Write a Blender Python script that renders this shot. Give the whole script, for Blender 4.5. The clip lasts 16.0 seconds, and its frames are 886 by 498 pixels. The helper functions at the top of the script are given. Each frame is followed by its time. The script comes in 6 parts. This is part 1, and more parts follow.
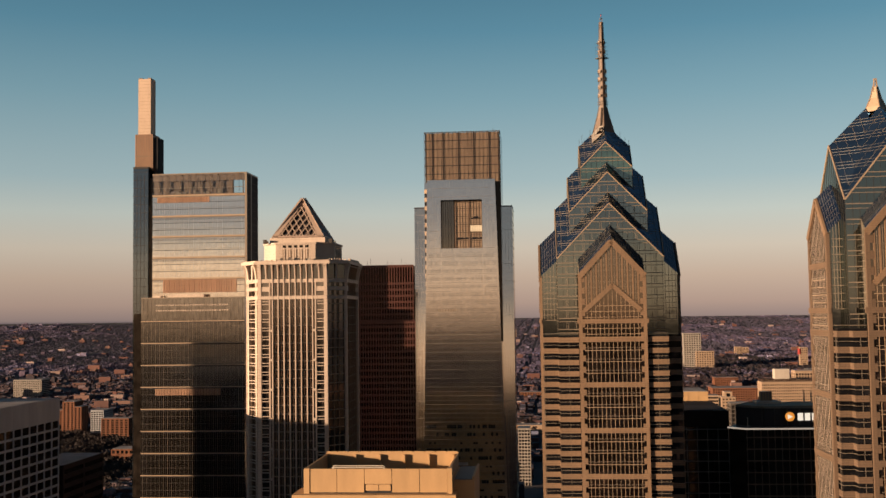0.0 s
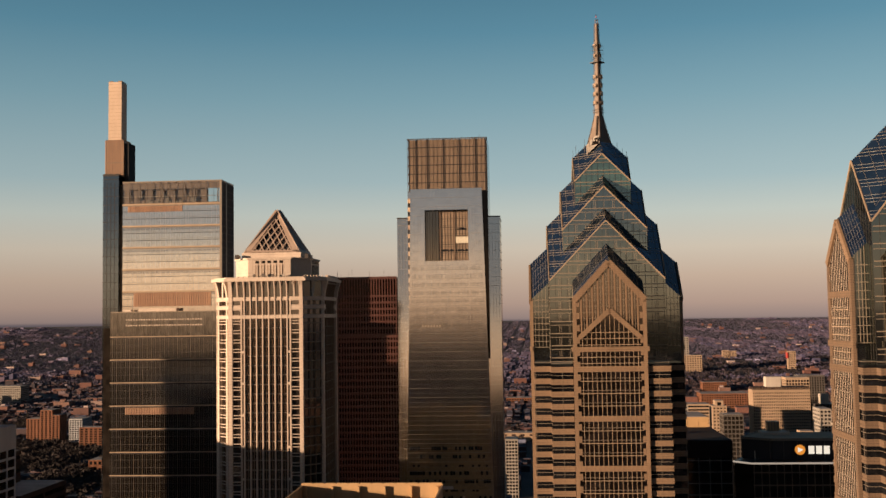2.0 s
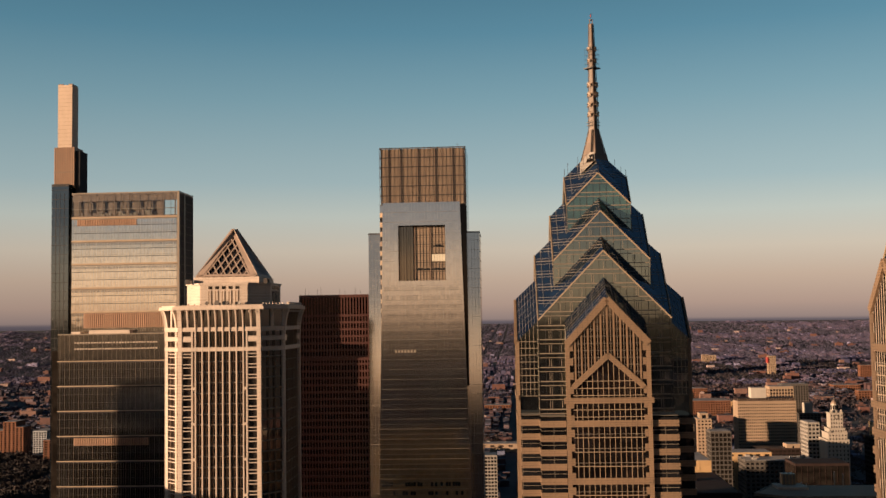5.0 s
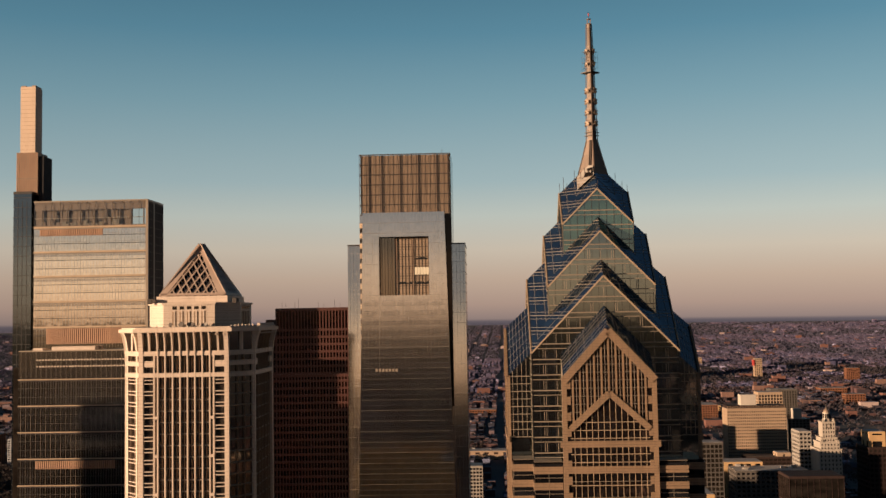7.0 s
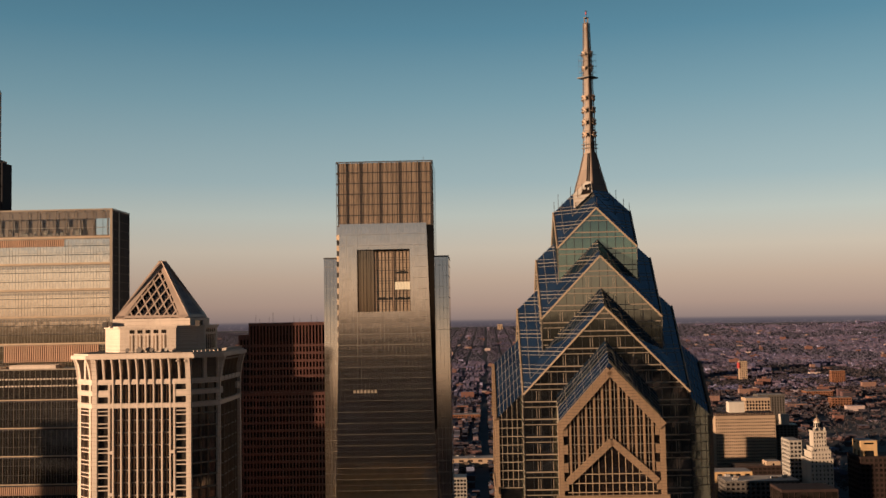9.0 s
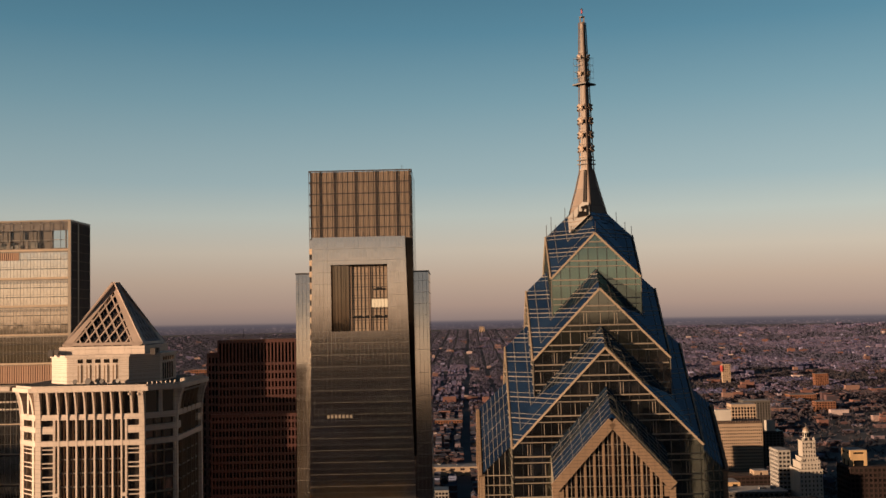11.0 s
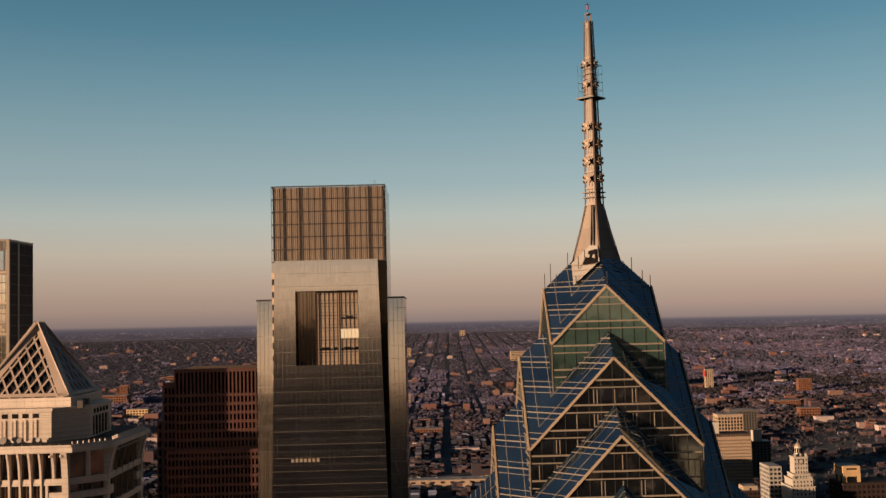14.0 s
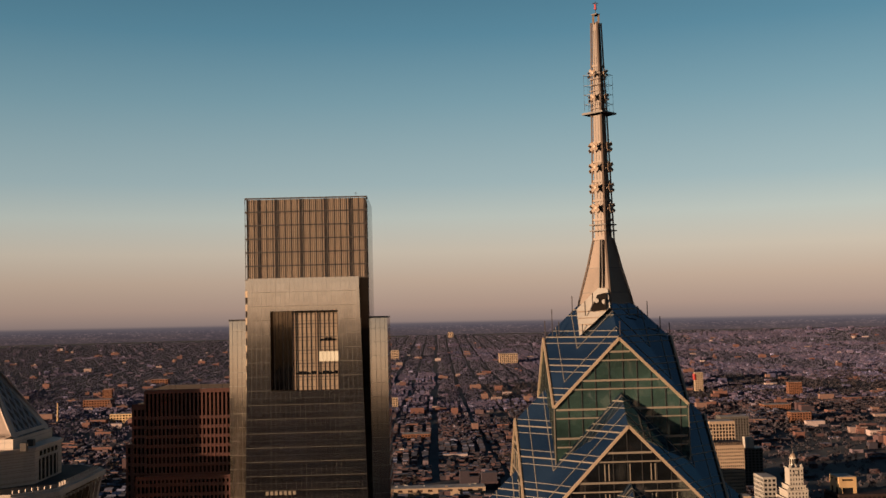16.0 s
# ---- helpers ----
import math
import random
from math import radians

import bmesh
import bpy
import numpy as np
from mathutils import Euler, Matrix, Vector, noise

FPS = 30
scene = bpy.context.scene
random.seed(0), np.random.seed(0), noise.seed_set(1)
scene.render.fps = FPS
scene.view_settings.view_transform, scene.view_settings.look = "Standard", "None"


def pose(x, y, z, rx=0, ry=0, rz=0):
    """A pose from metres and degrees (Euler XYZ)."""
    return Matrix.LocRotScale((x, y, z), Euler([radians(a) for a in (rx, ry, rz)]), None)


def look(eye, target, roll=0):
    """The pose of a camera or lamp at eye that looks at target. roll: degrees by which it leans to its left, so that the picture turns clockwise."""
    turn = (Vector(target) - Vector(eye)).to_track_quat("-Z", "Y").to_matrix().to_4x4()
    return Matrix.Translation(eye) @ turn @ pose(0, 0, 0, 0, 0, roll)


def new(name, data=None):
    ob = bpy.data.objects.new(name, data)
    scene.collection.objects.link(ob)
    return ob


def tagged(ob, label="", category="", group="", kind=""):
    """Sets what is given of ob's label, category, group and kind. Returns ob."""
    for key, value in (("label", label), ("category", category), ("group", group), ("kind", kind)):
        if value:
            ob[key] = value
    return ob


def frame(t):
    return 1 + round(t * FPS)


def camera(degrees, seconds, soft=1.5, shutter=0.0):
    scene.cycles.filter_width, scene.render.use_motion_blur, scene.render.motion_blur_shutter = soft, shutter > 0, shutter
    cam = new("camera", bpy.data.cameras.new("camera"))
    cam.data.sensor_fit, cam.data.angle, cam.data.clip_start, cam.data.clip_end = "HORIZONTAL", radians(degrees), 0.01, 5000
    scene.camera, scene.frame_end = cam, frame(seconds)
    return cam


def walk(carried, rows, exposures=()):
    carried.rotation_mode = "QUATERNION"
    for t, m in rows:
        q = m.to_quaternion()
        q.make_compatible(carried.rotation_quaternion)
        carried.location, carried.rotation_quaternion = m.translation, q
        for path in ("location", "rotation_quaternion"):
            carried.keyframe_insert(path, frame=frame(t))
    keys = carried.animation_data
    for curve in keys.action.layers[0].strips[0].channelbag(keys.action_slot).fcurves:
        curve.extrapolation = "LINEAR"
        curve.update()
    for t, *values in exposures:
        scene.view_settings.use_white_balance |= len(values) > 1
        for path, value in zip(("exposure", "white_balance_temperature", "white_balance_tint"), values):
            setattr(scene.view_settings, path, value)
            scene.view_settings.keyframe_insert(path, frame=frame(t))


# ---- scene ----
cam = camera(46.0, 16.0, 1.5)
# seconds, eye x y z, turn about x y z
ROWS = [
    (0, -23.57, -353.62, 190, 93.591, 0.815, 5.15),
    (0.5, -23.83, -346.88, 191.87, 93.616, 0.822, 4.996),
    (1, -24.12, -340.06, 193.71, 93.641, 0.838, 4.821),
    (1.5, -24.4, -333.31, 195.65, 93.646, 0.865, 4.616),
    (2, -24.67, -326.56, 197.56, 93.651, 0.881, 4.41),
    (2.5, -25, -319.67, 199.44, 93.655, 0.897, 4.213),
    (3, -25.29, -312.82, 201.31, 93.67, 0.893, 4.017),
    (3.5, -25.53, -305.99, 203.17, 93.674, 0.918, 3.819),
    (4, -25.84, -299.19, 205.08, 93.668, 0.913, 3.612),
    (5, -26.31, -285.59, 208.85, 93.668, 0.95, 3.194),
    (6.5, -27.01, -265.19, 214.5, 93.668, 1.007, 2.569),
    (7, -27.19, -258.43, 216.37, 93.652, 1.017, 2.35),
    (7.5, -27.33, -251.61, 218.21, 93.656, 1.026, 2.121),
    (8, -27.4, -244.81, 220.11, 93.659, 1.054, 1.901),
    (8.5, -27.44, -238.04, 221.94, 93.643, 1.081, 1.662),
    (9, -27.52, -231.16, 223.79, 93.646, 1.117, 1.453),
    (10, -27.38, -217.6, 227.48, 93.657, 1.189, 0.971),
    (11.5, -27.17, -197.26, 233.02, 93.673, 1.296, 0.249),
    (12, -27.04, -190.5, 234.85, 93.666, 1.314, 0.081),
    (12.5, -26.83, -183.69, 236.65, 93.659, 1.339, -0.107),
    (13, -26.61, -176.95, 238.49, 93.652, 1.373, -0.285),
    (13.5, -26.38, -170.2, 240.3, 93.685, 1.415, -0.452),
    (14, -26.12, -163.81, 242.14, 93.708, 1.435, -0.618),
    (14.5, -25.85, -157.31, 243.94, 93.721, 1.423, -0.785),
    (15, -25.53, -151.14, 245.74, 93.714, 1.419, -0.94),
    (15.5, -25.2, -145.15, 247.58, 93.707, 1.443, -1.105),
    (16, -24.84, -139.06, 249.37, 93.7, 1.435, -1.26),
]
walk(cam, [(t, pose(x, y, z, a, b, c)) for t, x, y, z, a, b, c in ROWS],
     [(0.0, 1.34), (3.0, 1.31), (6.5, 1.26), (11.5, 1.21), (16.0, 1.21)])

# ---- world, sun, exposure ----
SUN_AZ, SUN_EL = 62.8, 5.2          # degrees west of grid south, degrees up
sun_dir = Vector((-math.sin(radians(SUN_AZ)) * math.cos(radians(SUN_EL)), -math.cos(radians(SUN_AZ)) * math.cos(radians(SUN_EL)), math.sin(radians(SUN_EL))))
sun_data = bpy.data.lights.new("sun", "SUN")
sun_data.energy, sun_data.angle, sun_data.color = 5.0, radians(0.6), (1.0, 0.68, 0.42)
sun = new("sun", sun_data)
sun.matrix_world = look(sun_dir * 1000, (0, 0, 0))



def rgb(r, g, b):
    """Linear colour from 0 to 255 display values."""
    return tuple((c / 12.92 if c <= 0.04045 else ((c + 0.055) / 1.055) ** 2.4) for c in (r / 255, g / 255, b / 255)) + (1.0,)


def ramp_node(N, L, fac, stops):
    r = N("ShaderNodeValToRGB")
    e = r.color_ramp.elements
    e[0].position, e[0].color = stops[0][0], (*stops[0][1], 1)
    e[1].position, e[1].color = stops[-1][0], (*stops[-1][1], 1)
    for p, c in stops[1:-1]:
        e.new(p).color = (*c, 1)
    L(fac, r.inputs[0])
    return r


def noise_node(N, L, co, scale, detail=4, stretch=None):
    n = N("ShaderNodeTexNoise")
    n.inputs["Scale"].default_value, n.inputs["Detail"].default_value = scale, detail
    if stretch:
        mp = N("ShaderNodeMapping")
        mp.inputs["Scale"].default_value = stretch
        L(co, mp.inputs[0])
        co = mp.outputs[0]
    L(co, n.inputs["Vector"])
    return n


def make_world():
    w = bpy.data.worlds.new("dusk_sky")
    scene.world = w
    w.use_nodes = True
    nt = w.node_tree
    nt.nodes.clear()
    N, L = nt.nodes.new, nt.links.new
    co = N("ShaderNodeTexCoord")
    sep = N("ShaderNodeSeparateXYZ")
    L(co.outputs["Generated"], sep.inputs[0])
    m = N("ShaderNodeMapRange")
    m.inputs["From Min"].default_value, m.inputs["From Max"].default_value = -0.1, 0.5
    # the skyline stands higher over the western hills than over the eastern plain
    hill = N("ShaderNodeMath")
    hill.operation = "MULTIPLY_ADD"
    L(sep.outputs["X"], hill.inputs[0])
    hill.inputs[1].default_value = 0.006
    L(sep.outputs["Z"], hill.inputs[2])
    L(hill.outputs[0], m.inputs["Value"])

    def ramp(stops):
        r = N("ShaderNodeValToRGB")
        r.color_ramp.interpolation = "LINEAR"
        e = r.color_ramp.elements
        while len(e) > 1:
            e.remove(e[-1])
        for i, (z, c) in enumerate(stops):
            p = (z + 0.1) / 0.6
            if i == 0:
                e[0].position, e[0].color = p, rgb(*c)
            else:
                e.new(p).color = rgb(*c)
        L(m.outputs[0], r.inputs[0])
        return r
    # the side away from the sun: mauve rim, cream band, teal above
    away = ramp([(-0.1, (44, 38, 42)), (-0.022, (66, 57, 64)), (-0.013, (80, 71, 78)), (-0.0080, (86, 80, 90)), (-0.0060, (102, 93, 100)), (-0.0038, (146, 127, 123)), (0.010, (172, 147, 135)), (0.035, (190, 167, 150)),
                 (0.062, (200, 187, 171)), (0.095, (187, 193, 186)), (0.127, (159, 180, 184)), (0.203, (121, 157, 170)), (0.264, (87, 134, 155)), (0.31, (72, 118, 140)), (0.38, (56, 94, 118)), (0.5, (42, 68, 92))])
    # the side of the sunset: a warm bright band
    toward = ramp([(-0.1, (26, 20, 18)), (-0.05, (42, 34, 29)), (-0.02, (74, 60, 50)), (-0.006, (116, 94, 78)), (-0.002, (210, 168, 134)), (0.02, (250, 208, 170)), (0.05, (246, 212, 180)), (0.07, (190, 178, 166)), (0.09, (158, 156, 158)),
                   (0.15, (140, 148, 156)), (0.22, (112, 134, 152)), (0.32, (74, 100, 122)), (0.5, (26, 46, 62))])
    # far suburbs past the last hills: dim woods and pale specks in the haze
    specks, woods = noise_node(N, L, co.outputs["Generated"], 1.0, 2, (330, 330, 1300)), noise_node(N, L, co.outputs["Generated"], 1.0, 4, (28, 28, 330))
    lit = ramp_node(N, L, specks.outputs["Fac"], [(0.0, (0.92, 0.92, 0.94)), (0.55, (1.0, 1.0, 1.0)), (0.74, (2.5, 2.2, 1.9))])
    dim = ramp_node(N, L, woods.outputs["Fac"], [(0.35, (0.80, 0.82, 0.88)), (0.6, (1.08, 1.05, 1.02))])
    both_far, far_mask, far_mix, far = N("ShaderNodeVectorMath"), N("ShaderNodeMapRange"), N("ShaderNodeMix"), N("ShaderNodeVectorMath")
    both_far.operation = far.operation = "MULTIPLY"
    L(lit.outputs[0], both_far.inputs[0])
    L(dim.outputs[0], both_far.inputs[1])
    far_mask.inputs["From Min"].default_value, far_mask.inputs["From Max"].default_value = -0.0070, -0.0100
    L(hill.outputs[0], far_mask.inputs["Value"])
    far_mix.data_type = "RGBA"
    far_mix.inputs["A"].default_value = (1, 1, 1, 1)
    L(far_mask.outputs[0], far_mix.inputs["Factor"])
    L(both_far.outputs[0], far_mix.inputs["B"])
    L(away.outputs[0], far.inputs[0])
    L(far_mix.outputs["Result"], far.inputs[1])
    d = N("ShaderNodeVectorMath")
    d.operation = "DOT_PRODUCT"
    L(co.outputs["Generated"], d.inputs[0])
    d.inputs[1].default_value = (-math.sin(radians(42)), -math.cos(radians(42)), 0)
    f = N("ShaderNodeMapRange")
    f.interpolation_type = "SMOOTHSTEP"
    f.inputs["From Min"].default_value, f.inputs["From Max"].default_value = 0.08, 0.74
    L(d.outputs["Value"], f.inputs["Value"])
    mix = N("ShaderNodeMix")
    mix.data_type = "RGBA"
    L(f.outputs[0], mix.inputs["Factor"])
    L(far.outputs[0], mix.inputs["A"])
    L(toward.outputs[0], mix.inputs["B"])
    # dusk deepens towards the east
    e = N("ShaderNodeVectorMath")
    e.operation = "DOT_PRODUCT"
    L(co.outputs["Generated"], e.inputs[0])
    e.inputs[1].default_value = (0.95, -0.3, 0)
    ef = N("ShaderNodeMapRange")
    ef.interpolation_type = "SMOOTHSTEP"
    ef.inputs["From Min"].default_value, ef.inputs["From Max"].default_value = 0.15, 0.8
    ef.inputs["To Min"].default_value, ef.inputs["To Max"].default_value = 1.0, 0.38
    L(e.outputs["Value"], ef.inputs["Value"])
    # the western sky a little deeper than the north-east
    wf = N("ShaderNodeMapRange")
    wf.inputs["From Min"].default_value, wf.inputs["From Max"].default_value = -0.45, 0.4
    wf.inputs["To Min"].default_value, wf.inputs["To Max"].default_value = 0.88, 1.06
    L(sep.outputs["X"], wf.inputs["Value"])
    both = N("ShaderNodeMath")
    both.operation = "MULTIPLY"
    L(ef.outputs[0], both.inputs[0])
    L(wf.outputs[0], both.inputs[1])
    dusk = N("ShaderNodeVectorMath")
    dusk.operation = "SCALE"
    L(mix.outputs["Result"], dusk.inputs[0])
    L(both.outputs[0], dusk.inputs["Scale"])
    sky = N("ShaderNodeTexSky")
    sky.sky_type, sky.sun_disc = "NISHITA", False
    sky.sun_elevation, sky.sun_rotation = radians(SUN_EL), radians(180 + SUN_AZ)
    b1, b2, add, out = N("ShaderNodeBackground"), N("ShaderNodeBackground"), N("ShaderNodeAddShader"), N("ShaderNodeOutputWorld")
    L(dusk.outputs[0], b1.inputs["Color"])
    b1.inputs["Strength"].default_value = 0.403
    L(sky.outputs[0], b2.inputs["Color"])
    b2.inputs["Strength"].default_value = 0.0042
    L(b1.outputs[0], add.inputs[0])
    L(b2.outputs[0], add.inputs[1])
    L(add.outputs[0], out.inputs["Surface"])


make_world()


# ---- materials ----
def nodes(name):
    m = bpy.data.materials.new(name)
    m.use_nodes = True
    nt = m.node_tree
    nt.nodes.clear()
    out = nt.nodes.new("ShaderNodeOutputMaterial")
    return m, nt, nt.nodes.new, nt.links.new, out


def solid(name, color, rough=0.7, metal=0.0, vary=0.25, scale=0.25, fine=3.0, bump=0.0, island=0.0, stretch=(1, 1, 0.25), course=0.0, perpend=0.0):
    """A matt or metal surface with broad stains, fine grain and a little difference from piece to piece."""
    m, nt, N, L, out = nodes(name)
    p = N("ShaderNodeBsdfPrincipled")
    co = N("ShaderNodeTexCoord").outputs["Object"]
    a, b = noise_node(N, L, co, scale, 5, stretch), noise_node(N, L, co, fine, 3)
    mixf = N("ShaderNodeMath")
    mixf.operation = "MULTIPLY_ADD"
    L(a.outputs["Fac"], mixf.inputs[0])
    mixf.inputs[1].default_value = 0.7
    sc = N("ShaderNodeMath")
    sc.operation = "MULTIPLY"
    L(b.outputs["Fac"], sc.inputs[0])
    sc.inputs[1].default_value = 0.3
    L(sc.outputs[0], mixf.inputs[2])
    lo, hi = [c * (1 - vary) for c in color], [min(1, c * (1 + vary)) for c in color]
    r = ramp_node(N, L, mixf.outputs[0], [(0.3, lo), (0.7, hi)])
    col = r.outputs[0]
    if island:
        g = N("ShaderNodeNewGeometry")
        oi = N("ShaderNodeObjectInfo")
        s = N("ShaderNodeMath")
        s.operation = "ADD"
        L(g.outputs["Random Per Island"], s.inputs[0])
        L(oi.outputs["Random"], s.inputs[1])
        mr = N("ShaderNodeMapRange")
        mr.inputs["From Max"].default_value = 2
        mr.inputs["To Min"].default_value, mr.inputs["To Max"].default_value = 1 - island, 1 + island
        L(s.outputs[0], mr.inputs[0])
        mul = N("ShaderNodeVectorMath")
        mul.operation = "SCALE"
        L(col, mul.inputs[0])
        L(mr.outputs[0], mul.inputs["Scale"])
        col = mul.outputs[0]
    if course:
        # open joints between stone or metal panels, level and upright
        sp = N("ShaderNodeSeparateXYZ")
        L(co, sp.inputs[0])
        xy = N("ShaderNodeMath")
        L(sp.outputs["X"], xy.inputs[0])
        L(sp.outputs["Y"], xy.inputs[1])
        joints = []
        for src, step, gap in ((sp.outputs["Z"], course, 0.085), (xy.outputs[0], perpend, 0.06)):
            if not step:
                continue
            md, lt = N("ShaderNodeMath"), N("ShaderNodeMath")
            md.operation, lt.operation = "FLOORED_MODULO", "LESS_THAN"
            L(src, md.inputs[0])
            md.inputs[1].default_value = step
            L(md.outputs[0], lt.inputs[0])
            lt.inputs[1].default_value = gap
            joints.append(lt.outputs[0])
        fac = joints[0]
        if len(joints) > 1:
            mxm = N("ShaderNodeMath")
            mxm.operation = "MAXIMUM"
            L(joints[0], mxm.inputs[0])
            L(joints[1], mxm.inputs[1])
            fac = mxm.outputs[0]
        jm = N("ShaderNodeMapRange")
        jm.inputs["To Min"].default_value, jm.inputs["To Max"].default_value = 1.0, 0.5
        L(fac, jm.inputs[0])
        js = N("ShaderNodeVectorMath")
        js.operation = "SCALE"
        L(col, js.inputs[0])
        L(jm.outputs[0], js.inputs["Scale"])
        col = js.outputs[0]
    L(col, p.inputs["Base Color"])
    p.inputs["Roughness"].default_value, p.inputs["Metallic"].default_value = rough, metal
    if rough >= 0.8:
        p.inputs["Specular IOR Level"].default_value = 0.12
    if bump:
        bp = N("ShaderNodeBump")
        bp.inputs["Strength"].default_value, bp.inputs["Distance"].default_value = bump, 0.05
        L(b.outputs["Fac"], bp.inputs["Height"])
        L(bp.outputs[0], p.inputs["Normal"])
    L(p.outputs[0], out.inputs[0])
    return m


def glass(name, tint, mirror=0.5, inner=(0.012, 0.012, 0.012), rough=0.03, wave=0.012, wave_scale=0.25, island=0.25, patch=0.35):
    """Coated curtain-wall glass: a tinted mirror over a dark inside, panes not quite flat, some rooms lighter."""
    m, nt, N, L, out = nodes(name)
    co = N("ShaderNodeTexCoord").outputs["Object"]
    g = N("ShaderNodeBsdfAnisotropic")
    d = N("ShaderNodeBsdfDiffuse")
    geo, oi = N("ShaderNodeNewGeometry"), N("ShaderNodeObjectInfo")
    s = N("ShaderNodeMath")
    s.operation = "ADD"
    L(geo.outputs["Random Per Island"], s.inputs[0])
    L(oi.outputs["Random"], s.inputs[1])
    fr = N("ShaderNodeMath")
    fr.operation = "FRACT"
    L(s.outputs[0], fr.inputs[0])
    n = noise_node(N, L, co, wave_scale, 2)
    n2 = noise_node(N, L, co, 0.08, 5, (1, 1, 2.5))
    inn = ramp_node(N, L, n2.outputs["Fac"], [(0.35, [c * (1 - patch) for c in inner]), (0.65, [c * (1 + 2 * patch) for c in inner])])
    L(inn.outputs[0], d.inputs["Color"])
    mr = N("ShaderNodeMapRange")
    mr.inputs["To Min"].default_value, mr.inputs["To Max"].default_value = 1 - island, 1.0
    L(fr.outputs[0], mr.inputs[0])
    sc = N("ShaderNodeVectorMath")
    sc.operation = "SCALE"
    sc.inputs[0].default_value = tint
    L(mr.outputs[0], sc.inputs["Scale"])
    L(sc.outputs[0], g.inputs["Color"])
    g.inputs["Roughness"].default_value = rough
    bp = N("ShaderNodeBump")
    bp.inputs["Strength"].default_value, bp.inputs["Distance"].default_value = 1.0, wave
    L(n.outputs["Fac"], bp.inputs["Height"])
    L(bp.outputs[0], g.inputs["Normal"])
    mx = N("ShaderNodeMixShader")
    lw = N("ShaderNodeFresnel")
    lw.inputs["IOR"].default_value = 1.45
    ad = N("ShaderNodeMath")
    ad.operation = "ADD"
    ad.use_clamp = True
    L(lw.outputs[0], ad.inputs[0])
    ad.inputs[1].default_value = mirror - 0.035
    L(ad.outputs[0], mx.inputs[0])
    L(d.outputs[0], mx.inputs[1])
    L(g.outputs[0], mx.inputs[2])
    L(mx.outputs[0], out.inputs[0])
    return m


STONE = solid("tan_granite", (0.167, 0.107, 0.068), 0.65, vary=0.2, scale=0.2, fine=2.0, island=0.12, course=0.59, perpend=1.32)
STONE_BROWN = solid("brown_granite", (0.112, 0.073, 0.049), 0.65, vary=0.2, scale=0.2, fine=2.0, island=0.14, course=0.59, perpend=1.32)
STONE_PALE = solid("pale_granite", (0.420, 0.338, 0.287), 0.6, vary=0.2, scale=0.15, fine=2.5, island=0.1, course=1.25, perpend=1.9)
PYRAMID = solid("weathered_pyramid_metal", (0.330, 0.248, 0.205), 0.5, 0.15, vary=0.18, island=0.12)
TRIM = solid("champagne_metal_trim", (0.311, 0.229, 0.163), 0.45, 0.2, vary=0.12, island=0.08)
MULLION = solid("pale_metal_mullion", (0.229, 0.185, 0.148), 0.4, 0.3, vary=0.12, island=0.1)
MULLION_GREY = solid("grey_metal_mullion", (0.155, 0.130, 0.107), 0.45, 0.3, vary=0.15)
MULLION_DARK = solid("dark_bronze_mullion", (0.037, 0.033, 0.033), 0.4, 0.4, vary=0.2)
STEEL = solid("painted_steel", (0.200, 0.141, 0.104), 0.5, 0.2, vary=0.2, scale=0.6, island=0.1)
MAST_STEEL = solid("tan_painted_mast_steel", (0.127, 0.089, 0.070), 0.55, 0.1, vary=0.22, scale=0.6, island=0.12)
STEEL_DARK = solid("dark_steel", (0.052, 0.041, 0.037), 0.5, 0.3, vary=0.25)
G_LIB = glass("green_grey_glass", (0.56, 0.62, 0.57), 0.46, (0.006, 0.006, 0.006), rough=0.045, patch=0.12)
G_TOP = glass("green_top_glass", (0.46, 0.58, 0.54), 0.42, (0.030, 0.055, 0.048))
G_ROOF = glass("blue_roof_glass", (0.44, 0.53, 0.62), 0.50, (0.008, 0.014, 0.024), wave=0.010)
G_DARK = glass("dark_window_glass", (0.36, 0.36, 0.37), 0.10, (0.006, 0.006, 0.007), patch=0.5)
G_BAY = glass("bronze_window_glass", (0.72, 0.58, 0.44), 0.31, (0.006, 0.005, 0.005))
G_COM = glass("silver_glass", (0.90, 0.85, 0.80), 0.74, (0.012, 0.010, 0.009), rough=0.10, wave=0.006, island=0.12, patch=0.08)
G_SHOULDER = glass("grey_shoulder_glass", (0.84, 0.77, 0.69), 0.70, (0.07, 0.058, 0.046), rough=0.08, wave=0.006, island=0.15)
G_VISION = glass("clear_vision_glass", (0.88, 0.83, 0.78), 0.66, (0.007, 0.006, 0.005), rough=0.10, wave=0.006, island=0.18, patch=0.3)
G_CTC = glass("grey_curtain_glass", (1.0, 0.95, 0.87), 0.90, (0.10, 0.08, 0.06), wave=0.010, island=0.12, patch=0.1)
# lower block's glass: the dark city it mirrors is put into the tint
G_CTC_LOW = glass("dim_reflection_curtain_glass", (0.80, 0.74, 0.66), 0.55, (0.012, 0.010, 0.009), rough=0.11, wave=0.008, island=0.3, patch=0.3)
G_CORE = glass("navy_core_glass", (0.36, 0.42, 0.45), 0.5, (0.010, 0.012, 0.015))
# dark concrete; on some eastern blocks it also stands for shade
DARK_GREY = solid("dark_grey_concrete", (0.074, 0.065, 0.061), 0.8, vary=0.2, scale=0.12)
G_BNY = glass("grey_window_glass", (0.74, 0.66, 0.58), 0.30, (0.020, 0.016, 0.014), rough=0.06, island=0.35)
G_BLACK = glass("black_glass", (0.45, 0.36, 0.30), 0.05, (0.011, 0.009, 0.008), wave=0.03)
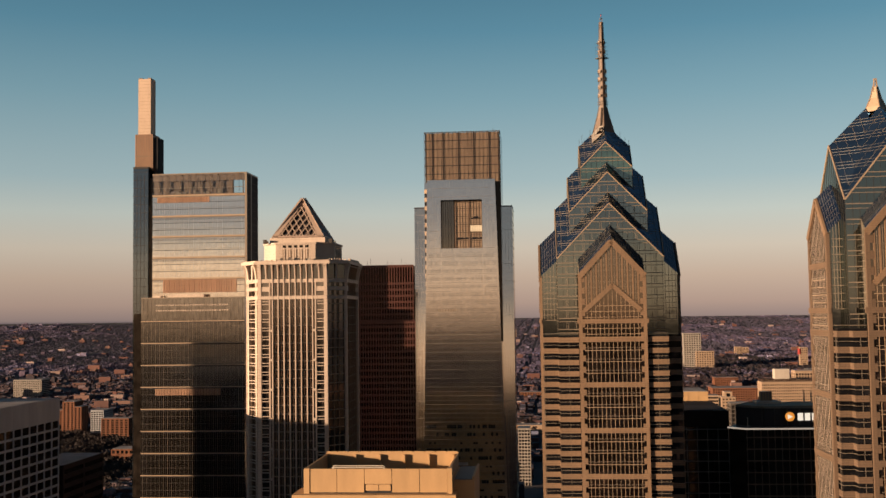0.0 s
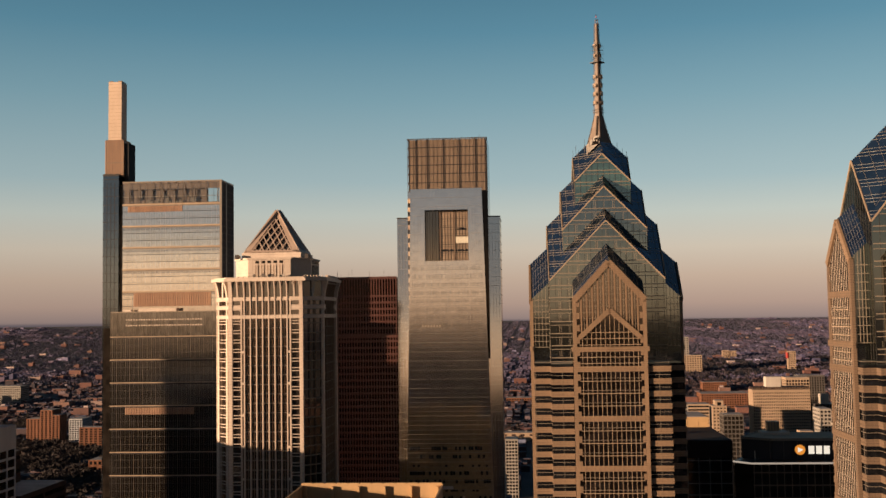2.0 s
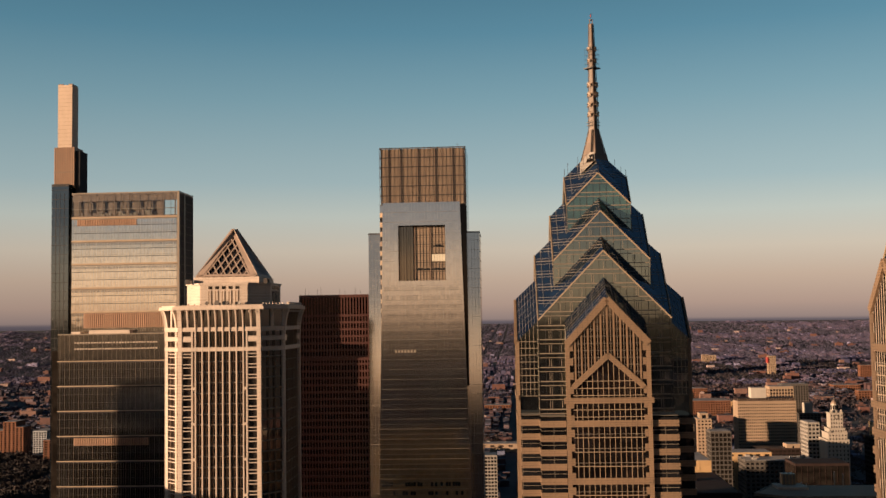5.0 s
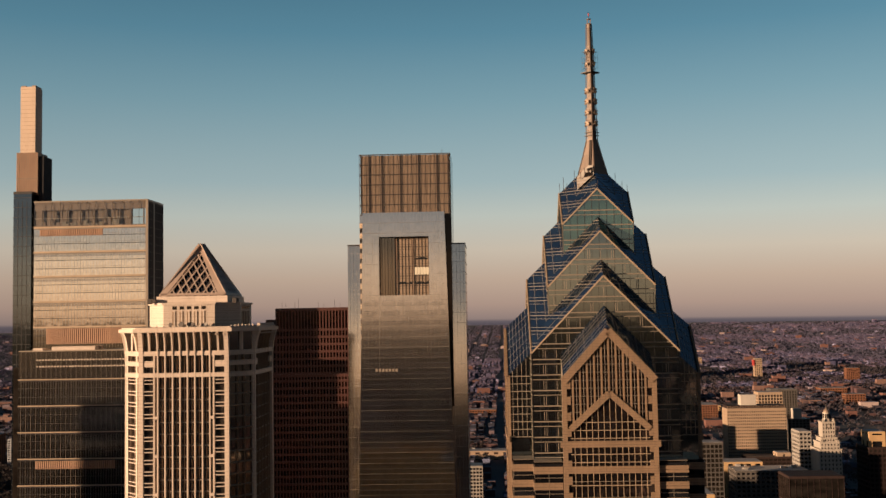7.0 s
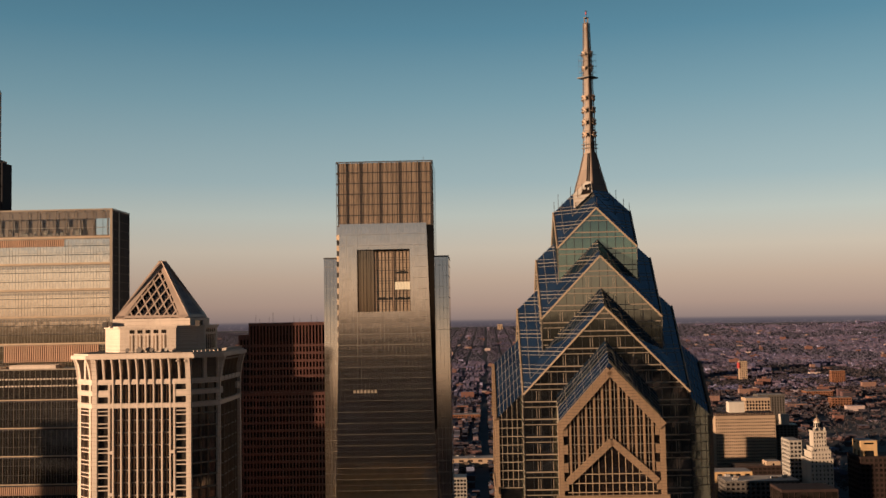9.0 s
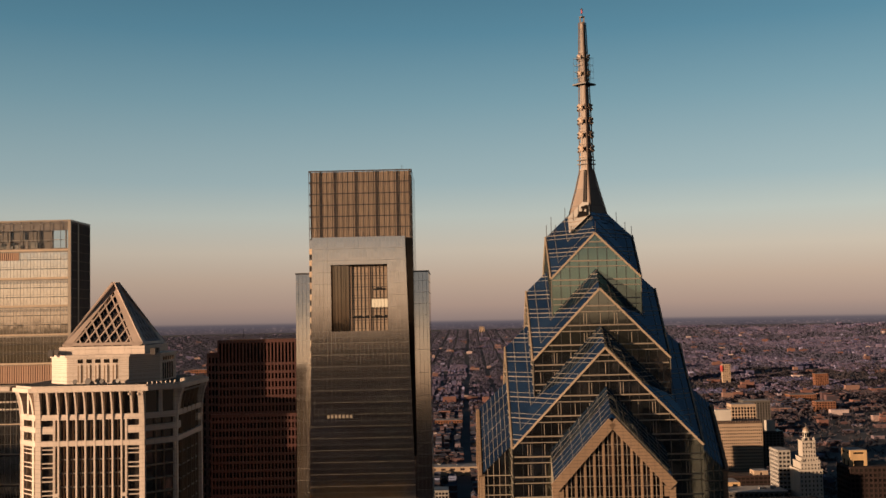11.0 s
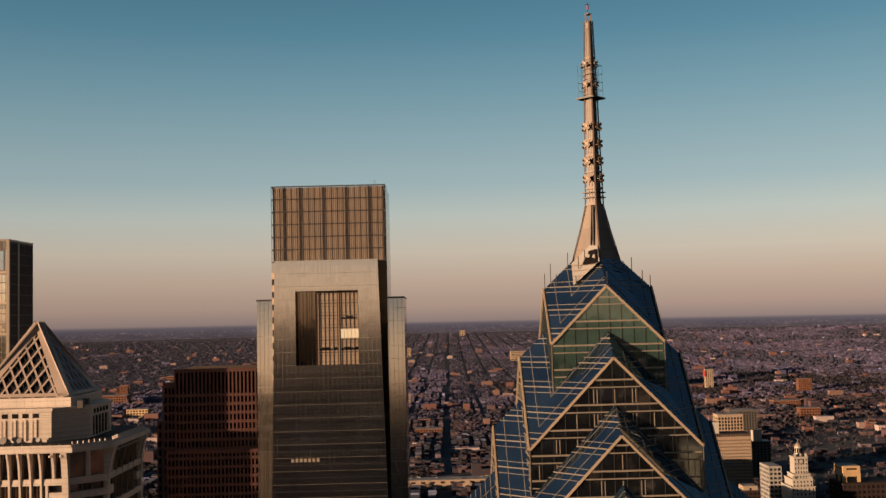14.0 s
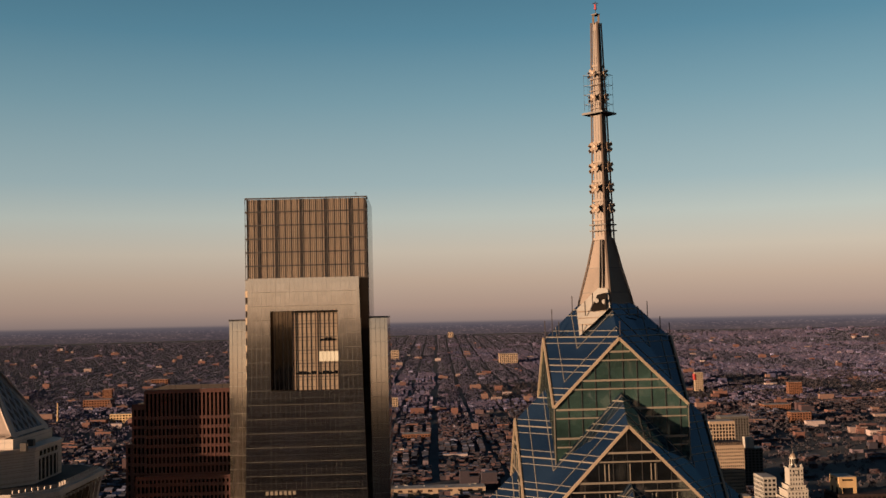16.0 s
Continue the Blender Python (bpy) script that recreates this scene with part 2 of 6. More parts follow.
# for side bays: a dim reflection is put into this dark tint
G_SHADE = glass("dim_side_bay_glass", (0.14, 0.12, 0.10), 0.06, (0.008, 0.007, 0.006))
G_RED = glass("red_tower_glass", (0.30, 0.20, 0.15), 0.05, (0.003, 0.002, 0.002))
LOUVRE = solid("rust_louvre", (0.252, 0.141, 0.089), 0.6, vary=0.2, island=0.15)
CROWN = solid("brown_crown_panel", (0.225, 0.168, 0.125), 0.5, 0.2, vary=0.2, scale=0.3, island=0.2)
GRANITE_RED = solid("red_granite", (0.041, 0.0082, 0.0044), 0.5, vary=0.2, scale=0.2, island=0.12)
CONCRETE = solid("white_concrete", (0.340, 0.303, 0.274), 0.8, vary=0.14, scale=0.12, island=0.06)
# bluish copy of the concrete, shade's cool tint mixed into the colour
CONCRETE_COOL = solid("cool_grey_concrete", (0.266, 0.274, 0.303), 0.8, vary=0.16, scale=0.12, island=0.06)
SOFFIT = solid("brown_ceiling_panel", (0.111, 0.073, 0.052), 0.6, vary=0.25, scale=0.4, island=0.15)
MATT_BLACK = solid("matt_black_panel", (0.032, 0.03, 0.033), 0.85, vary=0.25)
CONCRETE_GREY = solid("grey_concrete", (0.222, 0.200, 0.185), 0.85, vary=0.2, scale=0.15)
ROOF_GREY = solid("roof_membrane", (0.244, 0.229, 0.229), 0.9, vary=0.3, scale=0.12, stretch=(1, 1, 1))
TAN_PANEL = solid("orange_tan_panel", (0.348, 0.221, 0.112), 0.7, vary=0.16, scale=0.2, island=0.06)
FIN_TAN = solid("tan_fin_panel", (0.414, 0.311, 0.244), 0.7, vary=0.12, island=0.06)
BRICK = solid("orange_brick", (0.130, 0.058, 0.036), 0.85, vary=0.22, scale=0.15, island=0.15)
BRICK_DARK = solid("dark_brown_brick", (0.026, 0.016, 0.015), 0.85, vary=0.25, scale=0.15)
CREAM = solid("cream_concrete", (0.266, 0.192, 0.141), 0.8, vary=0.12, scale=0.12, island=0.05)
TERRACOTTA = solid("white_terracotta", (0.29, 0.25, 0.218), 0.6, vary=0.12, scale=0.2, island=0.06)
BLIND = solid("white_blind", (0.50, 0.46, 0.38), 0.6, vary=0.04)
WHITE_PAINT = solid("white_paint", (0.577, 0.533, 0.474), 0.6, vary=0.06)
RED_DARK = solid("dark_red_lamp_glass", (0.28, 0.03, 0.03), 0.4, vary=0.1)
RED_PAINT = solid("red_paint", (0.26, 0.03, 0.025), 0.5, vary=0.1)


def clear_screen():
    m, nt, N, L, out = nodes("clear_glass_screen")
    a, b, mx = N("ShaderNodeBsdfTransparent"), N("ShaderNodeBsdfAnisotropic"), N("ShaderNodeMixShader")
    a.inputs[0].default_value = (0.86, 0.88, 0.88, 1)
    b.inputs["Roughness"].default_value = 0.05
    f = N("ShaderNodeFresnel")
    f.inputs["IOR"].default_value = 1.6
    L(f.outputs[0], mx.inputs[0])
    L(a.outputs[0], mx.inputs[1])
    L(b.outputs[0], mx.inputs[2])
    L(mx.outputs[0], out.inputs[0])
    return m


def lamp_face(name, color, strength):
    m, nt, N, L, out = nodes(name)
    e = N("ShaderNodeEmission")
    e.inputs[0].default_value, e.inputs[1].default_value = (*color, 1), strength
    L(e.outputs[0], out.inputs[0])
    return m


CLEAR = clear_screen()
SIGN_LIT = lamp_face("lit_orange_sign", (1.0, 0.36, 0.05), 0.30)
LEDGE_GLOW = lamp_face("glowing_ledge_strip", (1.0, 0.82, 0.66), 0.17)
SIGN_WHITE = lamp_face("lit_white_sign", (1.0, 0.88, 0.72), 0.36)


# ---- mesh helpers ----
class MB:
    """A heap of faces that becomes one mesh."""

    def __init__(self):
        self.v, self.f, self.mi = [], [], []

    def face(self, *pts, mi=0):
        n = len(self.v)
        self.v.extend(tuple(p) for p in pts)
        self.f.append(tuple(range(n, n + len(pts))))
        self.mi.append(mi)
        return self

    def hexa(self, p, mi=0, top=None):
        """Eight corners: four below, four above, both counter-clockwise from above."""
        n = len(self.v)
        self.v.extend(tuple(q) for q in p)
        for k, q in enumerate(((3, 2, 1, 0), (4, 5, 6, 7), (0, 1, 5, 4), (1, 2, 6, 5), (2, 3, 7, 6), (3, 0, 4, 7))):
            self.f.append(tuple(n + i for i in q))
            self.mi.append(top if (top is not None and k == 1) else mi)
        return self

    def box(self, x0, y0, z0, x1, y1, z1, mi=0, top=None):
        return self.hexa([(x0, y0, z0), (x1, y0, z0), (x1, y1, z0), (x0, y1, z0), (x0, y0, z1), (x1, y0, z1), (x1, y1, z1), (x0, y1, z1)], mi, top)

    def beam(self, p, q, w, d, n):
        """A bar from p to q, w wide in the face whose normal is n and d deep, standing on that face."""
        p, q, n = Vector(p), Vector(q), Vector(n).normalized()
        s = (q - p).cross(n).normalized() * (w / 2)
        o, b = n * d, n * -0.02
        self.hexa([p - s + b, p + s + b, q + s + b, q - s + b, p - s + o, p + s + o, q + s + o, q - s + o])
        return self

    def prism(self, ring, z0, z1, mi=0, top=None):
        n, k = len(self.v), len(ring)
        self.v.extend((x, y, z0) for x, y in ring)
        self.v.extend((x, y, z1) for x, y in ring)
        for i in range(k):
            j = (i + 1) % k
            self.f.append((n + i, n + j, n + k + j, n + k + i))
            self.mi.append(mi)
        self.f.append(tuple(range(n + k, n + 2 * k)))
        self.mi.append(mi if top is None else top)
        return self

    def mesh(self, name, mats):
        me = bpy.data.meshes.new(name)
        me.from_pydata(self.v, [], self.f)
        for m in (mats if isinstance(mats, (list, tuple)) else [mats]):
            me.materials.append(m)
        if any(self.mi):
            me.polygons.foreach_set("material_index", self.mi)
        me.update()
        return me


def thing(name, x, y, z, label, category, group="", kind=""):
    ob = new(name)
    ob.location = (x, y, z)
    ob.empty_display_size = 5
    return tagged(ob, label, category, group, kind)


def part(name, mb, mat, parent, label="", kind="", m=None):
    me = mb if isinstance(mb, bpy.types.Mesh) else mb.mesh(name, mat)
    ob = new(name, me)
    ob.parent = parent
    if m is not None:
        ob.matrix_basis = m
    return tagged(ob, label, kind=kind)


def rep(name, mb, mat, parent, places, label="", kind=""):
    """One object for each place (a vector or a pose), all on one mesh."""
    me = mb if isinstance(mb, bpy.types.Mesh) else mb.mesh(name, mat)
    return [part(name, me, None, parent, label, kind, p if isinstance(p, Matrix) else Matrix.Translation(p)) for p in places]


def pane_wall(xs, zs, y, seed, tilt=0.0016, hole=None):
    """Curtain wall facing south: one pane to each cell, none quite in one plane with its neighbours."""
    rnd, mb = random.Random(seed), MB()
    for xa, xb in zip(xs, xs[1:]):
        for za, zb in zip(zs, zs[1:]):
            if hole and hole[0] < (xa + xb) / 2 < hole[1] and hole[2] < (za + zb) / 2 < hole[3]:
                continue
            a, b = rnd.uniform(-tilt, tilt) * (xb - xa), rnd.uniform(-tilt, tilt) * (zb - za)
            mb.face((xa, y - a - b, za), (xb, y + a - b, za), (xb, y + a + b, zb), (xa, y - a + b, zb))
    return mb


def turn(deg):
    return Matrix.Rotation(radians(deg), 4, "Z")


QUARTERS = [turn(a) for a in (0, 90, 180, 270)]


# ---- ground ----
CX, CY, RIM = 0.0, -250.0, 4850.0


def ground_z(x, y):
    """Level city, rising gently to far hills."""
    d = math.hypot(x - CX, y - CY)
    k = max(0.0, (d - 1900) / (RIM - 1900))
    s = min(1.0, max(0.0, (y - CY) / 900))          # level to the south
    return (168 - 0.003 * x) * k ** 1.45 * s * s * (3 - 2 * s)


def make_ground():
    mb = MB()
    rings = [0, 150, 300, 600, 900, 1300, 1700, 1900, 2100, 2300, 2500, 2700, 2900, 3100, 3300, 3500, 3700, 3900, 4100, 4300, 4500, 4700, 4850]
    seg = 144
    for i, r in enumerate(rings):
        for k in range(seg):
            a = 2 * math.pi * k / seg
            x, y = CX + r * math.cos(a), CY + r * math.sin(a)
            mb.v.append((x, y, ground_z(x, y)))
            if i:
                n0, n1 = (i - 1) * seg, i * seg
                mb.f.append((n0 + k, n1 + k, n1 + (k + 1) % seg, n0 + (k + 1) % seg))
                mb.mi.append(0)
    m, nt, N, L, out = nodes("city_ground")
    p = N("ShaderNodeBsdfPrincipled")
    co = N("ShaderNodeTexCoord").outputs["Object"]
    big, mid, small = noise_node(N, L, co, 0.0022, 6), noise_node(N, L, co, 0.02, 5), noise_node(N, L, co, 0.12, 4)
    a = ramp_node(N, L, mid.outputs["Fac"], [(0.35, (0.019, 0.018, 0.025)), (0.52, (0.031, 0.028, 0.037)), (0.68, (0.052, 0.045, 0.054))])
    b = ramp_node(N, L, small.outputs["Fac"], [(0.35, (0.018, 0.017, 0.024)), (0.6, (0.033, 0.029, 0.037)), (0.75, (0.064, 0.055, 0.060))])
    mx = N("ShaderNodeMix")
    mx.data_type = "RGBA"
    L(big.outputs["Fac"], mx.inputs["Factor"])
    L(a.outputs[0], mx.inputs["A"])
    L(b.outputs[0], mx.inputs["B"])
    L(mx.outputs["Result"], p.inputs["Base Color"])
    p.inputs["Roughness"].default_value = 0.95
    L(p.outputs[0], out.inputs[0])
    tagged(new("ground", mb.mesh("ground", m)), "dark winter city ground rising to far hills", "ground", kind="structure")


make_ground()


# ---- the twin gabled glass towers ----
def gable_half(z, w, za, s):
    return min(w, (za - z) / s)


def liberty(name, cx, cy, tiers, bay, floor, label, peak=0.9, rise=0.95, dense=False):
    """tiers: (half width, eave, apex, bottom) from the top down; the last is the core. bay: (half width, reach, eave, apex, stone line, inner apex, inner eave)."""
    t = thing(name, cx, cy, 0, label, "skyscraper")
    rock = STONE_BROWN if dense else STONE
    for i, (w, ze, za, zb) in enumerate(tiers):
        s = (za - ze) / w
        wi = tiers[i - 1][0] - 0.05 if i else peak
        wall = MB().face((-w, -w, zb), (w, -w, zb), (w, -w, ze), (0, -w, za), (-w, -w, ze))
        rep("gable_wall", wall, G_TOP if len(tiers) > 1 and i == 0 else G_LIB, t, QUARTERS)
        # pale floor lines and faint uprights on the gable wall
        zt = max(zb, 183.0)
        z, k = zt + 0.6, 0
        while z < za - 1.0:
            hw = gable_half(z, w, za, s) - 0.25
            ln = MB().beam((-hw, -w, z), (hw, -w, z), 0.24 if k % 2 else 0.16, 0.12, (0, -1, 0))
            rep("floor_line", ln, MULLION, t, QUARTERS[:1] if i == 0 else QUARTERS)
            z += floor * (0.30 if k % 2 == 0 else 0.70)
            k += 1
        # pale mullions in each storey's band of clear panes
        vision, z = MB(), zt + 0.6 + floor * 0.30
        while i and z < za - 4:
            hw = gable_half(z + floor * 0.66, w, za, s) - 0.5
            for q in range(-6, 7):
                for x in (q * 2.8 - 0.25, q * 2.8 + 0.25) if q % 2 else (q * 2.8,):
                    if abs(x) < hw:
                        vision.beam((x, -w, z + 0.2), (x, -w, z + floor * 0.62), 0.11, 0.08, (0, -1, 0))
            z += floor
        if vision.v:
            rep("vision_mullion_grid", vision, MULLION, t, QUARTERS, kind="stuff")
        up = MB()
        x = -w + 1.75
        while x < w:
            zz = za - abs(x) * s - 0.3
            up.beam((x, -w, zt), (x, -w, zz), 0.08, 0.07, (0, -1, 0))
            x += 1.75
        rep("glazing_grid", up, MULLION_DARK, t, QUARTERS, kind="stuff")
        # roof planes folded along the ridge and the valley
        zr, zc = za + rise * (w - wi), ze + (rise + s) * (w - wi)
        for sx in (-1, 1):
            pts = [(0, -w, za), (0, -wi, zr), (sx * wi, -wi, zc), (sx * w, -w, ze)]
            rep("roof_plane", MB().face(*(pts if sx < 0 else pts[::-1])), G_ROOF, t, QUARTERS)
            nrm = Vector((sx * s, -rise, 1)).normalized()
            zf = lambda x, y: za + rise * (w + y) - s * abs(x)
            bars, dark = MB(), MB()
            y = -w + 1.6
            while y < -wi:
                dark.beam((0, y, zf(0, y)), (sx * -y, y, zf(-y, y)), 0.05 if dense else 0.08, 0.06, nrm)
                y += 2.1
            z, k = ze + 0.8, 0
            while z < zr - 0.4:
                # level line: from the gable edge or the ridge to the valley
                a = (sx * min(w, (za - z) / s), -w) if z < za else (0, -w + (z - za) / rise)
                d = (z - ze) / (rise + s)
                b = (sx * (w - d), -(w - d))
                if w - d < wi:
                    b = (sx * max(0, (za + rise * (w - wi) - z) / s), -wi)
                bars.beam((a[0], a[1], z), (b[0], b[1], z), (0.03, 0.07, 0.03)[k % 3] if dense else (0.05, 0.14, 0.05)[k % 3], 0.06, nrm)
                z += floor * (0.22, 0.22, 0.56)[k % 3]
                k += 1
            rep("roof_grid", bars, MULLION_GREY if dense else MULLION, t, QUARTERS, kind="stuff")
            rep("roof_rib_grid", dark, MULLION_GREY, t, QUARTERS, kind="stuff")
            tr = MB().beam((sx * 0.0, -w - 0.02, za + 0.1), (sx * w, -w - 0.02, ze + 0.1), 0.34, 0.22, (0, -1, 0))
            rep("gable_trim", tr, TRIM, t, QUARTERS)
            tr = MB().beam((sx * w, -w, zb), (sx * w, -w, ze), 0.10, 0.08, (0, -1, 0))
            if i < len(tiers) - 1:
                rep("corner_trim", tr, MULLION_GREY, t, QUARTERS)
    # bays
    w = tiers[-1][0]
    main = QUARTERS[:1] if dense else QUARTERS
    hb, yo, ze, za, zs, zi, zie = bay
    s = (za - ze) / hb
    rise_b = 0.93
    zb0, zb1 = za + rise_b * (yo - w), ze + rise_b * (yo - w)
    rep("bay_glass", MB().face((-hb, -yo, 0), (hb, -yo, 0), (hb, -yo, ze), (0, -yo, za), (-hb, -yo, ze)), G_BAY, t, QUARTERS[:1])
    # side bays: same glass made darker, their dim reflection put in its colour
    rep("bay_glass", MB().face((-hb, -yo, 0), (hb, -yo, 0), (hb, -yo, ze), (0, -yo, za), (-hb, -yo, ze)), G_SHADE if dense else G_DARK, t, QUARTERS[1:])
    for sx in (-1, 1):
        q = [(sx * hb, -w, 0), (sx * hb, -yo, 0), (sx * hb, -yo, ze), (sx * hb, -w, zb1)]
        rep("bay_side", MB().face(*(q if sx < 0 else q[::-1])), G_LIB, t, QUARTERS)
        q = [(0, -yo, za), (0, -w, zb0), (sx * hb, -w, zb1), (sx * hb, -yo, ze)]
        rep("bay_roof", MB().face(*(q if sx < 0 else q[::-1])), G_ROOF, t, QUARTERS)
        nrm = Vector((sx * s, -rise_b, 1)).normalized()
        bars = MB()
        for k in range(1, 7):
            y = -yo + k * (yo - w) / 7
            dz = rise_b * (yo + y)
            bars.beam((0, y, za + dz), (sx * hb, y, ze + dz), 0.05, 0.05, nrm)
        for k in range(1, 6):
            x, top_z = sx * hb * k / 6, za - s * hb * k / 6
            bars.beam((x, -yo, top_z), (x, -w, top_z + rise_b * (yo - w)), 0.04, 0.05, nrm)
        rep("bay_roof_grid", bars, MULLION_GREY if dense else MULLION, t, QUARTERS, kind="stuff")
        # stone gable, outer pier and inner chevron
        o = MB().beam((0, -yo, za - 0.75), (sx * hb, -yo, ze - 0.75), 1.7, 0.55, (0, -1, 0))
        rep("stone_gable", o, STONE, t, QUARTERS)
        c = MB().beam((0, -yo, zi), (sx * (hb - 1.4), -yo, zie), 1.35, 0.5, (0, -1, 0))
        rep("stone_chevron", c, STONE, t, main)
        pier = MB()
        pier.box(min(sx * (hb - 0.7), sx * (hb + 0.35)), -yo - 0.35, 0, max(sx * (hb - 0.7), sx * (hb + 0.35)), -yo + 0.5, ze)
        rep("stone_pier", pier, rock, t, QUARTERS)
        quoin = MB().box(min(sx * (hb - 1.55), sx * (hb - 0.6)), -yo - 0.3, 0, max(sx * (hb - 1.55), sx * (hb - 0.6)), -yo + 0.2, floor * 0.52)
        rep("quoin", quoin, rock, t, [QUARTERS[j] @ Matrix.Translation((0, 0, zs - 60 + k * floor)) for k in range(24) if zs - 60 + k * floor < ze - 2 for j in (0, 1, 3)])
    # upper fins between gable and chevron
    fin_x = [(-5 + k) * 1.62 * hb / 10.2 for k in range(11)]
    for x in fin_x:
        lo, hi = max(zie, zi - abs(x) * (zi - zie) / (hb - 1.4)), za - abs(x) * s - 1.6
        rep("stone_fin", MB().beam((x, -yo, lo), (x, -yo, hi), 0.40, 0.24, (0, -1, 0)), STONE, t, main)
        x += 0.81 * hb / 10.2
        lo, hi = max(zie, zi - abs(x) * (zi - zie) / (hb - 1.4)), za - abs(x) * s - 1.6
        if x < hb - 1.5:
            rep("fin_mullion", MB().beam((x, -yo, lo), (x, -yo, hi), 0.10, 0.10, (0, -1, 0)), MULLION, t, main)
    z = zie + 2
    while z < za - 3:
        hw = (za - z) / s - 1.6
        inn = (zi - z) / (zi - zie) * (hb - 1.4) if z < zi else 0
        hw = min(hw, hb - 1.4)
        for sx in (-1, 1):
            if hw > inn + 0.4:
                rep("window_bar", MB().beam((sx * inn, -yo, z), (sx * hw, -yo, z), 0.10, 0.10, (0, -1, 0)), MULLION_GREY, t, [QUARTERS[0]] if dense else [QUARTERS[0], QUARTERS[3]])
        z += floor * 0.5
    if dense:
        # close tan fins over the whole of the other bays
        n = int((2 * hb - 2) / 1.22)
        for j in range(34):
            rep("bay_rail", MB().box(-hb + 0.8, -yo - 0.04, zs + 14 - j * floor, hb - 0.8, -yo + 0.05, zs + 14.1 - j * floor), MULLION_GREY, t, QUARTERS[1:2] + QUARTERS[3:])
        for k in range(n + 1):
            x = -hb + 1 + k * (2 * hb - 2) / n
            rep("bay_fin", MB().beam((x, -yo, 40), (x, -yo, za - abs(x) * s - 1.7), 0.22, 0.03, (0, -1, 0)), STONE_PALE, t, QUARTERS[1:2] + QUARTERS[3:])
        rep("stone_band", MB().box(-hb, -yo - 0.4, zs + 4.4 * floor - 0.85, hb, -yo + 0.1, zs + 4.4 * floor + 0.7), rock, t, QUARTERS[1:2] + QUARTERS[3:])
    # the gridded window under the chevron and the stone bands of the shaft
    for k in range(-6, 7):
        x = k * 1.32
        hi = min(zi - abs(x) * (zi - zie) / (hb - 1.4) - 0.5, zi - 0.5)
        rep("window_mullion", MB().beam((x, -yo, 40), (x, -yo, hi), 0.11, 0.12, (0, -1, 0)), TRIM, t, QUARTERS[:1])
        rep("window_mullion", MB().beam((x, -yo, 40), (x, -yo, hi), 0.16, 0.09, (0, -1, 0)), MULLION_GREY, t, [] if dense else QUARTERS[1:2] + QUARTERS[3:])
    z, k = zs, 0
    while z > 30:
        if k % 4 == 0:
            rep("stone_band", MB().box(-hb, -yo - 0.4, z - 0.85, hb, -yo + 0.1, z - 0.1).box(-hb, -yo - 0.28, z - 0.1, hb, -yo + 0.1, z + 0.05).box(-hb, -yo - 0.42, z + 0.05, hb, -yo + 0.1, z + 0.7), rock, t, QUARTERS)
        else:
            rep("window_rail", MB().box(-hb + 1.4, -yo - 0.14, z - 0.07, hb - 1.4, -yo + 0.1, z + 0.07), TRIM, t, QUARTERS[:1] if dense else QUARTERS[:2] + QUARTERS[3:])
            rep("window_rail", MB().box(-hb + 1.4, -yo - 0.15, z + 0.85, hb - 1.4, -yo + 0.1, z + 0.93), MULLION, t, QUARTERS[:1] if dense else QUARTERS[:2] + QUARTERS[3:])
        z -= floor
        k += 1
    z = zie + 1.5
    while z > zs + 1:
        hw = min(hb - 1.4, (zi - z) / (zi - zie) * (hb - 1.4))
        rep("window_rail", MB().box(-hw, -yo - 0.12, z - 0.07, hw, -yo + 0.1, z + 0.07), TRIM, t, QUARTERS[:2] + QUARTERS[3:])
        z -= floor * 0.5
    z = zs + 5.6
    rep("stone_band", MB().box(-hb - 0.9, -yo - 0.55, z - 0.7, hb + 0.9, -yo + 0.1, z + 0.7), rock, t, QUARTERS)
    # dark ribbon windows and stone spandrels round the re-entrant corners
    yw = yo - 0.75
    for sx in (-1, 1):
        wing = MB().box(min(sx * hb, sx * w), -yw, 0, max(sx * hb, sx * w), -w + 0.1, zs + 1.2)
        rep("wing_window", wing, G_DARK, t, QUARTERS)
        sp = MB().box(min(sx * (hb + 0.5), sx * (w + 0.3)), -yw - 0.3, 0, max(sx * (hb + 0.5), sx * (w + 0.3)), -w + 0.1, floor * 0.20)
        sp.box(min(sx * (hb + 0.5), sx * (w + 0.18)), -yw - 0.05, floor * 0.20, max(sx * (hb + 0.5), sx * (w + 0.05)), -w + 0.1, floor * 0.235)
        sp.box(min(sx * (hb + 0.5), sx * (w + 0.3)), -yw - 0.3, floor * 0.235, max(sx * (hb + 0.5), sx * (w + 0.3)), -w + 0.1, floor * (0.40 if dense else 0.45))
        sp = sp.mesh("spandrel", rock)
        n = int((zs - 60) / floor)
        rail = MB().box(min(sx * (hb + 0.5), sx * (w + 0.08)), -yw - 0.08, floor * 0.74, max(sx * (hb + 0.5), sx * (w + 0.08)), -w + 0.1, floor * 0.765).mesh("wing_rail", MULLION)
        rep("wing_rail", rail, None, t, [QUARTERS[j] @ Matrix.Translation((0, 0, zs - 1 - k * floor)) for k in range(n) for j in (0, 3)])
        for q in (1,):
            x = hb + 0.5 + q * (w - hb - 0.5) / 2
            rep("wing_mullion", MB().box(sx * x - 0.05, -yw - 0.1, 60, sx * x + 0.05, -yw, zs), MULLION_GREY, t, [QUARTERS[0], QUARTERS[3]])
        rep("spandrel", sp, None, t, [QUARTERS[j] @ Matrix.Translation((0, 0, zs - 1 - k * floor)) for k in range(n) for j in (0, 1, 3)])
    # glass grid on the bay's side above the stone
    gr = MB()
